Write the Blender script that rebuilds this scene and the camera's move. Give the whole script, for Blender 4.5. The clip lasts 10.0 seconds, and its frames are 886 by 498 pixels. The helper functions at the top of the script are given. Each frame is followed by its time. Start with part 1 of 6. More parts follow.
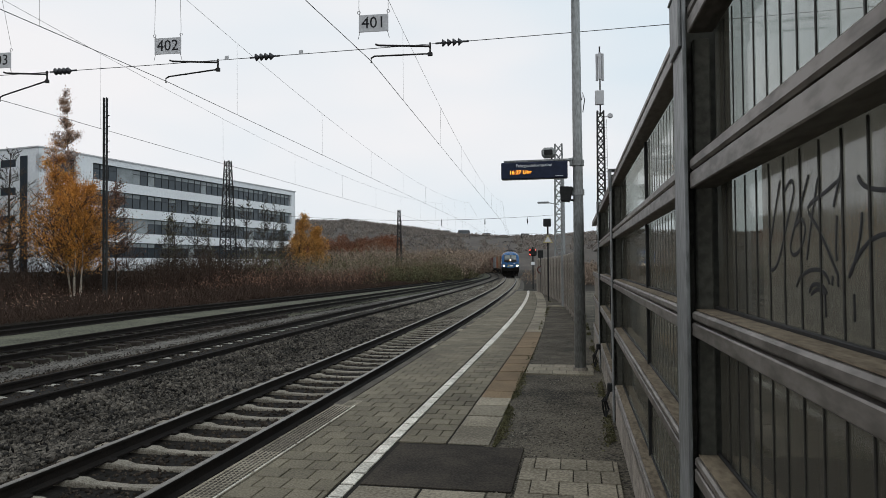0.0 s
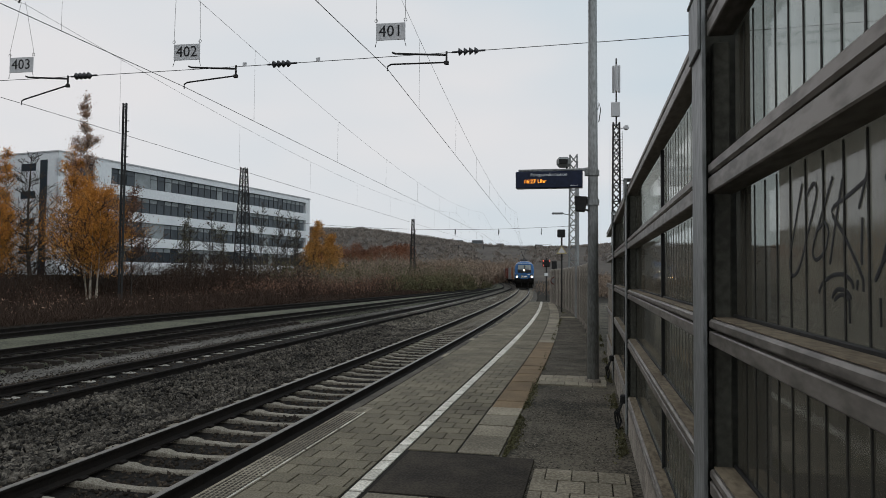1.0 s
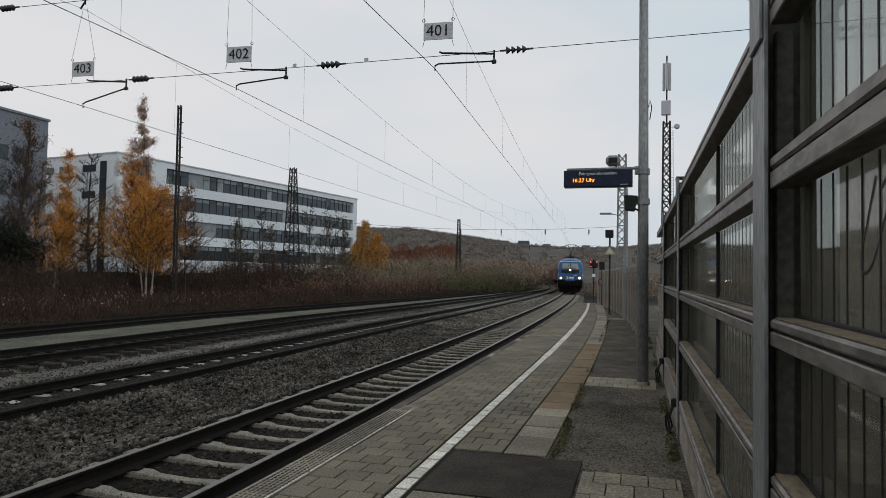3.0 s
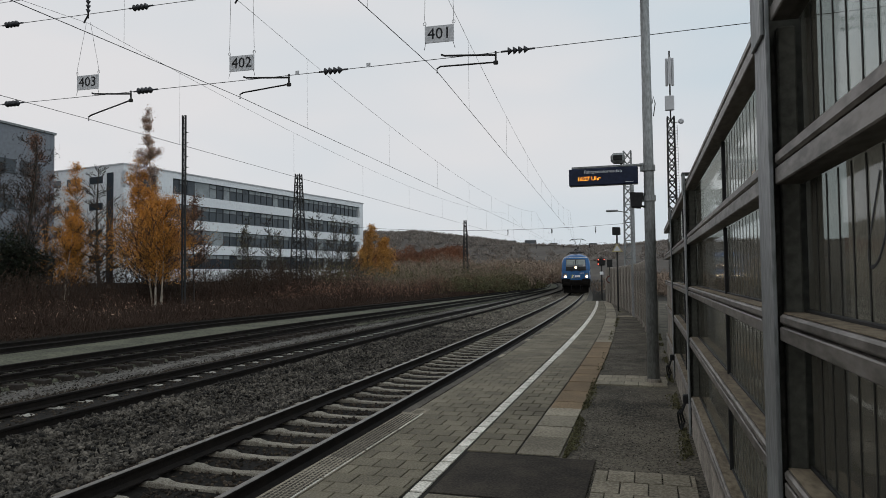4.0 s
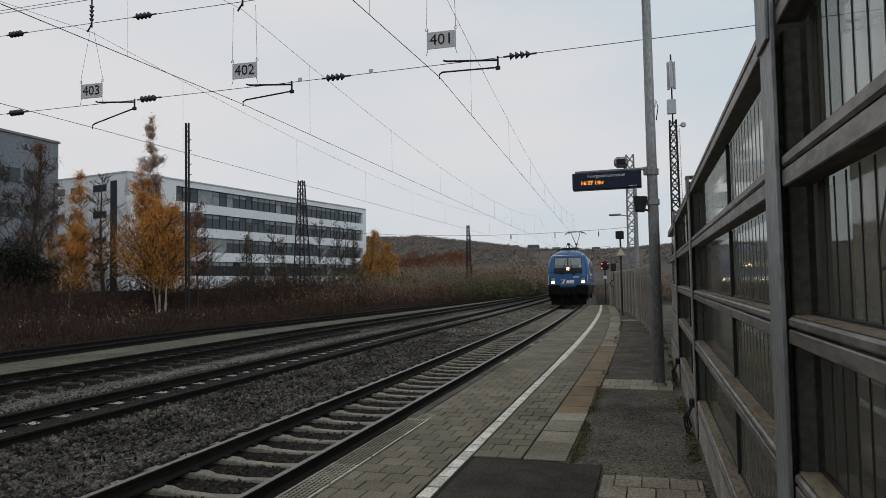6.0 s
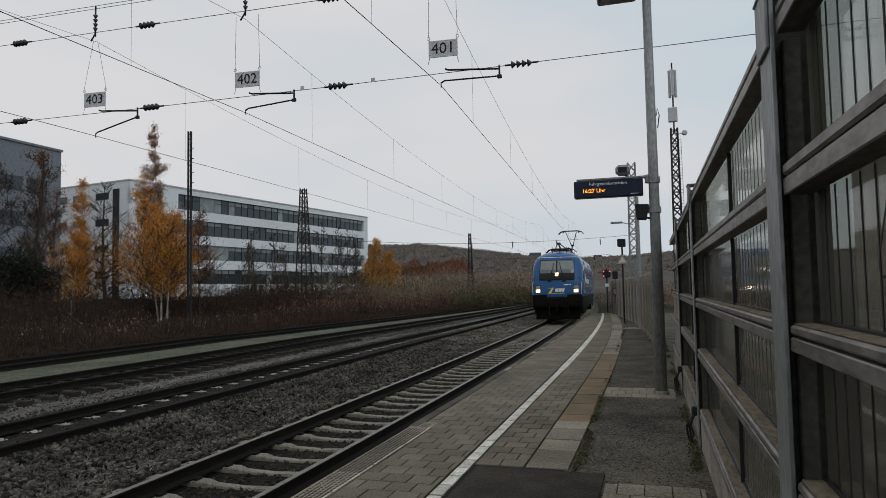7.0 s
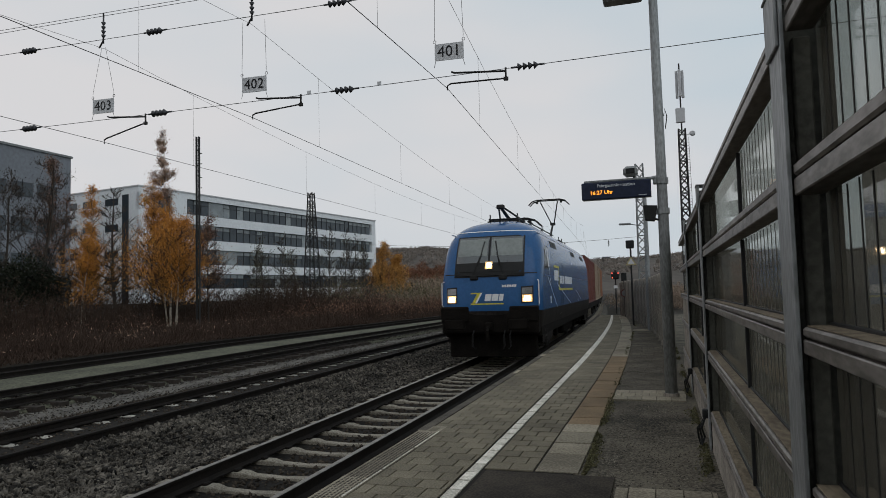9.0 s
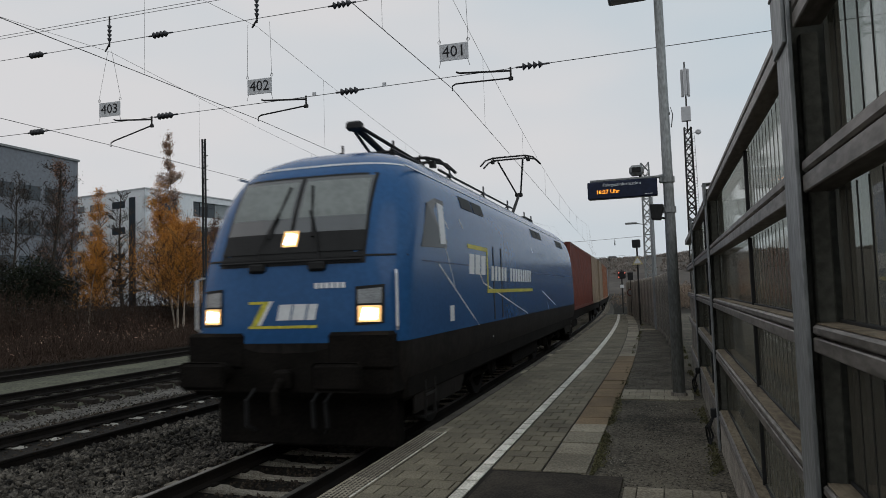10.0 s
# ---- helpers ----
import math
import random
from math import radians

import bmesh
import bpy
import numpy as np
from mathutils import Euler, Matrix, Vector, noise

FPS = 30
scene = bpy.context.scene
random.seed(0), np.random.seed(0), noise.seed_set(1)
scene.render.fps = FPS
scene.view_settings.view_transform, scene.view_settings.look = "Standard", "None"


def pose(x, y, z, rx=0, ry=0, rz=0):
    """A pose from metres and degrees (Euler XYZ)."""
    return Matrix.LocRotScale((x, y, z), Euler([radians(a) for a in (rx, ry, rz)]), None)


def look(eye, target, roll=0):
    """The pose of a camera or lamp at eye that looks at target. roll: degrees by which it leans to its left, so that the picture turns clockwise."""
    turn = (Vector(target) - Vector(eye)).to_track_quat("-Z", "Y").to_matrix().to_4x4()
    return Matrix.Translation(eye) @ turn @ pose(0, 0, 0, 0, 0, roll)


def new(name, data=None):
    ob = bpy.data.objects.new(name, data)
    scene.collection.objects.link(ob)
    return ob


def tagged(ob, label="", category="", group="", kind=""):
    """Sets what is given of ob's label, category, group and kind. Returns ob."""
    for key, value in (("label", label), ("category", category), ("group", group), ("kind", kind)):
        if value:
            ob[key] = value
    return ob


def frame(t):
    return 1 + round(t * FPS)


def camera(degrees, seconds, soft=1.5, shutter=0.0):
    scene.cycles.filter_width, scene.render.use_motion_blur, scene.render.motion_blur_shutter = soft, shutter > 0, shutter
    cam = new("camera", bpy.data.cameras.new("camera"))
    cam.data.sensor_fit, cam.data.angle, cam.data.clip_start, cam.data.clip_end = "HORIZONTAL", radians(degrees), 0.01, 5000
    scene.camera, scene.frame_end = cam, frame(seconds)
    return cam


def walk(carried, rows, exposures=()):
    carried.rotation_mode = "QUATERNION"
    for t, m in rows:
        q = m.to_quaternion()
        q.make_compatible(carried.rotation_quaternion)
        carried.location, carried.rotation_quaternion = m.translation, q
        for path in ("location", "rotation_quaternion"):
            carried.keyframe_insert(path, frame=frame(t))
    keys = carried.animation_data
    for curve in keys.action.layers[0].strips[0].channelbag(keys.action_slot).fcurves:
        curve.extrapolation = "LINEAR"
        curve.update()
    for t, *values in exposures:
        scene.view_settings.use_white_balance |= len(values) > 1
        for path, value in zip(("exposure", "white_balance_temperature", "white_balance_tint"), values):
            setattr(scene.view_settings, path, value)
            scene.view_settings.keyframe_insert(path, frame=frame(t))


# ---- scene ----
cam = camera(66.0, 10.0, soft=0.5, shutter=0.25)
PATH = [
    (0.0, 0.021, -0.048, 2.068, 11.08, 1.34, 0.50), (0.5, 0.022, -0.034, 2.057, 11.02, 1.86, 0.47),
    (1.0, 0.019, -0.015, 2.043, 12.18, 2.15, -0.46), (1.5, 0.013, -0.006, 2.036, 12.79, 2.25, -0.70),
    (2.0, 0.006, -0.002, 2.036, 14.50, 2.24, -0.86), (2.5, 0.000, 0.000, 2.029, 15.22, 2.19, -1.37),
    (3.0, -0.001, 0.010, 2.028, 16.00, 2.12, -0.93), (4.5, -0.000, -0.020, 2.040, 16.64, 2.32, 0.98),
    (5.0, -0.009, -0.023, 2.034, 16.45, 2.41, 0.34), (5.5, -0.013, -0.010, 2.037, 16.64, 2.50, 0.84),
    (7.0, -0.014, -0.026, 2.037, 17.05, 3.38, 1.08), (7.5, -0.018, -0.015, 2.037, 17.29, 3.55, 0.99),
    (8.0, -0.020, -0.021, 2.035, 17.47, 3.64, 1.19), (8.5, -0.016, -0.013, 2.040, 17.38, 3.37, 1.14),
    (9.0, -0.015, -0.003, 2.041, 17.74, 3.64, 1.49), (9.5, -0.019, -0.022, 2.036, 17.75, 3.90, 1.45),
    (10.0, -0.020, -0.001, 2.038, 18.25, 3.70, 1.82)]
walk(cam, [(t, pose(x, y, z, 90 + p, r, w)) for t, x, y, z, w, p, r in PATH], exposures=[(0.0, 0.27), (0.4, 0.08), (2.5, -0.02), (5.5, -0.04), (7.0, -0.12), (10.0, -0.15)])

# ---- world and light: overcast late afternoon ----
world = bpy.data.worlds.new("overcast")
scene.world = world
world.use_nodes = True
wn, wl = world.node_tree.nodes, world.node_tree.links
sky = wn.new("ShaderNodeTexSky")
sky.sky_type, sky.sun_disc = "NISHITA", False
sky.sun_elevation, sky.sun_rotation = radians(37), radians(129)
sky.dust_density, sky.air_density, sky.ozone_density = 4.0, 1.0, 2.0
cloud = wn.new("ShaderNodeTexNoise")
cloud.inputs["Scale"].default_value, cloud.inputs["Detail"].default_value = 1.6, 3.0
coord = wn.new("ShaderNodeTexCoord")
stretch = wn.new("ShaderNodeMapping")
stretch.inputs["Scale"].default_value = (1, 1, 3)
ramp = wn.new("ShaderNodeValToRGB")
ramp.color_ramp.elements[0].position, ramp.color_ramp.elements[0].color = 0.3, (0.59, 0.69, 0.76, 1)
ramp.color_ramp.elements[1].position, ramp.color_ramp.elements[1].color = 0.7, (0.785, 0.776, 0.788, 1)
dim = wn.new("ShaderNodeVectorMath")
dim.operation = "SCALE"
dim.inputs["Scale"].default_value = 0.05
mixw = wn.new("ShaderNodeMix")
mixw.data_type = "RGBA"
mixw.inputs["Factor"].default_value = 0.94
bgd = wn["Background"]
wl.new(coord.outputs["Generated"], stretch.inputs["Vector"])
wl.new(stretch.outputs["Vector"], cloud.inputs["Vector"])
apart = wn.new("ShaderNodeSeparateXYZ")
drift = wn.new("ShaderNodeMath")
drift.operation = "MULTIPLY_ADD"
drift.inputs[1].default_value = -0.35
wl.new(coord.outputs["Generated"], apart.inputs["Vector"])
wl.new(apart.outputs["X"], drift.inputs[0])
wl.new(cloud.outputs["Fac"], drift.inputs[2])
level = wn.new("ShaderNodeMath")
level.operation = "SUBTRACT"
level.inputs[1].default_value = 0.10
wl.new(drift.outputs[0], level.inputs[0])
wl.new(level.outputs[0], ramp.inputs["Fac"])
wl.new(sky.outputs["Color"], dim.inputs[0])
wl.new(dim.outputs["Vector"], mixw.inputs["A"])
wl.new(ramp.outputs["Color"], mixw.inputs["B"])
wl.new(mixw.outputs["Result"], bgd.inputs["Color"])
bgd.inputs["Strength"].default_value = 1.0
sun = new("sun", bpy.data.lights.new("sun", "SUN"))
sun.data.energy, sun.data.angle, sun.data.color = 0.5, radians(45), (1.0, 0.95, 0.9)
sun.matrix_basis = look((0, 0, 0), (-0.62, 0.5, -0.6))

# ---- materials ----
def material(name, color, rough=0.7, metal=0.0, color2=None, scale=6.0, fine=60.0, bump=0.15, spread=0.0, stretch=(1, 1, 1), emit=0.0, spec=0.2, coords="Object", detail=6.0):
    """A surface with variation at two scales; spread varies it from piece to piece."""
    m = bpy.data.materials.new(name)
    m.use_nodes = True
    n, l = m.node_tree.nodes, m.node_tree.links
    b = n["Principled BSDF"]
    b.inputs["Roughness"].default_value, b.inputs["Metallic"].default_value = rough, metal
    b.inputs["Specular IOR Level"].default_value = spec
    c2 = color2 or tuple(c * 0.62 for c in color)
    tc_ = n.new("ShaderNodeTexCoord")
    mp = n.new("ShaderNodeMapping")
    mp.inputs["Scale"].default_value = stretch
    l.new(tc_.outputs[coords], mp.inputs["Vector"])
    big, small = n.new("ShaderNodeTexNoise"), n.new("ShaderNodeTexNoise")
    for tex, s in ((big, scale), (small, fine)):
        tex.inputs["Scale"].default_value, tex.inputs["Detail"].default_value = s, detail
        l.new(mp.outputs["Vector"], tex.inputs["Vector"])
    add = n.new("ShaderNodeMath")
    add.operation = "MULTIPLY_ADD"
    add.inputs[1].default_value = 0.75
    l.new(small.outputs["Fac"], add.inputs[0])
    half = n.new("ShaderNodeMath")
    half.operation = "MULTIPLY"
    half.inputs[1].default_value = 0.5
    l.new(big.outputs["Fac"], half.inputs[0])
    l.new(half.outputs[0], add.inputs[2])
    ra = n.new("ShaderNodeValToRGB")
    ra.color_ramp.elements[0].position, ra.color_ramp.elements[0].color = 0.50, (*c2, 1)
    ra.color_ramp.elements[1].position, ra.color_ramp.elements[1].color = 0.75, (*color, 1)
    l.new(add.outputs[0], ra.inputs["Fac"])
    out = ra.outputs["Color"]
    if spread:
        inf, geo = n.new("ShaderNodeObjectInfo"), n.new("ShaderNodeNewGeometry")
        s1 = n.new("ShaderNodeMath")
        s1.operation = "ADD"
        l.new(inf.outputs["Random"], s1.inputs[0])
        l.new(geo.outputs["Random Per Island"], s1.inputs[1])
        s2 = n.new("ShaderNodeMath")
        s2.operation = "FRACT"
        l.new(s1.outputs[0], s2.inputs[0])
        mr = n.new("ShaderNodeMapRange")
        mr.inputs["To Min"].default_value, mr.inputs["To Max"].default_value = 1 - spread, 1 + spread
        l.new(s2.outputs[0], mr.inputs["Value"])
        sc = n.new("ShaderNodeVectorMath")
        sc.operation = "SCALE"
        l.new(out, sc.inputs[0])
        l.new(mr.outputs["Result"], sc.inputs["Scale"])
        out = sc.outputs["Vector"]
    l.new(out, b.inputs["Base Color"])
    if bump:
        bp = n.new("ShaderNodeBump")
        bp.inputs["Strength"].default_value, bp.inputs["Distance"].default_value = bump, 0.01
        l.new(add.outputs[0], bp.inputs["Height"])
        l.new(bp.outputs["Normal"], b.inputs["Normal"])
    if emit:
        b.inputs["Emission Color"].default_value, b.inputs["Emission Strength"].default_value = (*color, 1), emit
    return m


def glass(name, tint, clear, rough=0.03, ior=1.5):
    """Dirty pane: gloss by Fresnel over a partly see-through tinted sheet."""
    m = bpy.data.materials.new(name)
    m.use_nodes = True
    n, l = m.node_tree.nodes, m.node_tree.links
    b = n["Principled BSDF"]
    b.inputs["Base Color"].default_value, b.inputs["Roughness"].default_value = (*tint, 1), rough
    b.inputs["IOR"].default_value = ior
    no = n.new("ShaderNodeTexNoise")
    no.inputs["Scale"].default_value, no.inputs["Detail"].default_value = 5.0, 5.0
    tcx = n.new("ShaderNodeTexCoord")
    mp = n.new("ShaderNodeMapping")
    mp.inputs["Scale"].default_value = (1, 1, 0.25)
    l.new(tcx.outputs["Object"], mp.inputs["Vector"])
    l.new(mp.outputs["Vector"], no.inputs["Vector"])
    mr = n.new("ShaderNodeMapRange")
    mr.inputs["From Min"].default_value, mr.inputs["From Max"].default_value = 0.35, 0.75
    mr.inputs["To Min"].default_value, mr.inputs["To Max"].default_value = rough, rough + 0.10
    l.new(no.outputs["Fac"], mr.inputs["Value"])
    l.new(mr.outputs["Result"], b.inputs["Roughness"])
    if clear:
        tr, mx = n.new("ShaderNodeBsdfTransparent"), n.new("ShaderNodeMixShader")
        tr.inputs["Color"].default_value = (0.88, 0.89, 0.85, 1)
        mx.inputs["Fac"].default_value = clear
        l.new(b.outputs["BSDF"], mx.inputs[1])
        l.new(tr.outputs["BSDF"], mx.inputs[2])
        l.new(mx.outputs["Shader"], n["Material Output"].inputs["Surface"])
    return m


M = {}
M["ground"] = material("earth", (0.0272, 0.0216, 0.0144), 0.95, color2=(0.0104, 0.0088, 0.0064), scale=0.35, fine=9, bump=0.6)
M["verge"] = material("mossy_verge", (0.125, 0.126, 0.088), 0.95, color2=(0.042, 0.043, 0.032), scale=0.6, fine=14, bump=1.0)
# Near-black: the shade in the gaps between stones is put into this colour.
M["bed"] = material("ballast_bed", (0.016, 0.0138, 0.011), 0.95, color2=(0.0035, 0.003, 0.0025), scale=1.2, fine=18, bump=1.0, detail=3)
M["stone"] = material("ballast_stone", (0.10, 0.089, 0.074), 0.9, color2=(0.0115, 0.0098, 0.0078), scale=1.0, fine=30, bump=0.3, spread=0.95)
# Lighter copies of bed and stone; far ballast's brightness is put into their colour.
M["farbed"] = material("far_ballast_bed", (0.11, 0.10, 0.083), 0.95, color2=(0.035, 0.031, 0.025), scale=1.2, fine=14, bump=1.0, detail=3)
M["palestone"] = material("lighter_ballast_stone", (0.20, 0.18, 0.148), 0.9, color2=(0.045, 0.039, 0.031), scale=1.0, fine=30, bump=0.3, spread=0.8)
# Darker stone, laid between the sleepers and along the second track.
M["darkstone"] = material("dark_brown_stone", (0.05471, 0.04248, 0.03111), 0.9, color2=(0.01852, 0.01442, 0.01111), scale=1.0, fine=40, bump=0.3, spread=0.7)
M["finegravel"] = material("fine_gravel", (0.16, 0.15, 0.135), 0.95, color2=(0.036, 0.033, 0.029), scale=1.0, fine=20, bump=1.0)
M["railside"] = material("rusty_rail", (0.0156, 0.012, 0.0096), 0.9, color2=(0.0072, 0.006, 0.0054), scale=5, fine=60, spec=0.2)
M["railtop"] = material("worn_rail_head", (0.24, 0.225, 0.205), 0.45, metal=0.75, color2=(0.12, 0.11, 0.10), scale=8, fine=90, bump=0.05)
M["sleeper"] = material("sleeper_concrete", (0.31, 0.285, 0.235), 0.9, color2=(0.12, 0.104, 0.082), scale=4, fine=60, bump=0.3, spread=0.2)
M["palesleeper"] = material("pale_sleeper_concrete", (0.40, 0.385, 0.345), 0.9, color2=(0.19, 0.175, 0.15), scale=4, fine=60, bump=0.3, spread=0.2)
M["paver"] = material("paver", (0.205, 0.18, 0.130), 0.85, color2=(0.103, 0.089, 0.064), scale=1.3, fine=55, bump=0.35, spread=0.17)
M["joint"] = material("sand_joint", (0.022, 0.02, 0.016), 0.95, scale=8, fine=80)
M["web"] = material("dark_web_grey", (0.08925, 0.088, 0.07392), 0.6, metal=0.2, color2=(0.04725, 0.046, 0.03864), scale=3, fine=30, bump=0.08)
M["asphalt"] = material("old_asphalt", (0.155, 0.136, 0.104), 0.95, color2=(0.022, 0.020, 0.0165), scale=1.6, fine=38, bump=1.0)
M["patch"] = material("dark_asphalt_patch", (0.056, 0.046, 0.035), 0.9, color2=(0.019, 0.016, 0.0125), scale=3.5, fine=50, bump=0.6)
M["slab"] = material("concrete_slab", (0.315, 0.28, 0.212), 0.85, color2=(0.155, 0.134, 0.10), scale=1.6, fine=40, bump=0.3, spread=0.22)
M["redslab"] = material("brown_slab", (0.255, 0.178, 0.104), 0.85, color2=(0.13, 0.094, 0.057), scale=1.6, fine=40, bump=0.3, spread=0.22)
M["white_line"] = material("line_stone", (0.80, 0.765, 0.68), 0.7, color2=(0.42, 0.395, 0.33), scale=5, fine=45, bump=0.2, spread=0.14)
M["concrete"] = material("concrete", (0.33, 0.2962, 0.2568), 0.9, color2=(0.1336, 0.1201, 0.1007), scale=2.5, fine=40, bump=0.3, stretch=(1, 1, 0.4))
M["edge"] = material("platform_edge_stone", (0.1059, 0.093, 0.0756), 0.85, color2=(0.04032, 0.035, 0.02835), scale=3, fine=50, bump=0.35, spread=0.2)
M["steel"] = material("galvanised_steel", (0.285, 0.295, 0.295), 0.5, metal=0.3, color2=(0.165, 0.17, 0.168), scale=3, fine=40, bump=0.06, stretch=(1, 1, 0.3))
M["alu"] = material("weathered_aluminium", (0.2415, 0.2204, 0.2013), 0.45, metal=0.4, color2=(0.1026, 0.09223, 0.0817), scale=2, fine=30, bump=0.05, stretch=(1, 0.3, 1))
M["ledge"] = material("dirty_ledge", (0.22, 0.18, 0.128), 0.85, color2=(0.10, 0.078, 0.054), scale=3, fine=40, bump=0.2, stretch=(1, 0.4, 1))
M["black"] = material("black_rubber", (0.02, 0.02, 0.02), 0.6, scale=5, fine=60, bump=0.05)
M["fineline"] = material("fine_pane_line", (0.20, 0.19, 0.165), 0.6, scale=5, fine=60, bump=0.03)
M["strip"] = material("grey_strip", (0.035, 0.034, 0.03), 0.6, scale=5, fine=60, bump=0.05)
M["dark"] = material("dark_steel", (0.035, 0.033, 0.032), 0.6, metal=0.3, scale=4, fine=50, bump=0.1)
M["wire"] = material("copper_wire", (0.05, 0.05, 0.05), 0.5, metal=0.5, scale=9, fine=60, bump=0.0)
# Pale tone picked to lighten what shows through the barrier's panes.
M["plaster"] = material("stand_in_plaster", (0.46, 0.44, 0.40), 0.9, color2=(0.33, 0.31, 0.27), scale=0.5, fine=12, bump=0.1, stretch=(1, 1, 0.35))
M["pane"] = glass("noise_barrier_pane", (0.115, 0.107, 0.088), 0.52, 0.03, 1.95)
M["windowglass"] = glass("window_glass", (0.035, 0.042, 0.05), 0.0, 0.03)
M["screen"] = glass("windscreen_glass", (0.03, 0.037, 0.04), 0.0, 0.03, 2.0)
M["sideglass"] = glass("cab_side_glass", (0.012, 0.013, 0.014), 0.0, 0.05, 1.2)
M["scribble"] = material("marker_scribble", (0.012, 0.013, 0.015), 0.5, scale=9, fine=60, bump=0.0)
M["whitewall"] = material("white_facade", (0.80, 0.82, 0.83), 0.6, color2=(0.70, 0.72, 0.74), scale=0.2, fine=3, bump=0.02)
M["greywall"] = material("grey_facade", (0.22, 0.235, 0.26), 0.6, color2=(0.18, 0.19, 0.21), scale=0.2, fine=3, bump=0.02)
M["frame"] = material("window_frame", (0.05, 0.055, 0.06), 0.5, scale=2, fine=20, bump=0.0)
M["blind"] = material("window_blind", (0.33, 0.36, 0.37), 0.7, scale=1, fine=20, bump=0.05)
M["sign"] = material("enamel_sign", (0.55, 0.55, 0.56), 0.45, color2=(0.45, 0.45, 0.46), scale=2, fine=20, bump=0.03)
M["ink"] = material("black_paint", (0.012, 0.012, 0.014), 0.5, bump=0.0)
M["insulator"] = material("grey_porcelain", (0.060, 0.060, 0.066), 0.25, scale=4, fine=30, bump=0.0)
M["blue"] = material("sky_blue_paint", (0.026, 0.098, 0.242), 0.2, color2=(0.022, 0.082, 0.205), scale=0.9, fine=14, bump=0.0, spec=0.2)
M["grime"] = material("grimy_skirt", (0.024, 0.020, 0.018), 0.8, color2=(0.010, 0.009, 0.008), scale=1.5, fine=16, bump=0.08, stretch=(1, 1, 0.4), spec=0.12)
M["dullyellow"] = material("faded_yellow_plate", (0.40, 0.34, 0.17), 0.5, color2=(0.30, 0.26, 0.14), scale=3, fine=20, bump=0.02)
M["navy"] = material("dark_blue_paint", (0.018, 0.055, 0.16), 0.32, color2=(0.014, 0.045, 0.13), scale=1.2, fine=18, bump=0.02)
M["under"] = material("grimy_underframe", (0.0125, 0.0105, 0.009), 0.9, color2=(0.0048, 0.0042, 0.0036), scale=3, fine=30, bump=0.25, spec=0.08)
M["roofgrey"] = material("loco_roof_grey", (0.30, 0.33, 0.36), 0.5, color2=(0.22, 0.24, 0.26), scale=2, fine=20, bump=0.05)
M["whitepaint"] = material("white_paint", (0.72, 0.73, 0.74), 0.4, color2=(0.62, 0.63, 0.64), scale=2, fine=20, bump=0.02)
M["yellow"] = material("yellow_paint", (0.62, 0.56, 0.07), 0.4, scale=2, fine=20, bump=0.02)
M["lamp"] = material("headlamp_lens", (1.0, 0.84, 0.62), 0.2, bump=0.0, color2=(1.0, 0.80, 0.56), emit=14.0)
M["lampglow"] = material("headlamp_reflector", (1.0, 0.62, 0.26), 0.2, bump=0.0, color2=(0.95, 0.56, 0.22), emit=0.75)
M["lampoff"] = material("lamp_glass", (0.30, 0.30, 0.30), 0.12, metal=0.4, bump=0.0)
M["led"] = material("amber_led", (1.0, 0.34, 0.03), 0.4, bump=0.0, color2=(1.0, 0.30, 0.03), emit=2.0)
M["redled"] = material("red_signal_lens", (1.0, 0.12, 0.08), 0.4, bump=0.0, color2=(0.95, 0.10, 0.06), emit=2.5)
M["display"] = material("display_navy", (0.012, 0.018, 0.045), 0.3, scale=2, fine=20, bump=0.0)
M["textwhite"] = material("printed_white", (0.8, 0.82, 0.86), 0.5, bump=0.0)
M["redbox"] = material("rust_red_container", (0.155, 0.042, 0.028), 0.6, color2=(0.10, 0.03, 0.022), scale=1.0, fine=12, bump=0.1)
M["paleglass"] = material("pale_glass_patch", (0.24, 0.26, 0.25), 0.6, color2=(0.19, 0.205, 0.2), scale=1, fine=12, bump=0.0)
M["tanbox"] = material("tan_container", (0.27, 0.20, 0.135), 0.6, color2=(0.19, 0.14, 0.10), scale=1.0, fine=12, bump=0.1)
M["orangebox"] = material("orange_brown_container", (0.26, 0.10, 0.045), 0.6, color2=(0.18, 0.07, 0.035), scale=1.0, fine=12, bump=0.1)
M["greybox"] = material("grey_container", (0.22, 0.22, 0.22), 0.6, scale=1.0, fine=12, bump=0.1)
M["bark"] = material("dark_bark", (0.08, 0.066, 0.055), 0.95, color2=(0.038, 0.032, 0.028), scale=6, fine=40, bump=0.4)
M["birchbark"] = material("birch_bark", (0.62, 0.55, 0.45), 0.85, color2=(0.24, 0.19, 0.15), scale=5, fine=18, bump=0.3, stretch=(1, 1, 0.4))
M["leaf_orange"] = material("orange_leaf", (0.68, 0.31, 0.06), 0.75, color2=(0.46, 0.19, 0.04), scale=1.2, fine=8, bump=0.0, spread=0.3)
M["leaf_gold"] = material("golden_brown_leaf", (0.56, 0.29, 0.07), 0.8, color2=(0.34, 0.16, 0.045), scale=0.6, fine=8, bump=0.0, spread=0.4)
M["leaf_pale"] = material("pale_leaf", (0.44, 0.29, 0.21), 0.8, color2=(0.28, 0.175, 0.125), scale=1.2, fine=8, bump=0.0, spread=0.35)
M["leaf_rust"] = material("rust_leaf", (0.23, 0.125, 0.083), 0.85, color2=(0.14, 0.08, 0.056), scale=1, fine=8, bump=0.0, spread=0.45)
M["leaf_brown"] = material("brown_leaf", (0.066, 0.044, 0.030), 0.9, color2=(0.032, 0.023, 0.017), scale=1, fine=8, bump=0.0, spread=0.55)
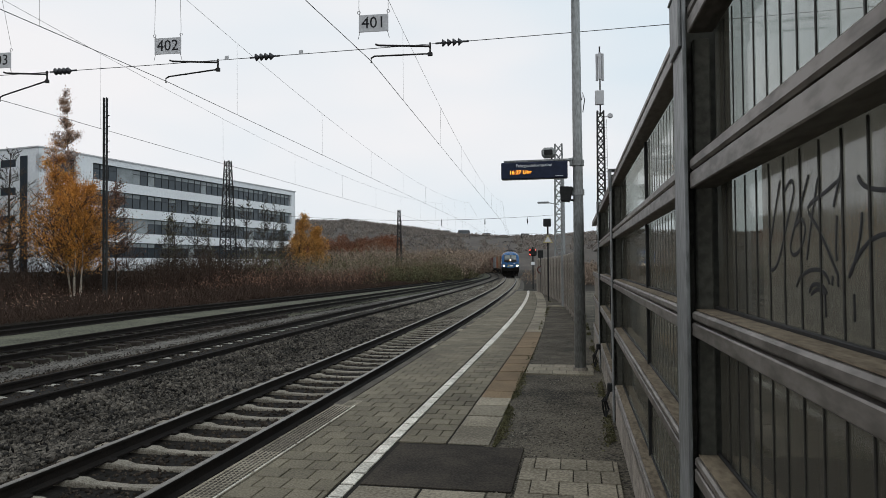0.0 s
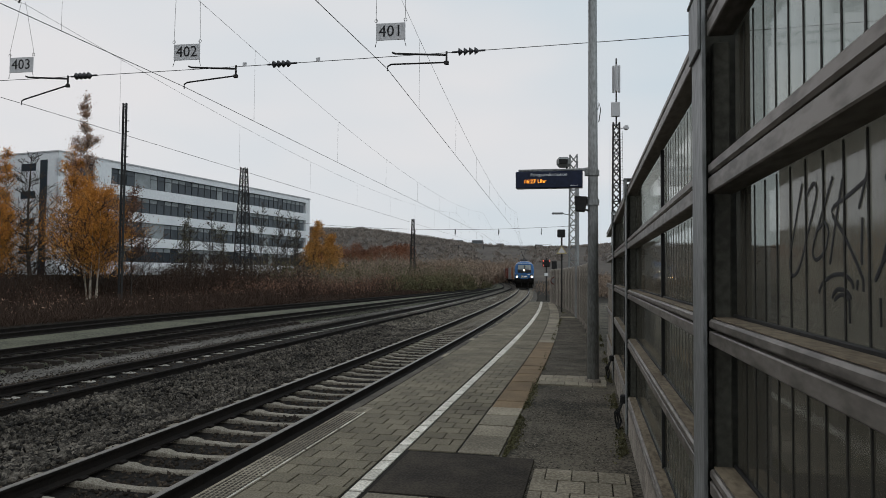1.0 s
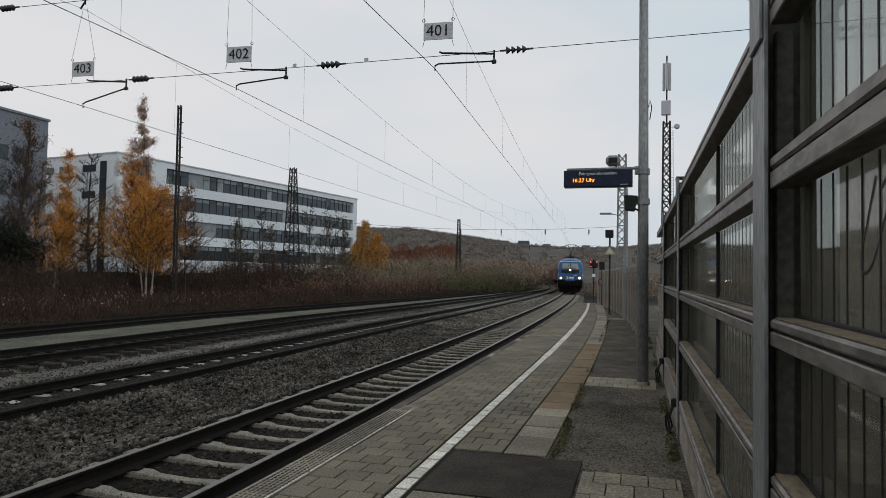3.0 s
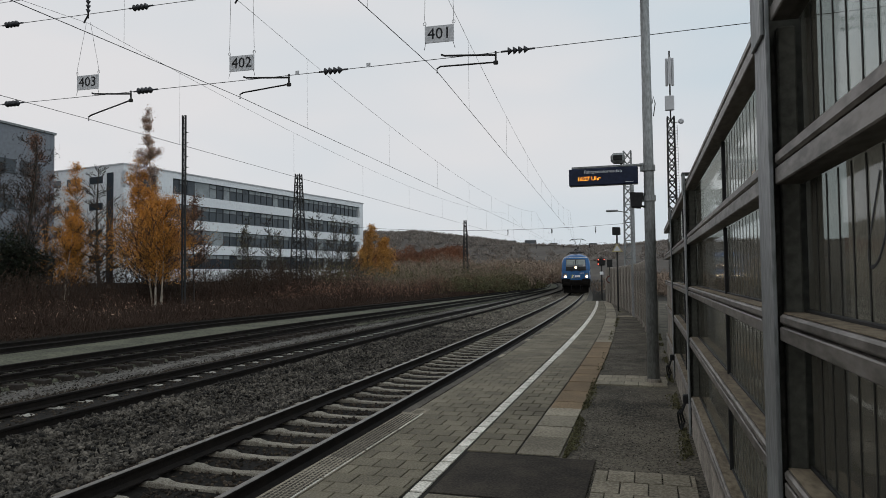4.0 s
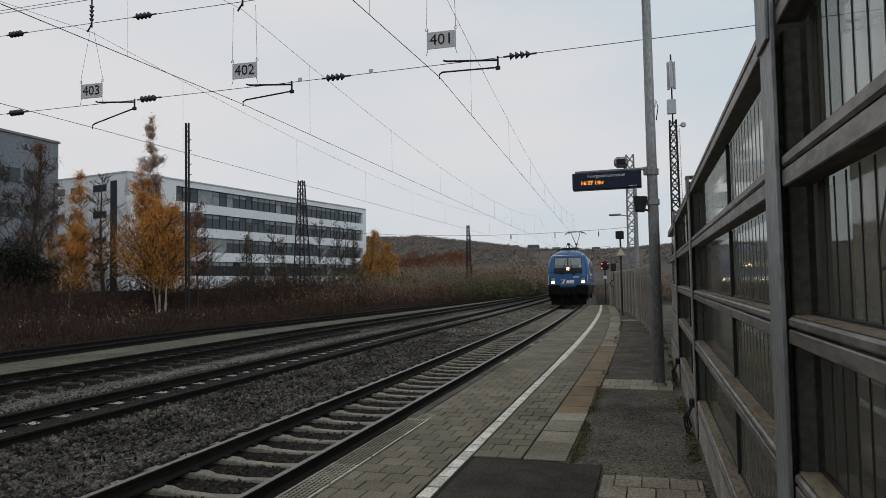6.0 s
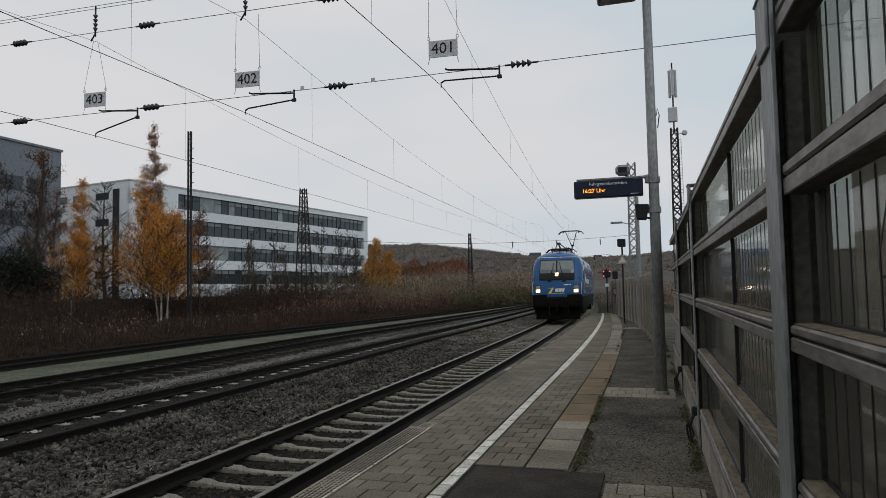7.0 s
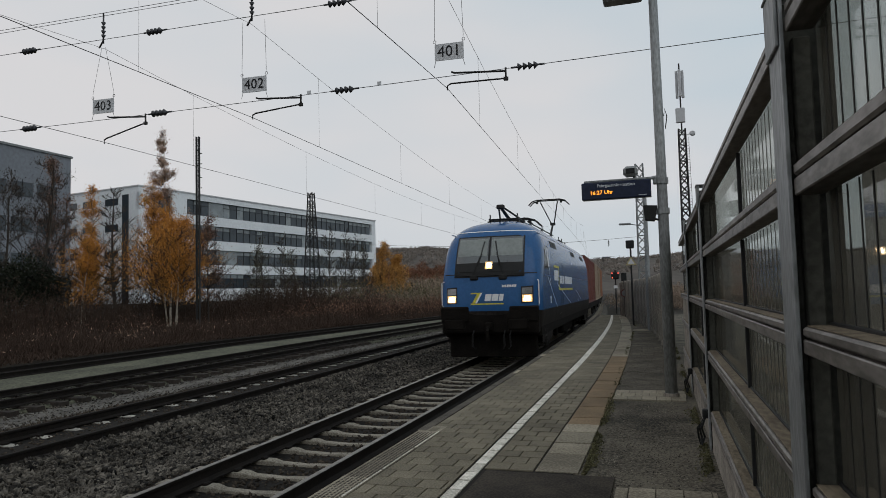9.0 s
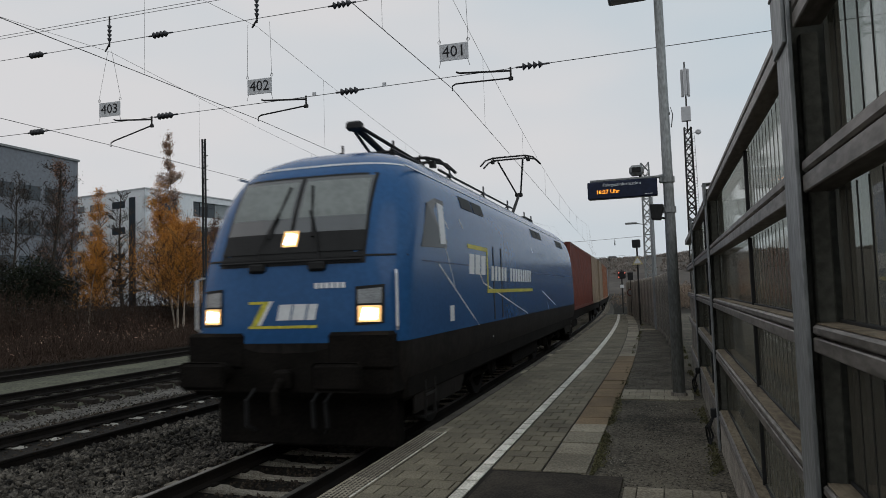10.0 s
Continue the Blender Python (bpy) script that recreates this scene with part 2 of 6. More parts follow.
M["leaf_green"] = material("olive_leaf", (0.13, 0.12, 0.062), 0.85, color2=(0.075, 0.072, 0.038), scale=1, fine=8, bump=0.0, spread=0.5)
M["twig"] = material("brown_twig", (0.068, 0.044, 0.033), 0.95, color2=(0.032, 0.021, 0.016), scale=2, fine=20, bump=0.0, spread=0.5)
M["grass"] = material("dry_grass", (0.20, 0.17, 0.09), 0.9, color2=(0.11, 0.10, 0.055), scale=2, fine=20, bump=0.0, spread=0.4)
# The haze of distance is mixed into these two twig colours.
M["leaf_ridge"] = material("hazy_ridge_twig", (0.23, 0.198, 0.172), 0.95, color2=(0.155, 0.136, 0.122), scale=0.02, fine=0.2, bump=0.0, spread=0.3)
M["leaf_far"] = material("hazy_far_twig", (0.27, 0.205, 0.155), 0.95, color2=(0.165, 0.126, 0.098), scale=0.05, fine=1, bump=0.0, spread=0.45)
M["leaf_amber"] = material("amber_leaf", (0.20, 0.082, 0.042), 0.9, color2=(0.115, 0.055, 0.033), scale=0.05, fine=1, bump=0.0, spread=0.35)
M["evergreen"] = material("dark_evergreen_leaf", (0.022, 0.026, 0.014), 0.8, color2=(0.010, 0.012, 0.008), scale=1, fine=8, bump=0.0, spread=0.4)
# Distance haze is part of this hillside colour.
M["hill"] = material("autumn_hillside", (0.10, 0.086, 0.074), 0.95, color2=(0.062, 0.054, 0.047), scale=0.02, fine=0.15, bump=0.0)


# ---- mesh helpers ----
def part(name, bm, mat, parent=None, label="", smooth=False):
    """Links a bmesh as one mesh object, under a thing or a part."""
    me = bpy.data.meshes.new(name)
    bm.to_mesh(me)
    bm.free()
    for m in (mat if isinstance(mat, (list, tuple)) else [mat]):
        me.materials.append(m)
    if smooth:
        me.polygons.foreach_set("use_smooth", [True] * len(me.polygons))
    ob = new(name, me)
    ob.parent = parent
    if label:
        tagged(ob, label)
    return ob


def raw(name, verts, faces, mat, parent=None, label=""):
    me = bpy.data.meshes.new(name)
    me.from_pydata(verts, [], faces)
    me.materials.append(mat)
    ob = new(name, me)
    ob.parent = parent
    if label:
        tagged(ob, label)
    return ob


def thing(name, label, category, m=None, group="", kind=""):
    ob = new(name)
    if m is not None:
        ob.matrix_basis = m
    return tagged(ob, label, category, group, kind)


def box(bm, x, y, z, sx, sy, sz, m=None, bevel=0.0, mi=0):
    """A box centred at x, y with its foot at z."""
    r = bmesh.ops.create_cube(bm, size=1)
    vs = r["verts"]
    for v in vs:
        v.co = Vector((x + v.co.x * sx, y + v.co.y * sy, z + (v.co.z + 0.5) * sz))
    fs = {f for v in vs for f in v.link_faces}
    if bevel:
        es = {e for v in vs for e in v.link_edges}
        out = bmesh.ops.bevel(bm, geom=list(es), offset=bevel, segments=1, affect="EDGES", profile=0.5)
        vs = list({v for f in out["faces"] for v in f.verts} | {v for v in vs if v.is_valid})
        fs = {f for v in vs for f in v.link_faces}
    for f in fs:
        f.material_index = mi
    if m is not None:
        bmesh.ops.transform(bm, matrix=m, verts=vs)
    return vs


def tube(bm, pts, r, n=6, r2=None, cap=True):
    """A round bar along points; r2 is the radius at the end."""
    pts = [Vector(p) for p in pts]
    rings = []
    for i, p in enumerate(pts):
        d = (pts[min(i + 1, len(pts) - 1)] - pts[max(i - 1, 0)]).normalized()
        a = d.cross(Vector((0, 0, 1)) if abs(d.z) < 0.9 else Vector((1, 0, 0))).normalized()
        b = d.cross(a)
        rr = r if r2 is None else r + (r2 - r) * i / (len(pts) - 1)
        rings.append([bm.verts.new(p + (a * math.cos(6.2832 * k / n) + b * math.sin(6.2832 * k / n)) * rr) for k in range(n)])
    for q, w in zip(rings, rings[1:]):
        for k in range(n):
            bm.faces.new((q[k], q[(k + 1) % n], w[(k + 1) % n], w[k]))
    if cap:
        bm.faces.new(rings[0][::-1])
        bm.faces.new(rings[-1])


def wire_arc(a, b, sag, n=12):
    a, b = Vector(a), Vector(b)
    return [a.lerp(b, i / n) - Vector((0, 0, sag * 4 * (i / n) * (1 - i / n))) for i in range(n + 1)]


def sweep(bm, section, pts, mis=None, close=True):
    """Sweeps an (x, z) section along a list of (x, y, z); mis gives a material index to each side."""
    rings = []
    for i, p in enumerate(pts):
        q, w = pts[max(i - 1, 0)], pts[min(i + 1, len(pts) - 1)]
        d = Vector((w[0] - q[0], w[1] - q[1], 0)).normalized()
        s = Vector((d.y, -d.x, 0))
        rings.append([bm.verts.new(Vector(p) + s * u + Vector((0, 0, v))) for u, v in section])
    m = len(section)
    for q, w in zip(rings, rings[1:]):
        for k in range(m if close else m - 1):
            f = bm.faces.new((q[k], w[k], w[(k + 1) % m], q[(k + 1) % m]))
            f.material_index = mis[k] if mis else 0
    if close:
        bm.faces.new(rings[0])
        bm.faces.new(rings[-1][::-1])


def writing(name, text, size, mat, parent, m, depth=0.002, label=""):
    """Raised letters from the built-in font, as a mesh."""
    cu = bpy.data.curves.new(name, "FONT")
    cu.body, cu.size, cu.align_x, cu.align_y, cu.extrude, cu.resolution_u = text, size, "CENTER", "CENTER", depth, 2
    tmp = bpy.data.objects.new(name, cu)
    scene.collection.objects.link(tmp)
    me = bpy.data.meshes.new_from_object(tmp.evaluated_get(bpy.context.evaluated_depsgraph_get()))
    bpy.data.objects.remove(tmp)
    me.materials.clear()
    me.materials.append(mat)
    ob = new(name, me)
    ob.parent = parent
    ob.matrix_basis = m
    return tagged(ob, label)


# ---- plan ----
TRACKS = [(-4.60, 0.0), (-9.30, 0.0), (-14.1, 0.0), (-19.3, 0.0)]
DECK = 0.38


def tc(y, x0=-4.60):
    return x0 - 0.003 * y - 0.00046 * y * y


def draw_in(y):
    """The outer tracks draw in towards the platform track beyond the station."""
    return np.maximum(0.3, 1 - 0.0085 * np.maximum(0.0, y - 27))


def off(o, y):
    """Offset from the platform track, for what lies o beside it at the platform."""
    return np.where(np.asarray(o) > -1.8, o, -1.8 + (np.asarray(o) + 1.8) * draw_in(y))


def tcx(y, x0):
    return tc(y) + float(off(x0 + 4.6, y))


def bend(y):
    return math.degrees(math.atan(0.003 + 0.00092 * y))


# ---- ground and tracks ----
def strip_mesh(name, x_of, y0, y1, dy, cols, mat, label, category):
    """A sheet over curved strips: cols are (offset, height) pairs."""
    ys = np.arange(y0, y1 + 0.01, dy)
    vs = [(x_of(y) + float(off(o, y)), y, z) for y in ys for o, z in cols]
    k = len(cols)
    fs = [(i * k + j, i * k + j + 1, i * k + k + j + 1, i * k + k + j) for i in range(len(ys) - 1) for j in range(k - 1)]
    ob = raw(name, vs, fs, mat)
    return tagged(ob, label, category, kind="structure")


def ground_sheet():
    xs = np.concatenate([np.linspace(-1500, -120, 12), np.linspace(-100, -24, 26), np.linspace(-22.5, 30, 10), np.linspace(60, 1500, 12)])
    ys = np.concatenate([np.linspace(-1500, -60, 10), np.linspace(-40, 160, 60), np.linspace(200, 1500, 14)])
    vs = []
    for y in ys:
        for x in xs:
            left = tc(y) - x
            if left > 1.8:
                left = 1.8 + (left - 1.8) / float(draw_in(y))
            z = -0.62
            if 0 < y + 40 and left > 17.5:
                z = -0.62 + min(1.0, (left - 17.5) / 3.0) * 0.75 + 0.12 * noise.noise((x * 0.15, y * 0.15, 0))
            if left > 40:
                z += min(1.5, (left - 40) * 0.03)
            vs.append((x, y, z))
    k = len(xs)
    fs = [(i * k + j, i * k + j + 1, i * k + k + j + 1, i * k + k + j) for i in range(len(ys) - 1) for j in range(k - 1)]
    tagged(raw("ground", vs, fs, M["ground"]), "bare brown earth under scrub beside the railway", "ground", kind="structure")


ground_sheet()
BALLAST = [(-6.9, -0.36), (-6.3, -0.17), (-5.56, -0.155), (-5.5, -0.200), (-3.9, -0.200), (-3.84, -0.155), (-3.3, -0.17), (-2.9, -0.34), (-2.35, -0.34), (-1.45, -0.19), (-0.86, -0.185), (-0.80, -0.23), (-0.45, -0.246), (0.45, -0.246), (0.80, -0.23), (0.86, -0.20), (1.4, -0.24), (1.75, -0.34), (1.79, -0.6)]
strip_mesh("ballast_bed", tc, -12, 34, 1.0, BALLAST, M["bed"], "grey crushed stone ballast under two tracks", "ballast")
strip_mesh("ballast_bed", tc, 34, 260, 1.0, BALLAST, M["farbed"], "far crushed stone ballast under two tracks in a lighter copied colour", "ballast")
strip_mesh("gravel_path", tc, -12, 260, 1.0, [(-8.6, -0.32), (-7.6, -0.27), (-6.5, -0.34), (-6.4, -0.5)],
           M["finegravel"], "pale grey fine gravel between the tracks", "gravel")
strip_mesh("cess_bed", tc, -12, 260, 1.0, [(-17.8, -0.5), (-17.0, -0.20), (-13.9, -0.20), (-13.4, -0.13), (-11.9, -0.10), (-11.3, -0.13), (-10.9, -0.22), (-8.5, -0.24), (-8.2, -0.5)],
           M["verge"], "old mossy gravel with thin grass between sidings", "ground")


def rail_bm(x0, side, y0, y1):
    bm = bmesh.new()
    sec = [(-0.075, -0.172), (0.075, -0.172), (0.075, -0.155), (0.01, -0.13), (0.01, -0.045), (0.036, -0.035), (0.036, -0.006),
           (0.028, 0.0), (-0.028, 0.0), (-0.036, -0.006), (-0.036, -0.035), (-0.01, -0.045), (-0.01, -0.13), (-0.075, -0.155)]
    pts = [(tcx(y, x0) + side * 0.7535, y, 0) for y in np.arange(y0, y1 + 1, 2.0)]
    sweep(bm, sec, pts, [0, 0, 0, 0, 0, 0, 1, 1, 1, 0, 0, 0, 0, 0])
    return bm


def sleeper_mesh():
    """Concrete sleeper: deep ends under the rails and a slimmer waist."""
    bm = bmesh.new()
    prof = [(-1.3, 0.0, 0.13), (-1.05, 0.0, 0.13), (-0.52, -0.008, 0.11), (-0.40, -0.036, 0.085), (0, -0.048, 0.07), (0.40, -0.036, 0.085), (0.52, -0.008, 0.11), (1.05, 0.0, 0.13), (1.3, 0.0, 0.13)]
    rings = []
    for x, z, w in prof:
        w = w * 0.84
        rings.append([bm.verts.new((x, a, b)) for a, b in ((-w * 1.05, -0.22), (-w, z - 0.02), (-w * 0.92, z), (w * 0.92, z), (w, z - 0.02), (w * 1.05, -0.22))])
    for q, w in zip(rings, rings[1:]):
        for k in range(5):
            bm.faces.new((q[k], q[k + 1], w[k + 1], w[k]))
    bm.faces.new(rings[0])
    bm.faces.new(rings[-1][::-1])
    me = bpy.data.meshes.new("sleeper")
    bmesh.ops.recalc_face_normals(bm, faces=bm.faces)
    bm.to_mesh(me)
    bm.free()
    me.materials.append(M["sleeper"])
    return me


SLEEPER = sleeper_mesh()


def fastening_mesh():
    bm = bmesh.new()
    for s in (-0.7535, 0.7535):
        for d in (-0.105, 0.105):
            box(bm, s + d, 0, -0.004, 0.07, 0.12, 0.03, bevel=0.01)
    me = bpy.data.meshes.new("fastening")
    bm.to_mesh(me)
    bm.free()
    me.materials.append(M["railside"])
    return me


FASTENING = fastening_mesh()
WOOD = material("tarred_sleeper", (0.045, 0.036, 0.03), 0.9, color2=(0.022, 0.019, 0.017), scale=4, fine=60, bump=0.3, spread=0.2)
SLEEPER_PALE = SLEEPER.copy()
SLEEPER_PALE.materials.clear()
SLEEPER_PALE.materials.append(M["palesleeper"])
SLEEPER_DARK = SLEEPER.copy()
SLEEPER_DARK.materials.clear()
SLEEPER_DARK.materials.append(WOOD)


def railway_track(i, label, y1, sl_to, z_sleeper=-0.172, phase=0.0, mesh=None):
    x0 = TRACKS[i][0]
    tr = thing("railway_track", label, "railway track", group="parallel railway tracks", kind="structure")
    for s in (-1, 1):
        part("rail", rail_bm(x0, s, -14, y1), [M["railside"], M["railtop"] if i < 1 else M["railside"]], tr)
    y = 5.76 - 0.641 * 12 + phase
    while y < sl_to:
        ob = new("sleeper", mesh or SLEEPER)
        ob.parent = tr
        ob.matrix_basis = pose(tcx(y, x0), y, z_sleeper, 0, 0, bend(y))
        if y < 22 and i < 2:
            fa = new("fastening", FASTENING)
            fa.parent = ob
        y += 0.641


railway_track(0, "steel rails on pale concrete sleepers in clean ballast beside the platform", 260, 110, phase=0.0)
railway_track(1, "steel rails on concrete sleepers, half buried in ballast", 260, 70, -0.178, mesh=SLEEPER_PALE)
railway_track(2, "rusty rails on dark buried sleepers, overgrown", 260, 30, -0.19, mesh=SLEEPER_DARK)
railway_track(3, "rusty siding rails beside the scrub", 260, -1.5, -0.19, mesh=SLEEPER_DARK)


def stones(name, n, y_lo, y_hi, zones, size, label, mat, skew=1.0):
    """Loose crushed stones; zones are (offset lo, hi, height lo, height hi)."""
    rng = np.random.default_rng(5 + n)
    base = np.array([(0, 0, 1), (0.9, 0, 0.35), (0.28, 0.85, 0.35), (-0.72, 0.52, 0.35), (-0.72, -0.52, 0.35), (0.28, -0.85, 0.35), (0, 0, -0.7)], float)
    tri = np.array([(0, 1, 2), (0, 2, 3), (0, 3, 4), (0, 4, 5), (0, 5, 1), (6, 2, 1), (6, 3, 2), (6, 4, 3), (6, 5, 4), (6, 1, 5)])
    w = np.array([z[1] - z[0] for z in zones])
    zi = rng.choice(len(zones), n, p=w / w.sum())
    zo = np.array(zones)[zi]
    f = rng.random(n)
    o = zo[:, 0] + (zo[:, 1] - zo[:, 0]) * f
    h = zo[:, 2] + (zo[:, 3] - zo[:, 2]) * f
    y = y_lo + (y_hi - y_lo) * rng.random(n) ** skew
    x = tc(y) + off(o, y)
    s = size * (0.6 + 0.8 * rng.random(n))
    q = rng.normal(size=(n, 3, 3))
    q, _ = np.linalg.qr(q)
    v = (base[None] * (0.65 + 0.6 * rng.random((n, 7, 1)))) * np.array([1, 0.8, 0.7])
    v = np.einsum("nij,nkj->nki", q, v) * s[:, None, None]
    v += np.stack([x, y, h + s * 0.25], 1)[:, None]
    faces = (tri[None] + 7 * np.arange(n)[:, None, None]).reshape(-1, 3)
    me = bpy.data.meshes.new(name)
    me.vertices.add(n * 7)
    me.vertices.foreach_set("co", v.reshape(-1))
    me.loops.add(len(faces) * 3)
    me.loops.foreach_set("vertex_index", faces.reshape(-1))
    me.polygons.add(len(faces))
    me.polygons.foreach_set("loop_start", np.arange(0, len(faces) * 3, 3))
    me.update(calc_edges=True)
    me.materials.append(mat)
    return tagged(new(name, me), label, "ballast stones", kind="stuff")


stones("ballast_stones", 30000, 2.5, 34, [(-3.3, -2.35, -0.21, -0.34), (-2.35, -1.35, -0.34, -0.20), (-3.84, -3.3, -0.165, -0.18)], 0.060,
       "loose grey and brown crushed ballast stones between two tracks", M["stone"], 1.7)
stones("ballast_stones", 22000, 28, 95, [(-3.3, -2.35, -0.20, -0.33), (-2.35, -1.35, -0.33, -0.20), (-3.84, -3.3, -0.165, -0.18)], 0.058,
       "loose far ballast stones between two tracks in a lighter copied colour", M["palestone"], 1.3)
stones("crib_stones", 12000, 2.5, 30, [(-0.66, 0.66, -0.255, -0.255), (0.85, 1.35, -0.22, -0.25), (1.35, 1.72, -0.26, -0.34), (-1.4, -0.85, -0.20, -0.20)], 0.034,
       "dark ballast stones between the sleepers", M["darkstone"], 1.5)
stones("outer_stones", 9000, 5, 40, [(-6.3, -5.56, -0.175, -0.165), (-7.2, -6.3, -0.33, -0.20), (-5.4, -4.0, -0.215, -0.215)], 0.034,
       "crushed stones along the second track", M["darkstone"], 1.4)


stones("gravel_stones", 16000, 7, 45, [(-8.4, -6.6, -0.29, -0.29), (-10.9, -8.4, -0.23, -0.23)], 0.026,
       "fine loose gravel between the second and third track", M["stone"], 1.3)


# ---- platform ----
def edge_x(y):
    return tc(y) + 1.78


def line_x(y):
    return -1.70 - 0.009 * y - 0.00098 * max(0.0, y - 13) ** 2


PLAT_END = 43.5


def platform():
    deck = thing("platform", "low station platform of worn grey pavers and dark asphalt", "platform", kind="structure")
    ys = list(np.arange(-12, PLAT_END + 0.1, 1.5))
    vs, fs = [], []
    for y in ys:
        e = edge_x(y)
        vs += [(e, y, -0.6), (e, y, DECK - 0.10), (e - 0.06, y, DECK - 0.10), (e - 0.06, y, DECK - 0.02), (1.4, y, DECK - 0.02), (1.4, y, -0.6)]
    for i in range(len(ys) - 1):
        a = i * 6
        for k in range(5):
            fs.append((a + k, a + k + 1, a + k + 7, a + k + 6))
    fs.append(tuple(range((len(ys) - 1) * 6, len(ys) * 6)))
    raw("deck_core", vs, fs, M["asphalt"], deck)
    return deck


PLATFORM = platform()


def tile_bm(x0, x1, y0, y1, top, thick=0.05, gap=0.003, bm=None, bev=0.003, xl=None):
    """One paving piece following the platform's curve; xl maps (u, y) to x."""
    bm = bm or bmesh.new()
    f = xl or (lambda u, y: u)
    a, b, c, d = [(f(u, y), y) for u, y in ((x0 + gap, y0 + gap), (x1 - gap, y0 + gap), (x1 - gap, y1 - gap), (x0 + gap, y1 - gap))]
    cx, cy = (a[0] + c[0]) / 2, (a[1] + c[1]) / 2
    lo = [bm.verts.new((p[0], p[1], top - thick)) for p in (a, b, c, d)]
    mid = [bm.verts.new((p[0], p[1], top - bev)) for p in (a, b, c, d)]
    up = [bm.verts.new((p[0] + math.copysign(bev, cx - p[0]), p[1] + math.copysign(bev, cy - p[1]), top)) for p in (a, b, c, d)]
    for q, w in ((lo, mid), (mid, up)):
        for k in range(4):
            bm.faces.new((q[k], q[(k + 1) % 4], w[(k + 1) % 4], w[k]))
    bm.faces.new(up)
    return bm


def paving(parent, name, u0, u1, du, dy, y0, y1, near, mat, xl, thick=0.05, jitter=0.002, bond=True, seed=1, label="", gap=0.003):
    """Rows of pieces between offsets u0(y) and u1(y): single parts while y < near, one joined mesh beyond."""
    rnd = random.Random(seed)
    rest, row, y = bmesh.new(), 0, y0
    while y < y1:
        a, b = u0(y), u1(y)
        u = a - (du * 0.5 if bond and row % 2 else 0)
        while u < b - 0.03:
            p, q = max(u, a), min(u + du, b)
            if q - p > 0.03:
                top = DECK + rnd.uniform(-jitter, jitter)
                if y < near:
                    part(name, tile_bm(p, q, y, y + dy, top, thick, gap, xl=xl), mat, parent)
                else:
                    tile_bm(p, q, y, y + dy, top, thick, gap=0.004, bm=rest, xl=xl)
            u += du
        y += dy
        row += 1
    tagged(part(name + "_rows", rest, mat, parent, label), kind="stuff")


def slab_l(y):
    return -1.215 - 0.0014 * max(0.0, y - 11) ** 2


def slab_r(y):
    return -0.795 - 0.0014 * max(0.0, y - 11) ** 2


# ---- noise barrier ----
def fence_x(y):
    if y < 2.6:
        return 0.4096 + 0.018 * (2.6 - y)
    return 0.42 - 0.004 * y - (0.00035 * (y - 12) ** 2 if y > 12 else 0)


POSTS = [-5.3, -1.3, 2.66, 7.62, 11.57, 15.6]
RAILS = [(2.90, 3.0), (2.335, 2.445), (1.805, 1.895), (1.285, 1.375), (0.66, 0.76)]


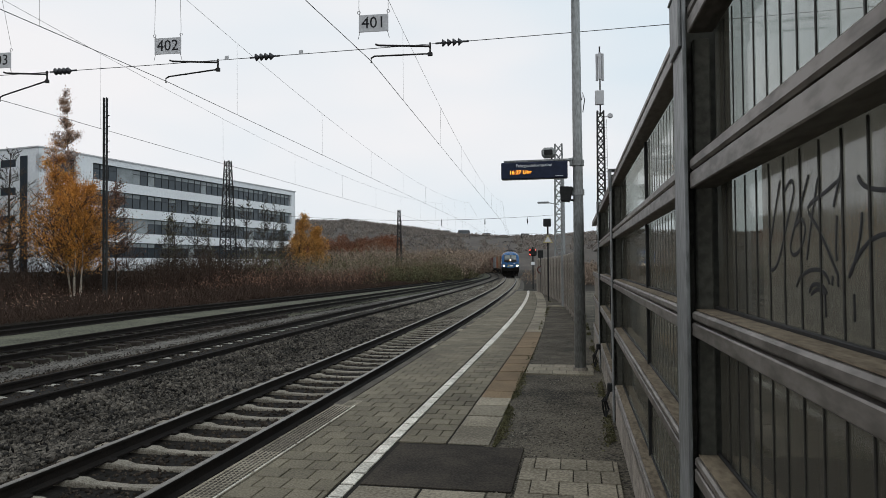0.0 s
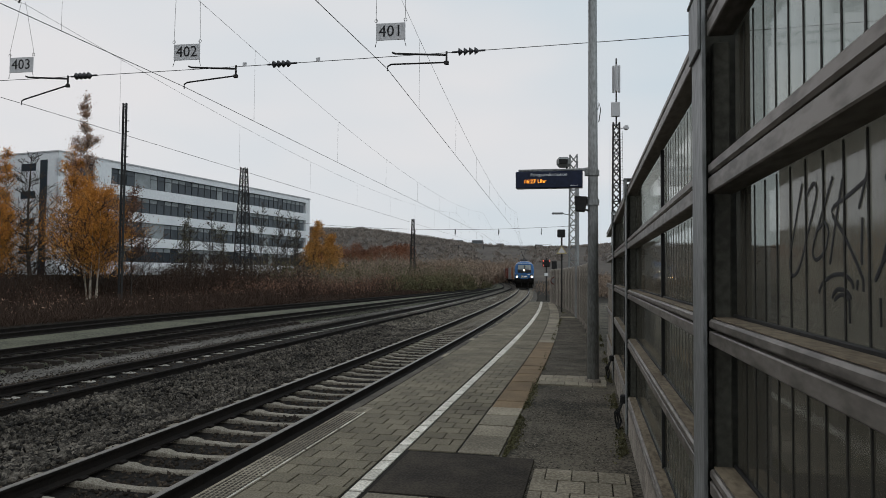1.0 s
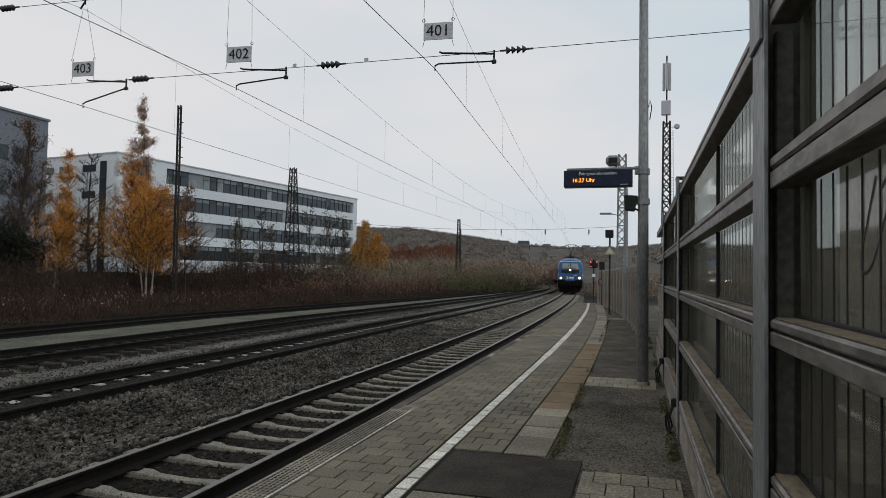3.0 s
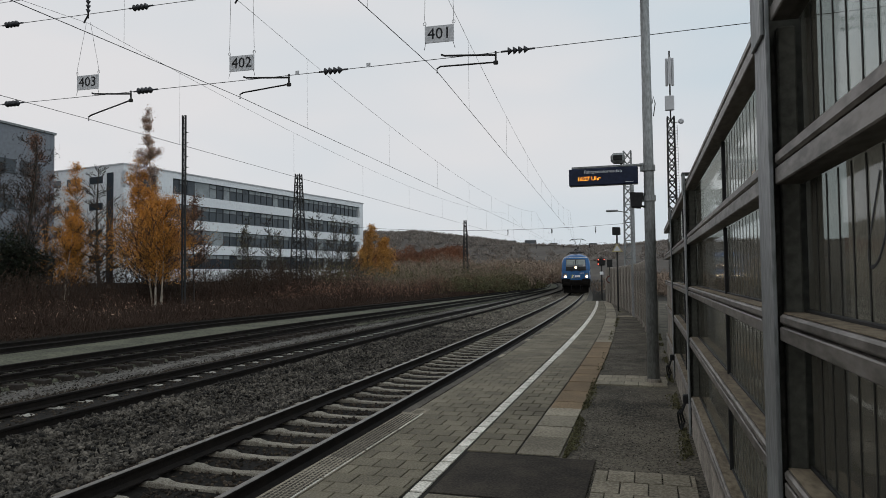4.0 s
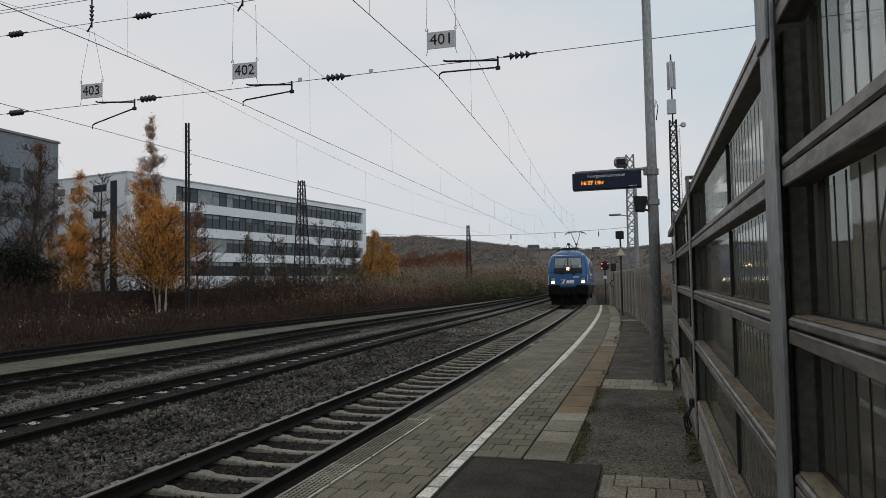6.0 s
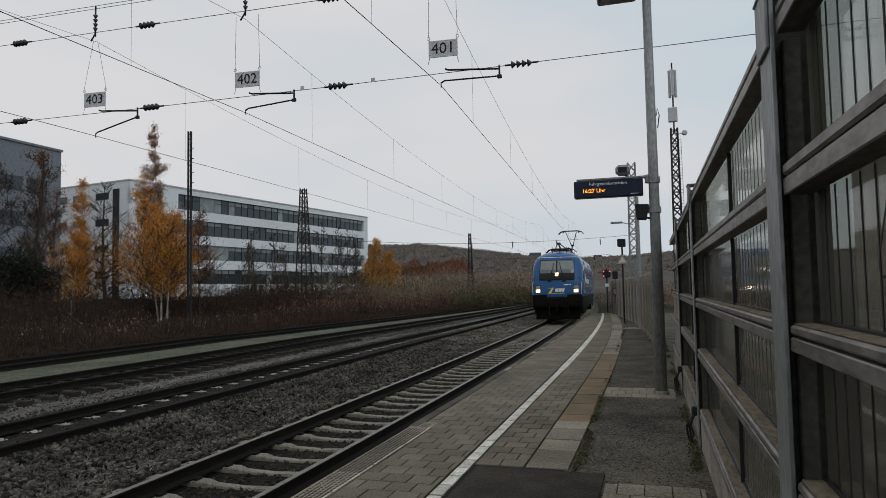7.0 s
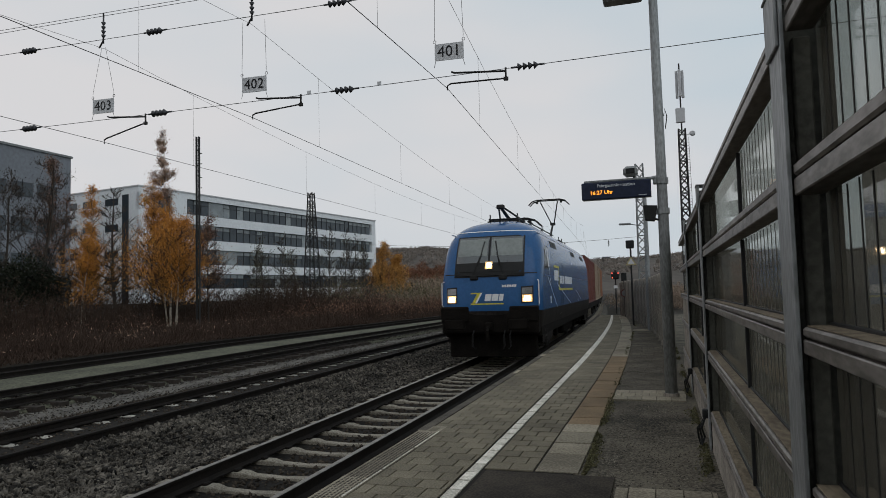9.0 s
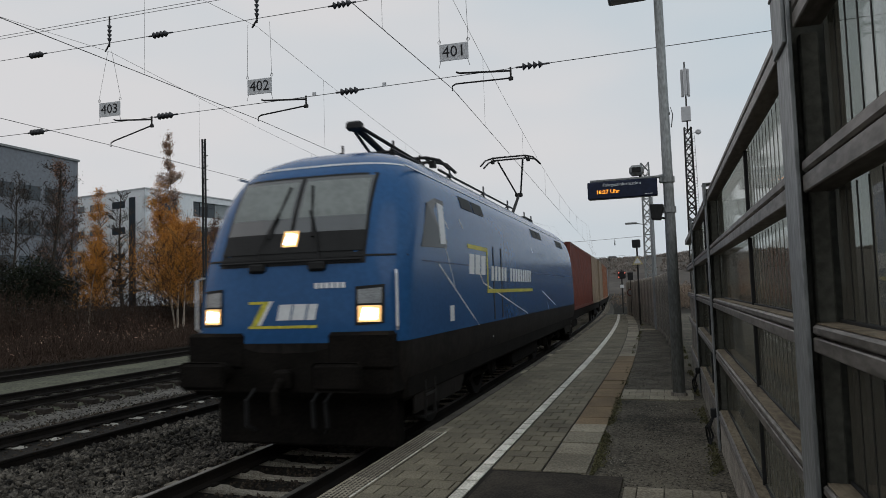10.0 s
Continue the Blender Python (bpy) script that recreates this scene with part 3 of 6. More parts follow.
def barrier_bay(i):
    y0, y1 = POSTS[i], POSTS[i + 1]
    a, b = Vector((fence_x(y0), y0, 0)), Vector((fence_x(y1), y1, 0))
    length = (b - a).length
    turn = math.degrees(math.atan2(-(b - a).x, (b - a).y))
    bay = thing("noise_barrier", "noise barrier bay of grimy panes in grey aluminium rails", "noise barrier",
                pose(a.x, a.y, 0, 0, 0, turn), group="bays of the noise barrier", kind="")
    # H-section post: front flange to the platform
    bm = bmesh.new()
    box(bm, 0.006, 0, 0.30, 0.014, 0.235 if i == 2 else 0.20, 2.78, bevel=0.002)
    post = part("post", bm, M["steel"], bay)
    # Web and back flange are a darker grey than the front flange.
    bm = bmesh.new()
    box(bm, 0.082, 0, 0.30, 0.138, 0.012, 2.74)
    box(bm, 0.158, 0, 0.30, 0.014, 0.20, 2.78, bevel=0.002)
    part("web", bm, M["web"], post, "dark inner web")
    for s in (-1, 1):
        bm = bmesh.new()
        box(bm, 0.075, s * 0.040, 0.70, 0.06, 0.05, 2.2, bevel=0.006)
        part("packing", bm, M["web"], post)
    bm = bmesh.new()
    box(bm, 0.08, 0, 3.08, 0.20, 0.22, 0.012, bevel=0.003)
    box(bm, -0.008, 0, 2.86, 0.012, 0.215, 0.22, bevel=0.003)
    part("post_cap", bm, M["steel"], post)
    for z in (2.28, 1.98, 1.4, 2.92):
        bm = bmesh.new()
        bmesh.ops.create_cone(bm, cap_ends=True, segments=6, radius1=0.012, radius2=0.012, depth=0.014, matrix=pose(0.147, 0.07, z, 0, 90, 0))
        part("bolt", bm, M["dark"], post)
    m0, m1 = 0.121 if i == 2 else 0.103, length - (0.121 if i == 1 else 0.103)
    for k, (lo, hi) in enumerate(RAILS):
        bm = bmesh.new()
        h = hi - lo
        mid = (m0 + m1) / 2
        box(bm, 0.060, mid, lo, 0.09, m1 - m0, h * 0.54, bevel=0.004)
        box(bm, 0.074, mid, lo + h * 0.54, 0.06, m1 - m0, h * 0.08)
        box(bm, 0.060, mid, lo + h * 0.62, 0.09, m1 - m0, h * 0.38, bevel=0.008)
        rail = part("rail", bm, M["alu"], bay)
        if k:
            bm = bmesh.new()
            box(bm, 0.064, mid, hi + 0.002, 0.07, m1 - m0, 0.004)
            part("dirt_ledge", bm, M["ledge"], rail, "brown dirt on the ledge")
            bm = bmesh.new()
            box(bm, 0.101, mid, hi + 0.003, 0.012, m1 - m0, 0.014, bevel=0.003)
            part("gasket", bm, M["black"], rail)
    split = 2.13 if i == 2 else length * 0.5
    mull = i != 1 and i > 0
    spans = [(m0, split - 0.02), (split + 0.02, m1)] if mull else [(m0, m1)]
    tiers = [(RAILS[k + 1][1], RAILS[k][0]) for k in range(4)]
    if i == 4:
        # the last bay has solid panels below its panes
        for lo, hi in tiers[2:]:
            bm = bmesh.new()
            box(bm, 0.085, (m0 + m1) / 2, lo + 0.001, 0.06, m1 - m0, hi - lo - 0.002, bevel=0.004)
            part("solid_panel", bm, M["concrete"], bay, "weathered grey concrete panel")
        tiers = tiers[:2]
    for lo, hi in tiers:
        for s0, s1 in spans:
            bm = bmesh.new()
            box(bm, 0.115, (s0 + s1) / 2, lo + 0.001, 0.012, s1 - s0, hi - lo + 0.075)
            pane = part("pane", bm, M["pane"], bay)
            if i == 1 or (i == 2 and s0 < 1):
                u = s0 + 0.06
                while u < s1 - 0.03:
                    if i == 2 or u > 2.0:
                        bm = bmesh.new()
                        box(bm, 0.1075, u, lo + 0.003, 0.003, 0.008 if i == 1 else 0.0035, hi - lo - 0.006)
                        part("strip", bm, M["strip" if i == 1 else "fineline"], pane)
                    u += 0.122
        if mull:
            bm = bmesh.new()
            box(bm, 0.096, split, lo + 0.001, 0.024, 0.028, hi - lo - 0.002, bevel=0.004)
            part("mullion", bm, M["black"], bay)
    bm = bmesh.new()
    box(bm, 0.10, length / 2, 0.34, 0.16, m1 - m0, 0.32, bevel=0.012)
    part("plinth", bm, M["concrete"], bay, "weathered concrete plinth")
    return bay


for i in range(len(POSTS) - 1):
    barrier_bay(i)


def wall_x(y):
    return 0.05 - 0.0030 * (y - 14) ** 2


def panel_wall():
    """Low concrete wall that takes over from the glazed barrier: slotted posts and stacked panels."""
    ys = [15.9 + 1.62 * k for k in range(18)]
    for y0, y1 in zip(ys, ys[1:]):
        a, b = Vector((wall_x(y0), y0, 0)), Vector((wall_x(y1), y1, 0))
        length = (b - a).length
        wb = thing("concrete_wall", "pale weathered concrete wall bay of stacked panels between posts", "wall",
                   pose(a.x, a.y, 0.30, 0, 0, math.degrees(math.atan2(-(b - a).x, (b - a).y))), group="bays of the concrete wall")
        bm = bmesh.new()
        box(bm, 0.07, 0, 0, 0.17, 0.16, 2.13, bevel=0.02)
        part("post", bm, M["concrete"], wb)
        for k in range(4):
            bm = bmesh.new()
            box(bm, 0.09, length / 2, 0.02 + 0.51 * k, 0.07, length - 0.17, 0.50, bevel=0.012)
            part("panel", bm, M["concrete"], wb)


panel_wall()


def rear_wall():
    """Stand-in wall added behind the barrier; seen through its panes, it sets their brightness."""
    bm = bmesh.new()
    box(bm, 5.2, 4, -0.7, 0.3, 32, 6.0)
    tagged(part("stand_in_wall", bm, M["plaster"]), "plain stand-in wall added behind the noise barrier", "wall", kind="structure")


rear_wall()


# ---- overhead line ----
SPAN_Y = 14.2


def insulator(bm, p, d, n=4, r=0.085):
    p, d = Vector(p), Vector(d).normalized()
    rot_ = d.to_track_quat("Z", "Y").to_matrix().to_4x4()
    for k in range(n):
        bmesh.ops.create_cone(bm, cap_ends=True, segments=12, radius1=r, radius2=r * 0.35, depth=0.075, matrix=Matrix.Translation(p + d * (0.115 * k)) @ rot_)
    bmesh.ops.create_cone(bm, cap_ends=True, segments=8, radius1=0.022, radius2=0.022, depth=0.115 * n + 0.26, matrix=Matrix.Translation(p + d * (0.0575 * (n - 1))) @ rot_)
def cross_z(x, lower=True):
    """Height of the two span wires across the tracks."""
    return 6.80 + 0.0006 * (x + 9) ** 2 if lower else 8.90 - 0.012 * (x + 7)


def overhead():
    # lower and upper span wires from mast to mast
    for lower, nm in ((True, "lower_span_wire"), (False, "upper_span_wire")):
        ob = thing("span_wire", "thin steel span wire stretched across the tracks", "cable", group="span wires across the tracks")
        bm = bmesh.new()
        pts = [(x, SPAN_Y + SKEW * (x + 4.6), cross_z(x, lower)) for x in np.linspace(7.5, -40, 28)]
        tube(bm, pts, 0.008, 5)
        part("wire", bm, M["wire"], ob)
        if not lower:
            for dz in (0.64, 0.72):
                bm = bmesh.new()
                tube(bm, [(x, SPAN_Y, cross_z(x, False) + dz) for x in np.linspace(7.5, -40, 28)], 0.007, 5)
                part("carrying_cable", bm, M["wire"], ob)
        xs = (-2.6, -6.9, -12.1, -16.4, -21) if lower else (-7.05, -12.25, -16.45, -21)
        for x in xs:
            bm = bmesh.new()
            insulator(bm, (x - 0.1, SPAN_Y + SKEW * (x + 4.6), cross_z(x, lower)), (1, SKEW, 0))
            part("insulator", bm, M["insulator"], ob, smooth=True)
        if lower:
            for x in (-5.95, -7.75):
                bm = bmesh.new()
                box(bm, x, SPAN_Y - 0.02, cross_z(x) - 0.01, 0.09, 0.02, 0.09)
                part("tag", bm, M["sign"], ob, "small square tag plate")
    # one wire system for each track
    for n, (x0, y_) in enumerate(TRACKS[:3]):
        ob = thing("overhead_line", "black contact wire hung by droppers from a carrying wire", "overhead line", group="overhead lines of the tracks")
        stag = TIPS[n][0] - tc(SPAN_Y, x0)
        zc, zm = TIPS[n][1], 8.72
        sup = [SPAN_Y - 60, SPAN_Y, SPAN_Y + 58, SPAN_Y + 116, SPAN_Y + 174]
        st = [0.0, stag, -0.4, 0.25, -0.25]
        for (ya, yb), (sa, sb) in zip(zip(sup, sup[1:]), zip(st, st[1:])):
            pa, pb = (tcx(ya, x0) + sa, ya), (tcx(yb, x0) + sb, yb)
            bm = bmesh.new()
            tube(bm, [(pa[0], ya, zc), (pb[0], yb, zc)], 0.0075, 5)
            part("contact_wire", bm, M["wire"], ob)
            arc = wire_arc((pa[0], ya, zm), (pb[0], yb, zm), 1.15, 16)
            bm = bmesh.new()
            tube(bm, arc, 0.0048, 5)
            part("carrying_wire", bm, M["wire"], ob)
            for k in range(1, 16, 2):
                f = k / 16
                p = arc[k]
                bm = bmesh.new()
                tube(bm, [p, (pa[0] + (pb[0] - pa[0]) * f, p.y, zc)], 0.0032, 4)
                part("dropper", bm, M["wire"], ob)
        # steady arm hanging from the span wire
        yy, sx = SPAN_Y + SKEW * (x0 + 4.6), TIPS[n][0] + 1.32
        zs = cross_z(sx)
        arm = thing("steady_arm", "grey steel steady arm holding the contact wire", "steady arm", group="steady arms")
        bm = bmesh.new()
        tube(bm, [(sx, yy, zs + 0.03), (sx, yy, zs - 0.22)], 0.022, 6)
        box(bm, sx, yy, zs - 0.26, 0.10, 0.06, 0.08, bevel=0.01)
        part("bracket", bm, M["dark"], arm)
        bm = bmesh.new()
        tube(bm, [(sx, yy, zs - 0.05), (sx - 1.15, yy, zs + 0.05), (sx - 1.22, yy, zs + 0.08)], 0.022, 6)
        part("upper_tube", bm, M["dark"], arm)
        tx, tz = TIPS[n]
        bm = bmesh.new()
        tube(bm, [(sx, yy, zs - 0.21), (tx + 0.08, yy, tz + 0.10), (tx, yy, tz + 0.06), (tx, yy, tz - 0.04)], 0.018, 6)
        part("arm_tube", bm, M["dark"], arm)
        # number board hanging in a wire frame
        bx, bz = BOARDS[n]
        sg = thing("number_board", "pale grey enamel board with black number hung on wires", "sign", pose(bx, yy, bz, 0, 0, 3), group="track number boards")
        bm = bmesh.new()
        box(bm, 0, 0, -0.19, 0.66, 0.02, 0.38, bevel=0.004)
        board = part("board", bm, M["sign"], sg)
        writing("number", "40%d" % (n + 1), 0.36, M["ink"], sg, pose(0, -0.014, 0.0, 90, 0, 0), label="black number")
        for s in (-1, 1):
            bm = bmesh.new()
            tube(bm, [(s * 0.31, 0, -0.19), (s * 0.35, 0, -0.34)], 0.006, 4)
            tube(bm, [(s * 0.31, 0, 0.19), (s * 0.33, 0, 0.34), (s * (0.06 if n == 2 else 0.30), 0, 1.58)], 0.005, 4)
            part("hanger", bm, M["wire"], sg)
            bm = bmesh.new()
            for k in range(10):
                a0, a1 = 6.2832 * k / 10, 6.2832 * (k + 1) / 10
                tube(bm, [(s * 0.33 + 0.035 * math.cos(a0), 0, 0.25 + 0.035 * math.sin(a0)), (s * 0.33 + 0.035 * math.cos(a1), 0, 0.25 + 0.035 * math.sin(a1))], 0.005, 4)
            part("ring", bm, M["wire"], sg)
    # vertical hanging insulators where the carrying wire meets the upper span
    for x0, _ in TRACKS[1:3]:
        yy = SPAN_Y + SKEW * (x0 + 4.6)
        ob = thing("hanging_insulator", "grey ribbed insulator hanging under the span wire", "insulator", group="hanging insulators")
        bm = bmesh.new()
        insulator(bm, (x0 + (0.25 if x0 < -12 else 0.0), yy, cross_z(x0, False) + 0.42), (0, 0, -1), 4, 0.062)
        part("body", bm, M["insulator"], ob, smooth=True)
        xi, zi = x0 + (0.25 if x0 < -12 else 0.0), cross_z(x0, False)
        bm = bmesh.new()
        tube(bm, [(xi, yy, zi + 0.06), (xi - 0.02, yy, zi - 0.06), (xi - 0.14, yy, zi - 0.22)], 0.022, 6)
        tube(bm, [(xi, yy, zi + 0.50), (xi, yy, zi + 0.72)], 0.022, 6)
        part("clamp", bm, M["dark"], ob)
    # far cross span with drop weights
    for yf, zz in ((72, 6.9), (120, 7.2)):
        ob = thing("span_wire", "far thin span wire with hanging insulators", "cable", group="span wires across the tracks")
        bm = bmesh.new()
        tube(bm, [(tc(yf) + u, yf, zz + 0.006 * (u + 6) ** 2 * 0.4) for u in np.linspace(5, -26, 14)], 0.016, 4)
        part("wire", bm, M["wire"], ob)
        for u in (2.2, -2.3, -7.0, -11.5):
            bm = bmesh.new()
            insulator(bm, (tc(yf) + u, yf, zz - 0.1), (0, 0, -1), 4, 0.1)
            part("insulator", bm, M["insulator"], ob)


SKEW = 0.0
TIPS = [(-4.33, 6.54), (-9.30, 6.40), (-13.80, 6.21)]
BOARDS = [(-4.27, 7.37), (-9.25, 7.22), (-13.84, 7.18)]
overhead()


def smooth_line(pts, k=4):
    """Rounds a line of points by a spline through them."""
    out = []
    for i in range(len(pts) - 1):
        p0, p1, p2, p3 = pts[max(i - 1, 0)], pts[i], pts[i + 1], pts[min(i + 2, len(pts) - 1)]
        for j in range(k):
            t = j / k
            out.append(0.5 * (2 * p1 + (p2 - p0) * t + (2 * p0 - 5 * p1 + 4 * p2 - p3) * t * t + (3 * p1 - p0 - 3 * p2 + p3) * t ** 3))
    return out + [pts[-1]]


def scribbles():
    """Marker strokes on the near pane."""
    ob = thing("scribble", "black marker scribble on the barrier's pane", "graffiti")
    strokes = []
    strokes.append([(3.118, 2.275), (3.183, 2.164), (3.224, 2.082), (3.2, 2.047), (3.141, 2.071), (3.072, 2.158), (3.016, 2.236), (3.035, 2.265), (3.093, 2.237)])
    strokes.append([(2.911, 2.263), (2.971, 2.198), (3.027, 2.135), (3.045, 2.101), (3.017, 2.084), (2.965, 2.104), (2.94, 2.144), (2.965, 2.167), (3.005, 2.154)])
    strokes.append([(2.856, 2.25), (2.895, 2.167), (2.933, 2.073)])
    strokes.append([(2.72, 2.236), (2.816, 2.214), (2.919, 2.19), (2.859, 2.14), (2.804, 2.09), (2.756, 2.041)])
    strokes.append([(2.727, 2.251), (2.772, 2.18)])
    strokes.append([(2.755, 2.161), (2.762, 2.095), (2.76, 2.069)])
    strokes.append([(2.783, 2.039), (2.787, 2.019)])
    strokes.append([(2.756, 2.042), (2.755, 2.016)])
    strokes.append([(2.636, 2.159), (2.648, 2.113), (2.676, 2.062), (2.701, 2.037), (2.67, 2.069), (2.617, 2.1), (2.565, 2.113), (2.535, 2.113)])
    strokes.append([(2.652, 2.228), (2.628, 2.208), (2.578, 2.195), (2.531, 2.189)])
    strokes.append([(3.006, 2.009), (2.977, 2.032), (2.916, 2.048), (2.858, 2.05), (2.819, 2.039), (2.802, 2.021)])
    strokes.append([(2.923, 2), (2.894, 2.017), (2.843, 2.016), (2.815, 2.001)])
    strokes.append([(2.909, 1.995), (2.867, 2.008), (2.828, 1.999)])
    strokes.append([(2.828, 2), (2.825, 1.95)])
    strokes.append([(2.679, 2.006), (2.679, 1.953)])
    a, b = Vector((fence_x(POSTS[1]), POSTS[1], 0)), Vector((fence_x(POSTS[2]), POSTS[2], 0))
    ob.matrix_basis = pose(a.x, a.y, 0, 0, 0, math.degrees(math.atan2(-(b - a).x, (b - a).y)))
    for st in strokes:
        pts = smooth_line([Vector((0, y, z)) for y, z in st])
        bm = bmesh.new()
        tube(bm, pts, 0.0055, 6)
        for v in bm.verts:
            v.co.x = 0.1075 + v.co.x * 0.12
        part("stroke", bm, M["scribble"], ob)


scribbles()


def cable_bundle(y):
    ob = thing("cable_bundle", "black cable ends hanging from a small box at the barrier's foot", "cable", pose(fence_x(y) - 0.02, y, DECK), group="cable ends")
    bm = bmesh.new()
    box(bm, 0, 0, 0.28, 0.07, 0.09, 0.09, bevel=0.012)
    part("box", bm, M["black"], ob)
    for k in range(3):
        bm = bmesh.new()
        tube(bm, [(-0.01, -0.03 + 0.03 * k, 0.29), (-0.05 - 0.02 * k, -0.03, 0.18), (-0.02 - 0.03 * k, 0.02, 0.08), (-0.06, 0.04 * k - 0.05, 0.0)], 0.012, 6)
        part("cable", bm, M["black"], ob)


cable_bundle(POSTS[3] + 0.1)
cable_bundle(POSTS[4] - 0.1)


# ---- masts and poles ----
def lattice(name, label, x, y, z, h, w0, w1, n, mat, turn=0, group="", leg=0.05, brace=0.022):
    """A four-legged tapering lattice mast."""
    ob = thing(name, label, "mast", pose(x, y, z, 0, 0, turn), group)
    def half(t): return (w0 + (w1 - w0) * t) / 2
    cs = [(-1, -1), (1, -1), (1, 1), (-1, 1)]
    for c in cs:
        bm = bmesh.new()
        tube(bm, [(c[0] * half(0), c[1] * half(0), 0), (c[0] * half(1), c[1] * half(1), h)], leg, 4)
        part("leg", bm, mat, ob)
    for k in range(4):
        bm = bmesh.new()
        a, b = cs[k], cs[(k + 1) % 4]
        for i in range(n):
            t0, t1 = i / n, (i + 1) / n
            p0 = (a[0] * half(t0), a[1] * half(t0), h * t0)
            p1 = (b[0] * half(t1), b[1] * half(t1), h * t1)
            p2 = (b[0] * half(t0), b[1] * half(t0), h * t0)
            p3 = (a[0] * half(t1), a[1] * half(t1), h * t1)
            tube(bm, [p0, p1], brace, 4, cap=False)
            tube(bm, [p2, p3], brace, 4, cap=False)
            if i % 2 == 0:
                tube(bm, [p0, p2], brace, 4, cap=False)
        part("bracing", bm, mat, ob)
    return ob


def display_pole():
    base = (0.06, 11.02, DECK)
    ob = thing("lamp_pole", "tall round galvanised pole standing on the platform", "pole", pose(*base))
    bm = bmesh.new()
    tube(bm, [(0, 0, 0), (0, 0, 3.2), (-0.01, 0, 7.6)], 0.092, 16, r2=0.062)
    part("shaft", bm, M["steel"], ob, smooth=True)
    bm = bmesh.new()
    tube(bm, [(0, 0, 0), (0, 0, 0.05)], 0.115, 16)
    part("foot", bm, M["concrete"], ob)
    for z in (3.25, 2.78):
        bm = bmesh.new()
        tube(bm, [(0, 0, z), (0, 0, z + 0.09)], 0.10, 14)
        box(bm, -0.10, 0, z, 0.06, 0.08, 0.09, bevel=0.01)
        part("clamp", bm, M["steel"], ob)
    bm = bmesh.new()
    tube(bm, [(0.09, -0.02, 4.1), (0.12, -0.02, 4.3), (0.09, -0.02, 4.42), (0.075, -0.02, 4.3)], 0.008, 5)
    part("cable_loop", bm, M["black"], ob)
    sg = thing("departure_display", "dark blue passenger information display with amber time on an arm", "display", pose(base[0] - 0.69, base[1], 3.20))
    bm = bmesh.new()
    box(bm, 0, 0, 0.24, 1.06, 0.16, 0.27, bevel=0.012)
    part("housing", bm, M["display"], sg)
    bm = bmesh.new()
    box(bm, 0.06, 0, 0.515, 1.10, 0.09, 0.035, bevel=0.008)
    tube(bm, [(0.55, 0, 0.53), (0.70, 0, 0.55)], 0.03, 8)
    part("bracket_arm", bm, M["steel"], sg, "grey steel carrying arm")
    writing("caption", "Fahrgastinformation", 0.072, M["textwhite"], sg, pose(0.0, -0.083, 0.452, 90, 0, 0), label="white printed caption")
    writing("clock_text", "16:27 Uhr", 0.088, M["led"], sg, pose(-0.22, -0.083, 0.345, 90, 0, 0), label="amber dot-matrix time")
    bm = bmesh.new()
    box(bm, 0.40, -0.083, 0.27, 0.12, 0.003, 0.008)
    part("maker_mark", bm, M["textwhite"], sg)
    for name, x, z, mat in (("loudspeaker", -0.37, 3.83, "dark"),):
        sp = thing(name, "grey horn loudspeaker on top of the display", "loudspeaker", pose(base[0] + x - 0.09, base[1], z - 0.055))
        bm = bmesh.new()
        box(bm, 0, 0, 0, 0.22, 0.20, 0.16, bevel=0.045)
        part("horn", bm, M["steel"], sp)
        bm = bmesh.new()
        box(bm, 0, -0.102, 0.04, 0.135, 0.012, 0.08, bevel=0.005)
        part("grille", bm, M["black"], sp)
        bm = bmesh.new()
        tube(bm, [(0.05, 0, 0.0), (0.05, 0, -0.045)], 0.015, 6)
        part("stem", bm, M["dark"], sp)
    lu = thing("platform_lamp", "flat grey platform lamp at the pole's top", "lamp", pose(base[0], base[1], 6.45))
    bm = bmesh.new()
    box(bm, -0.47, 0, 0.15, 0.60, 0.30, 0.09, bevel=0.02)
    part("housing", bm, M["steel"], lu)
    bm = bmesh.new()
    box(bm, -0.47, 0, 0.14, 0.50, 0.22, 0.012)
    part("diffuser", bm, M["lampoff"], lu)
    bm = bmesh.new()
    tube(bm, [(-0.2, 0, 0.19), (-0.02, 0, 0.19)], 0.03, 8)
    part("arm", bm, M["steel"], lu)
    fl = thing("floodlight", "black box floodlight clamped to the pole", "lamp", pose(base[0] - 0.20, base[1] - 0.02, 3.06))
    bm = bmesh.new()
    box(bm, 0, 0, 0, 0.21, 0.16, 0.24, pose(0, 0, 0, 0, 4, 0), bevel=0.015)
    for v in bm.verts:
        if v.co.z < 0.12:
            v.co.x *= 0.72
    part("housing", bm, M["black"], fl)
    bm = bmesh.new()
    tube(bm, [(0.08, 0, 0.03), (0.17, 0, 0.0)], 0.018, 6)
    part("bracket", bm, M["dark"], fl)


display_pole()


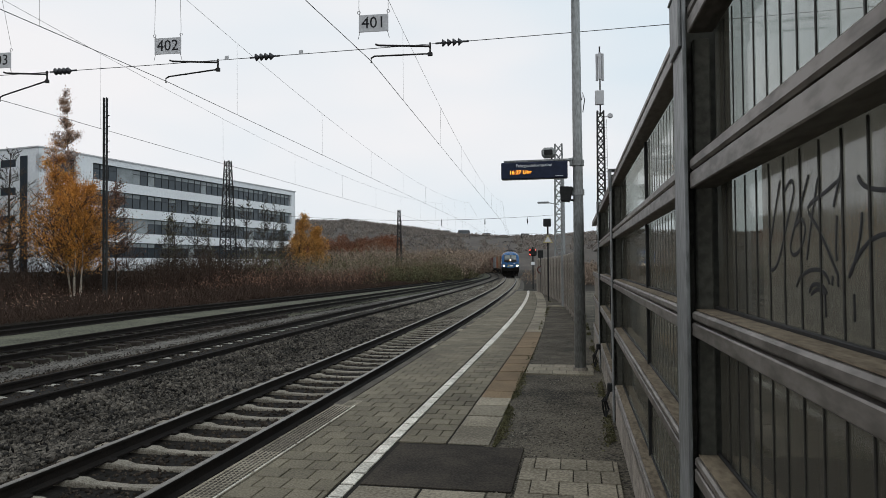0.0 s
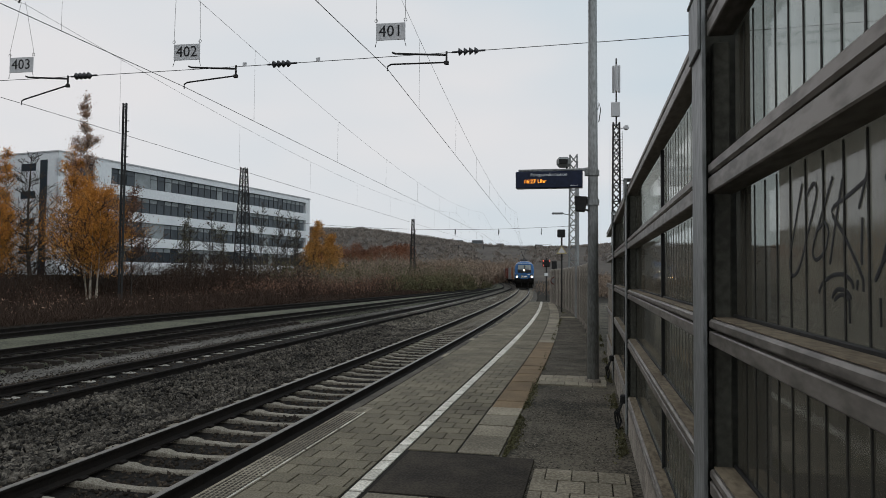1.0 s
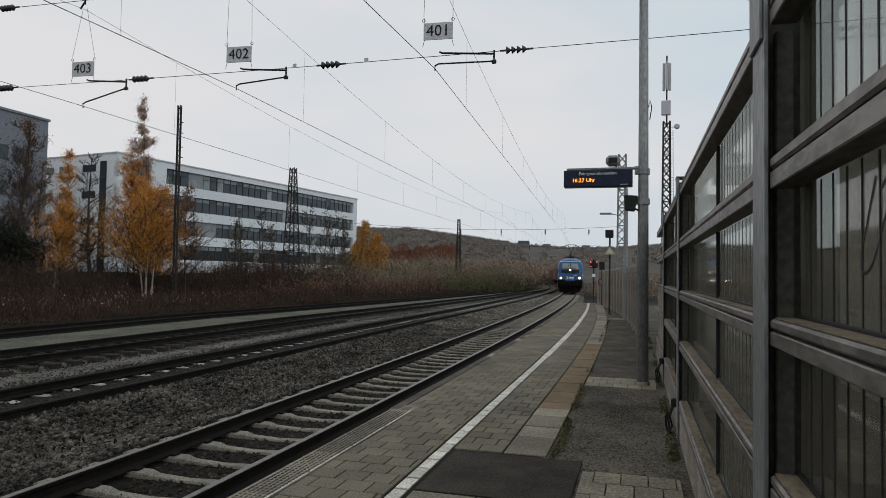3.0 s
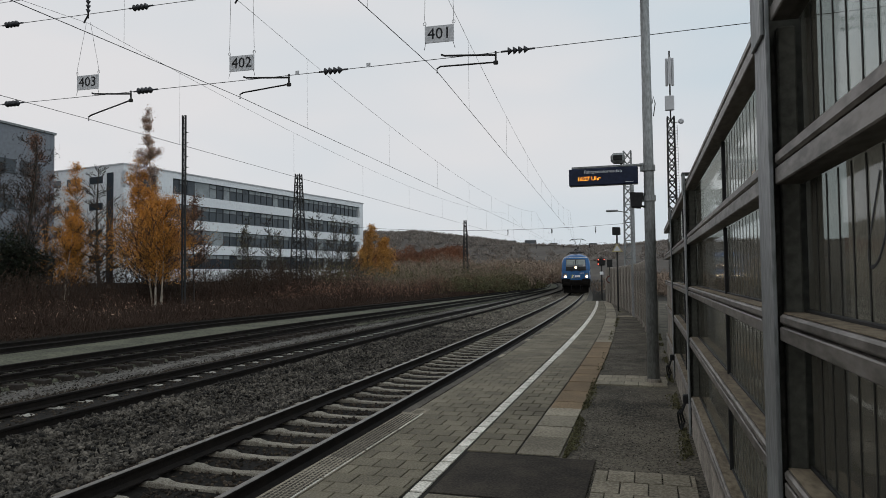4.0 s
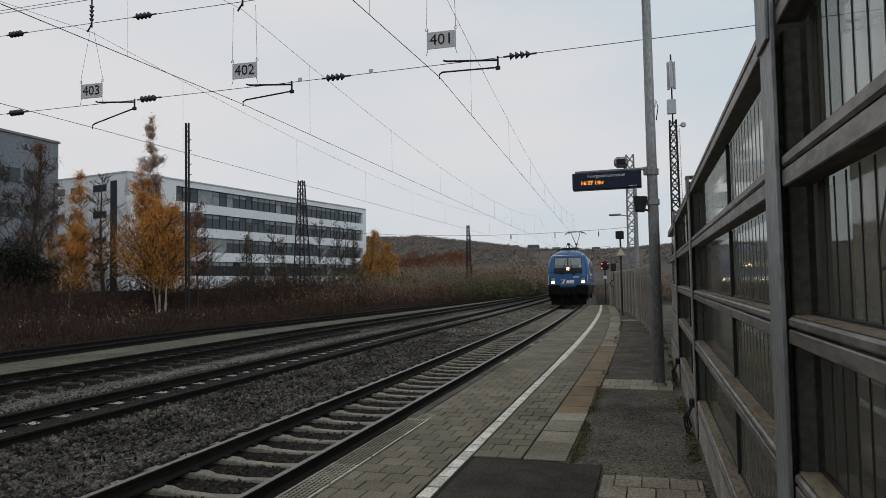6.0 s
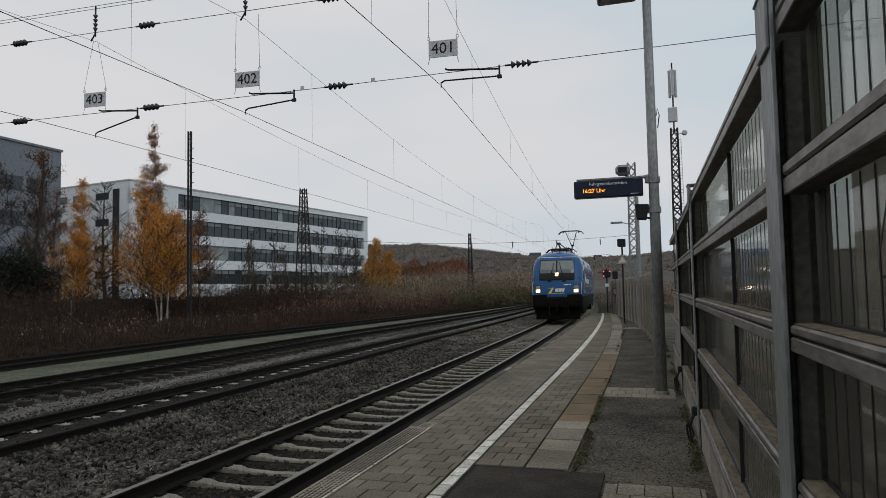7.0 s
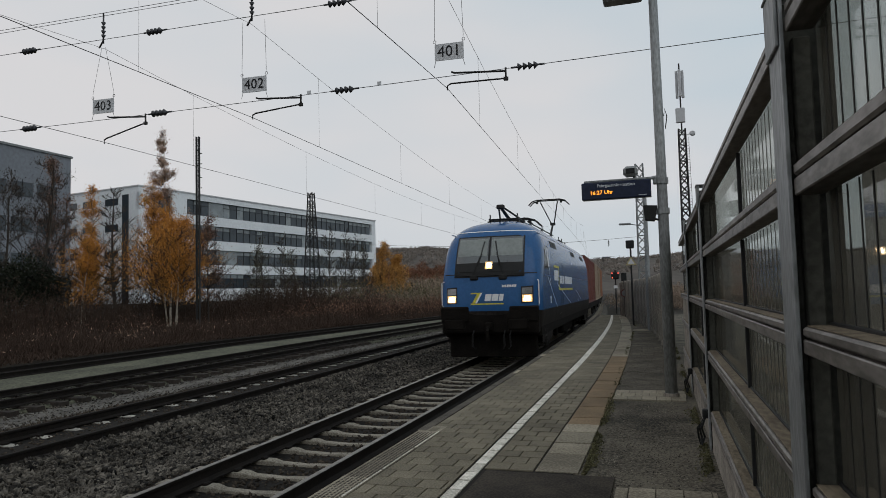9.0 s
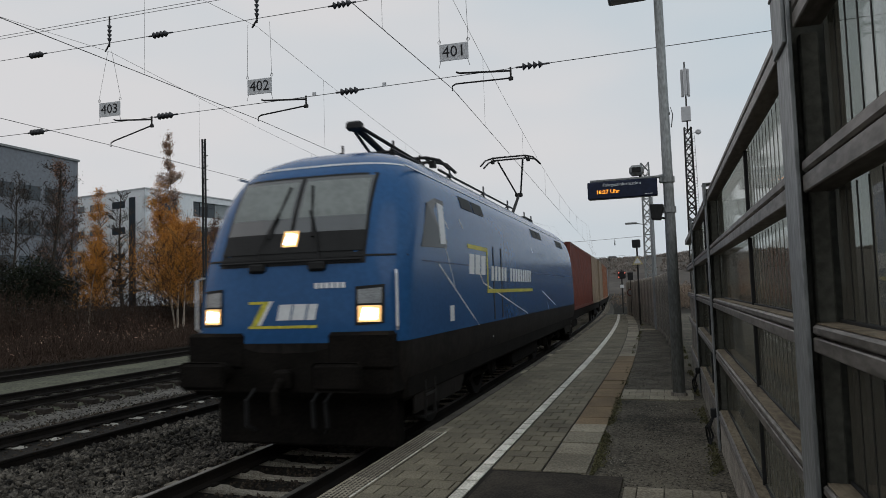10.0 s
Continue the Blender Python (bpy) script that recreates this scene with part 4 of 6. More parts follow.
def cell_tower():
    x, y = 3.36, 92.0
    ob = lattice("radio_mast", "dark lattice radio mast with white antenna panels on top", x, y, -0.6, 22.8, 1.15, 0.8, 22, M["dark"], leg=0.11, brace=0.05)
    bm = bmesh.new()
    tube(bm, [(0, 0, 22.3), (0, 0, 31.4)], 0.10, 8)
    part("pipe", bm, M["dark"], ob)
    for k in range(3):
        bm = bmesh.new()
        a = 2.094 * k + 0.5
        box(bm, 0.42 * math.cos(a), 0.42 * math.sin(a), 26.9, 0.34, 0.34, 3.6, bevel=0.06)
        part("antenna_panel", bm, M["sign"], ob)
    bm = bmesh.new()
    box(bm, -0.1, -0.2, 23.6, 1.15, 0.5, 1.9, bevel=0.08)
    part("radio_unit", bm, M["sign"], ob)
    bm = bmesh.new()
    tube(bm, [(0.1, 0, 21.9), (1.1, -0.2, 22.1)], 0.05, 6)
    bmesh.ops.create_cone(bm, cap_ends=True, segments=14, radius1=0.36, radius2=0.25, depth=0.2, matrix=pose(1.25, -0.3, 22.1, 90, 0, 0))
    part("dish", bm, M["sign"], ob)
    bm = bmesh.new()
    tube(bm, [(0.95, -0.4, 0), (0.77, -0.4, 21.6)], 0.02, 4, cap=False)
    ladder = part("ladder", bm, M["dark"], ob)
    for i in range(60):
        bm = bmesh.new()
        tube(bm, [(0.62 - i * 0.003, -0.4, i * 0.36), (0.95 - i * 0.003, -0.4, i * 0.36)], 0.018, 4, cap=False)
        part("rung", bm, M["dark"], ladder)


cell_tower()
lattice("catenary_mast", "galvanised lattice mast behind the platform end", -1.05, 45, -0.4, 10.3, 0.62, 0.45, 18, M["steel"], group="lattice masts")
lattice("catenary_mast", "dark riveted lattice mast in the scrub", -30.0, 55.1, 0.2, 11.2, 1.3, 0.42, 18, M["dark"], group="lattice masts", leg=0.06, brace=0.026)
lattice("catenary_mast", "dark riveted lattice mast in the scrub", -30.5, 116, 0.2, 11.6, 0.95, 0.36, 16, M["dark"], group="lattice masts", leg=0.055, brace=0.028)


def dark_pole():
    ob = thing("telegraph_pole", "slender dark steel pole with short side pegs at the siding", "pole", pose(-25.2, 32.9, 0.0))
    bm = bmesh.new()
    box(bm, -0.09, 0, 0, 0.03, 0.16, 11.4)
    box(bm, 0.09, 0, 0, 0.03, 0.16, 11.4)
    part("channel", bm, M["dark"], ob)
    for i in range(38):
        bm = bmesh.new()
        box(bm, 0, 0, 0.1 + i * 0.3, 0.15, 0.05, 0.03)
        part("batten", bm, M["dark"], ob)
    for z in (8.4, 9.0, 9.8, 10.4):
        bm = bmesh.new()
        tube(bm, [(0.1, 0, z), (0.28, 0, z)], 0.025, 5)
        part("peg", bm, M["dark"], ob)


dark_pole()
# ---- buildings ----
def office_block():
    c0, c1 = Vector((-64.3, 72.0, 0)), Vector((-55.1, 128.0, 0))
    turn = math.degrees(math.atan2(-(c1 - c0).x, (c1 - c0).y))
    L = (c1 - c0).length
    ob = thing("office_building", "long white four-storey office building with dark ribbon windows", "building", pose(c0.x, c0.y, 0.5, 0, 0, turn))
    D, top = 17.0, 16.4
    bands = [(13.45, 15.6), (9.95, 12.1), (6.45, 8.6), (2.95, 5.1)]
    # walls as courses between ribbons; the ribbon is recessed
    edges = [0.0] + [v for lo, hi in bands[::-1] for v in (lo, hi)] + [top]
    for k in range(0, len(edges), 2):
        bm = bmesh.new()
        box(bm, -D / 2, L / 2, edges[k], D, L, edges[k + 1] - edges[k])
        part("wall", bm, M["whitewall"], ob)
    bm = bmesh.new()
    box(bm, -D / 2, L / 2, 0.2, D - 0.9, L - 0.9, top - 0.4)
    part("core", bm, M["greywall"], ob)
    bm = bmesh.new()
    box(bm, -D / 2, L / 2, top, D + 0.2, L + 0.2, 0.18)
    part("roof", bm, M["sign"], ob)
    for v in np.arange(3.0, L - 1, 9.7):
        bm = bmesh.new()
        box(bm, -D / 2, v, top + 0.18, 0.5, 0.5, 0.5, bevel=0.05)
        part("vent", bm, M["steel"], ob)
    rnd = random.Random(4)
    for bi, (lo, hi) in enumerate(bands):
        h = hi - lo
        # solid stretch at the near end and end piers
        for a, b in ((0.0, 2.2), (5.4, 6.3 if bi else 8.0), (L - 1.3, L)):
            bm = bmesh.new()
            box(bm, -0.22, (a + b) / 2, lo, 0.44, b - a, h)
            part("pier", bm, M["whitewall"], ob)
        bm = bmesh.new()
        box(bm, -D / 2, 0.22, lo, D, 0.44, h)
        end_wall = part("end_wall", bm, M["whitewall"], ob)
        v = 8.0
        while v < L - 2:
            wdt = 1.42
            if (bi, round((v - 8.0) / wdt)) in ((0, 3), (0, 4), (2, 5), (2, 6), (1, 18), (2, 24)):
                bm = bmesh.new()
                box(bm, -0.30, v + wdt / 2, lo, 0.10, wdt, h)
                part("panel", bm, M["blind"], ob, "pale grey infill panel")
                v += wdt
                continue
            win = thing_part("window", ob)
            bm = bmesh.new()
            box(bm, -0.34, v + wdt / 2, lo, 0.03, wdt - 0.1, h)
            part("glass", bm, M["windowglass"], win)
            bm = bmesh.new()
            box(bm, -0.30, v, lo, 0.10, 0.10, h)
            box(bm, -0.30, v + wdt / 2, lo + h * 0.68, 0.10, wdt, 0.07)
            box(bm, -0.30, v + wdt / 2, lo, 0.10, wdt, 0.08)
            box(bm, -0.30, v + wdt / 2, hi - 0.08, 0.10, wdt, 0.08)
            part("frame", bm, M["frame"], win)
            drop = rnd.choice((0.0, 0.30, 0.32, 0.32, 1.0 if rnd.random() < 0.3 else 0.3))
            if drop:
                bm = bmesh.new()
                box(bm, -0.315, v + wdt / 2, hi - h * drop, 0.02, wdt - 0.12, h * drop - 0.08)
                part("blind", bm, M["blind"], win)
            v += wdt
        # pair by the corner pier, and slots in the end wall
        for cx, cy, wx, wy in ((-0.30, 3.8, 0.05, 3.0), ):
            bm = bmesh.new()
            box(bm, cx, cy, lo, wx, wy, h)
            part("window", bm, M["windowglass"], ob)
        for u in (-5.2, -9.8, -13.6):
            bm = bmesh.new()
            box(bm, u, -0.012, lo + 0.75, 2.6, 0.03, 0.95)
            slot = part("window", bm, M["windowglass"], end_wall)
    bm = bmesh.new()
    box(bm, -2.5, -0.02, 0.6, 1.25, 0.05, 14.9)
    part("stair_window", bm, M["windowglass"], ob, "tall dark stairwell window strip")


def thing_part(name, parent):
    ob = new(name)
    ob.parent = parent
    return ob


office_block()


def grey_hall():
    ob = thing("grey_hall", "tall grey clad building with a flat roof beside the offices", "building", pose(-66.0, 62.9, 0.5, 0, 0, 0))
    bm = bmesh.new()
    box(bm, -14, -16, 0, 28, 32, 18.5)
    part("wall", bm, M["greywall"], ob)
    bm = bmesh.new()
    box(bm, -14, -16, 18.5, 28.3, 32.3, 0.25)
    part("roof", bm, M["steel"], ob)
    for r in range(4):
        for k in range(9):
            win = thing_part("window", ob)
            bm = bmesh.new()
            box(bm, 0.005, -3.2 - k * 3.2, 1.6 + r * 3.9, 0.03, 2.6, 1.5)
            part("glass", bm, M["windowglass"], win)
            bm = bmesh.new()
            box(bm, 0.03, -3.2 - k * 3.2, 1.55 + r * 3.9, 0.08, 0.08, 1.8)
            box(bm, 0.03, -3.2 - k * 3.2, 1.52 + r * 3.9, 0.10, 2.75, 0.08)
            part("frame", bm, M["frame"], win)


grey_hall()


# ---- plants ----
def leaf_mesh(name, centres, size, mat, parent, seed, flat=0.5, upright=1.0):
    """Many small leaf blades, each its own little folded quad."""
    rng = np.random.default_rng(seed)
    n = len(centres)
    d = rng.normal(size=(n, 3)) * np.array([1, 1, upright])
    d /= np.linalg.norm(d, axis=1)[:, None]
    e = np.cross(d, rng.normal(size=(n, 3)))
    e /= np.linalg.norm(e, axis=1)[:, None]
    s = size * (0.6 + 0.8 * rng.random((n, 1)))
    c = np.asarray(centres)
    v = np.stack([c - d * s, c + e * s * flat, c + d * s, c - e * s * flat], 1).reshape(-1, 3)
    f = np.arange(4 * n).reshape(-1, 4)
    me = bpy.data.meshes.new(name)
    me.vertices.add(4 * n)
    me.vertices.foreach_set("co", v.reshape(-1))
    me.loops.add(4 * n)
    me.loops.foreach_set("vertex_index", f.reshape(-1))
    me.polygons.add(n)
    me.polygons.foreach_set("loop_start", np.arange(0, 4 * n, 4))
    me.update(calc_edges=True)
    me.materials.append(mat)
    ob = new(name, me)
    ob.parent = parent
    return ob


def grow(rnd, p, d, length, r, depth, segs, tips, spread=0.6, up=0.15):
    """Recursive limbs: fills segs with (points, r0, r1) and tips with end points."""
    pts, q, dd = [Vector(p)], Vector(p), Vector(d).normalized()
    k = 4
    for i in range(k):
        dd = (dd + Vector((rnd.gauss(0, 0.10), rnd.gauss(0, 0.10), rnd.gauss(0, 0.07) + up * 0.3))).normalized()
        q = q + dd * (length / k)
        pts.append(q.copy())
    segs.append((pts, r, r * 0.45))
    if depth == 0:
        tips.extend(pts[1:])
        return
    for j in range(rnd.randint(3, 5)):
        t = rnd.uniform(0.35, 1.0)
        b = pts[min(int(t * k), k)]
        a = rnd.uniform(0, 6.283)
        nd = (dd + Vector((math.cos(a), math.sin(a), 0.2)) * spread * rnd.uniform(0.7, 1.4)).normalized()
        grow(rnd, b, nd, length * rnd.uniform(0.45, 0.7), max(r * 0.45, 0.008), depth - 1, segs, tips, spread, up)


def tree(name, label, x, y, z, h, trunk_r, seed, bark, leaf=None, n_leaf=0, size=0.12, spread=0.6, depth=3, blur=0.35, group="", trunks=1, lean=0.05, reach=None, rise=0.75, first=2):
    ob = thing(name, label, "tree", pose(x, y, z), group)
    rnd = random.Random(seed)
    segs, tips, tr = [], [], []
    for k in range(trunks):
        a = rnd.uniform(0, 6.283)
        off = Vector((math.cos(a), math.sin(a), 0)) * (0.35 if trunks > 1 else 0)
        p = off.copy()
        pts = [p.copy()]
        hh = h * (1 if k == 0 else rnd.uniform(0.55, 0.8))
        d = Vector((rnd.gauss(0, lean) + off.x * 0.25, rnd.gauss(0, lean) + off.y * 0.25, 1)).normalized()
        n = 16
        for i in range(n):
            d = (d + Vector((rnd.gauss(0, 0.02), rnd.gauss(0, 0.02), 0.03))).normalized()
            p = p + d * hh / n
            pts.append(p.copy())
        tr.append(pts)
        for i in range(first * 2, n + 1):
            t = i / n
            for j in range(2 if reach is None else 3):
                a = rnd.uniform(0, 6.283)
                ln = (hh * 0.30 * (1.15 - t) + 0.3 if reach is None else reach * max(0.12, 1.05 - t) ** 0.8 * 0.72) * rnd.uniform(0.35, 1.5)
                grow(rnd, pts[i] - Vector((0, 0, rnd.uniform(0, hh / n))), (math.cos(a) * spread * 1.6, math.sin(a) * spread * 1.6, rise), ln, trunk_r * 0.35 * (1.2 - t), depth - 2, segs, tips, spread)
    bm = bmesh.new()
    for pts in tr:
        tube(bm, pts, trunk_r, 7, r2=trunk_r * 0.15)
    part("trunk", bm, bark, ob)
    bm = bmesh.new()
    for pts, r0, r1 in segs:
        tube(bm, pts, max(r0, 0.012), 4, r2=max(r1, 0.006), cap=False)
    tagged(part("branchwork", bm, M["bark"], ob), kind="stuff")
    if leaf and n_leaf:
        rng = np.random.default_rng(seed)
        t = np.array([tuple(v) for v in tips])
        c = t[rng.integers(0, len(t), n_leaf)] + rng.normal(size=(n_leaf, 3)) * np.array([blur, blur, blur * 0.9])
        c = c[c[:, 2] > h * 0.17]
        leaf_mesh("crown", c, size, leaf, ob, seed)
    return ob


tree("birch", "young birch with orange autumn leaves and pale stems", -28.4, 34.6, 0.1, 9.2, 0.05, 11, M["birchbark"], M["leaf_orange"], 56000, 0.042, 0.75, 4, 0.17, "autumn birches", trunks=5, lean=0.03, reach=4.0, rise=0.7, first=2)
tree("birch", "tall thin birch with sparse pale pink-brown leaves", -29.0, 35.2, 0.1, 12.0, 0.08, 12, M["birchbark"], M["leaf_pale"], 7500, 0.04, 0.7, 4, 0.12, "autumn birches", lean=0.004, reach=3.0, rise=1.0, first=4)
tree("birch", "slim birch with thinning orange-brown leaves beside bare trees", -34.0, 33.2, 0.1, 8.9, 0.06, 13, M["birchbark"], M["leaf_orange"], 24000, 0.04, 0.7, 4, 0.16, "autumn birches", trunks=3, lean=0.02, reach=2.9, rise=0.7)
tree("bare_tree", "bare dark deciduous tree with wide forking limbs", -32.4, 34.5, 0.1, 8.8, 0.14, 21, M["bark"], None, 0, spread=0.95, depth=4, group="bare trees", rise=0.6, reach=4.2, first=2)
tree("bare_tree", "bare dark deciduous tree with a few dry leaves", -36.5, 32.4, 0.1, 10.4, 0.13, 22, M["bark"], M["leaf_brown"], 2600, 0.05, 0.6, 4, 0.2, "bare trees")
tree("bare_tree", "bare dark tree with a dense twiggy crown", -35.4, 33.0, 0.1, 8.6, 0.12, 29, M["bark"], M["leaf_rust"], 2600, 0.05, 0.7, 4, 0.2, "bare trees", reach=2.4)
tree("bare_tree", "bare dark tree with brown twigs", -38.5, 31.5, 0.1, 9.5, 0.12, 23, M["bark"], M["leaf_brown"], 3000, 0.05, 0.6, 4, 0.2, "bare trees")
tree("bare_tree", "dark twiggy tree with russet leaves beside the grey hall", -37.6, 33.4, 0.1, 11.2, 0.12, 28, M["bark"], M["leaf_rust"], 4200, 0.05, 0.6, 4, 0.2, "bare trees", reach=2.2)
tree("small_tree", "slim tree with rust-brown leaves behind the pole", -27.2, 36.5, 0.1, 6.8, 0.06, 24, M["bark"], M["leaf_rust"], 4500, 0.045, 0.6, 4, 0.16, "scrub trees", reach=2.6)
for tx, ty, th, seed, leafy in ((-31.5, 61.0, 8.6, 25, 500), (-31.0, 66.0, 8.2, 26, 500), (-32.0, 50.5, 6.6, 27, 900), (-33.5, 57.0, 7.4, 61, 400), (-34.0, 69.0, 8.8, 62, 700), (-35.0, 78.0, 8.6, 63, 900), (-29.8, 46.0, 5.6, 64, 900), (-33.0, 73.0, 7.2, 65, 500), (-30.8, 53.5, 5.8, 66, 1200)):
    tree("bare_tree", "thin grey-brown bare tree in the scrub before the offices", tx, ty, 0.2, th, 0.075, seed, M["bark"], M["leaf_green"], leafy // 2, 0.06, 0.85, 4, 0.25, "bare trees", reach=th * 0.34, rise=0.9, first=1)
tree("autumn_tree", "golden-brown tree at the end of the offices", -42.4, 98.0, 0.3, 9.6, 0.14, 31, M["bark"], M["leaf_gold"], 15000, 0.085, 0.6, 4, 0.28, "autumn trees", trunks=2, reach=3.2, rise=0.8, first=1)
tree("autumn_tree", "golden-brown tree at the end of the offices", -40.0, 101.0, 0.3, 7.4, 0.12, 32, M["bark"], M["leaf_gold"], 12000, 0.085, 0.6, 4, 0.3, "autumn trees", reach=3.4, rise=0.6, first=1)


def scrub(name, n, xy, h, mat_leaf, label, seed, leaf_n, leaf=0.07, stem="twig"):
    """A thicket: thin tapering twigs with dry leaves."""
    rng = np.random.default_rng(seed)
    vs, fs = [], []
    x0, x1, y0, y1 = xy
    X = x0 + (x1 - x0) * rng.random(n)
    Yv = y0 + (y1 - y0) * rng.random(n)
    tips = []
    for k in range(n):
        bump_ = 0.65 + 0.5 * noise.noise((X[k] * 0.22, Yv[k] * 0.22, seed))
        hh = h * max(0.2, bump_) * (0.5 + 0.7 * rng.random())
        lean_ = rng.normal(size=2) * 0.28
        r = 0.007 + 0.008 * rng.random()
        b = np.array([tcx(Yv[k], X[k]), Yv[k], 0.0])
        t = b + np.array([lean_[0] * hh, lean_[1] * hh, hh])
        m = (b + t) / 2 + np.array([rng.normal() * 0.08, rng.normal() * 0.08, 0])
        i = len(vs)
        for c, rr in ((b, r), (m, r * 0.7), (t, r * 0.3)):
            vs += [tuple(c + (rr, 0, 0)), tuple(c + (-rr * 0.5, rr, 0)), tuple(c + (-rr * 0.5, -rr, 0))]
        for q in (0, 3):
            fs += [(i + q, i + q + 1, i + q + 4, i + q + 3), (i + q + 1, i + q + 2, i + q + 5, i + q + 4), (i + q + 2, i + q, i + q + 3, i + q + 5)]
        tips += [m, t, m * 0.4 + t * 0.6]
    ob = raw(name, vs, fs, M[stem])
    tagged(ob, label, "shrubs", kind="stuff")
    if leaf_n:
        tips = np.array(tips)
        c = tips[rng.integers(0, len(tips), leaf_n)] + rng.normal(size=(leaf_n, 3)) * 0.18
        leaf_mesh("leaves", c, leaf, mat_leaf, ob, seed, 0.22, 1.6)


scrub("scrub", 11000, (-27, -21.8, 8, 46), 1.0, M["leaf_brown"], "tangled brown bramble and dry weeds along the siding", 41, 9000, 0.06)
scrub("scrub", 11000, (-37, -29, 14, 60), 3.4, M["leaf_brown"], "tall brown bare thicket behind the siding", 42, 22000, 0.10)
scrub("scrub", 2500, (-29, -26, 14, 60), 1.3, M["leaf_rust"], "low russet brush round the birch stems", 47, 3000, 0.06)
scrub("scrub", 8000, (-30, -22, 44, 110), 2.2, M["leaf_rust"], "reddish brown thicket along the siding", 43, 18000, 0.10)
# The stems of these two take the haze-lightened twig colour.
scrub("scrub", 6000, (-44, -28, 55, 130), 4.0, M["leaf_green"], "olive and brown thicket below the offices", 44, 22000, 0.14, "leaf_far")
scrub("scrub", 5000, (-30, -21, 100, 190), 3.6, M["leaf_far"], "brown far thicket along the bend", 45, 20000, 0.25, "leaf_far")
scrub("scrub", 700, (-26.5, -22.4, 12, 40), 0.9, M["leaf_pale"], "bramble runners with a few pale dry leaves", 48, 1100, 0.07)
scrub("dry_grass", 11000, (-22.1, -20.5, 6, 80), 0.5, M["grass"], "dry yellow grass fringe beside the siding", 46, 0)


def bush_mass(name, label, blobs, mat, seed, n, size, flat=0.16, upright=1.8):
    """Far wood: clumps of leaves over uneven mounds."""
    rng = np.random.default_rng(seed)
    b = np.array(blobs)
    k = rng.integers(0, len(b), n)
    d = rng.normal(size=(n, 3))
    d /= np.linalg.norm(d, axis=1)[:, None]
    rad = rng.random((n, 1)) ** 0.35
    c = b[k, :3] + d * rad * b[k, 3:6] * (0.85 + 0.3 * rng.random((n, 1)))
    ob = leaf_mesh(name, c, size, mat, None, seed, flat, upright)
    return tagged(ob, label, "woods", kind="stuff")


rngb = random.Random(8)
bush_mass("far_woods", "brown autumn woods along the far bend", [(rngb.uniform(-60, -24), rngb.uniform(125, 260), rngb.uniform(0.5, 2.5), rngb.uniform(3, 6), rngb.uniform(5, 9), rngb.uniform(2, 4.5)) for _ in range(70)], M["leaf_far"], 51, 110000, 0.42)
bush_mass("far_woods", "amber and orange autumn woods on the slope", [(math.sin(a) * r, math.cos(a) * r, (r - 330) * 0.13 + rngb.uniform(0, 3), rngb.uniform(4, 8), rngb.uniform(4, 8), rngb.uniform(3.5, 7)) for a, r in [(math.radians(rngb.uniform(-24, -15)), rngb.uniform(335, 440)) for _ in range(60)]], M["leaf_amber"], 52, 60000, 0.75)
bush_mass("far_woods", "brown brush beyond the platform end", [(rngb.uniform(-4, 14), rngb.uniform(85, 200), rngb.uniform(0, 1), rngb.uniform(2, 4), rngb.uniform(4, 8), rngb.uniform(0.9, 2.2)) for _ in range(30)], M["leaf_far"], 53, 50000, 0.22)
bush_mass("bushes", "olive and grey-green bushes at the edge of the siding", [(tcx(yy, -rngb.uniform(22.2, 26)), yy, rngb.uniform(0.2, 1.0), rngb.uniform(1.0, 2.0), rngb.uniform(1.5, 3.0), rngb.uniform(0.8, 1.7)) for yy in [rngb.uniform(68, 120) for _ in range(34)]], M["leaf_green"], 56, 42000, 0.12, 0.35, 1.2)
bush_mass("bushes", "grey-brown twiggy bushes below the offices", [(rngb.uniform(-37, -29), rngb.uniform(46, 84), rngb.uniform(0.6, 1.8), rngb.uniform(1.0, 2.0), rngb.uniform(1.2, 2.2), rngb.uniform(0.9, 1.8)) for _ in range(30)], M["leaf_brown"], 57, 45000, 0.09, 0.12, 1.6)
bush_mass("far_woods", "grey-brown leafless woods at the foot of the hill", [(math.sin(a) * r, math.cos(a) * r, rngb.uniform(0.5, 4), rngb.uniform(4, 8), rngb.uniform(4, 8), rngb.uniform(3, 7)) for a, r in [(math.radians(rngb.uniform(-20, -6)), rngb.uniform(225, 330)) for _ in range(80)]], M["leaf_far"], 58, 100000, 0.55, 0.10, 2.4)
bush_mass("far_woods", "dark brown tangled brush beyond the bend", [(math.sin(a) * r, math.cos(a) * r, rngb.uniform(0.3, 2), rngb.uniform(2, 4.5), rngb.uniform(2, 5), rngb.uniform(1.5, 4)) for a, r in [(math.radians(rngb.uniform(-20, -8)), rngb.uniform(150, 225)) for _ in range(45)]], M["leaf_rust"], 59, 45000, 0.4, 0.12, 2.2)
bush_mass("evergreen_shrubs", "dark evergreen shrubs below the bare trees", [(rngb.uniform(-40.5, -35.5), rngb.uniform(29.5, 33.5), rngb.uniform(0.6, 3.6), rngb.uniform(1, 1.8), rngb.uniform(1, 1.8), rngb.uniform(0.9, 1.8)) for _ in range(24)], M["evergreen"], 55, 40000, 0.075, 0.5, 1.0)


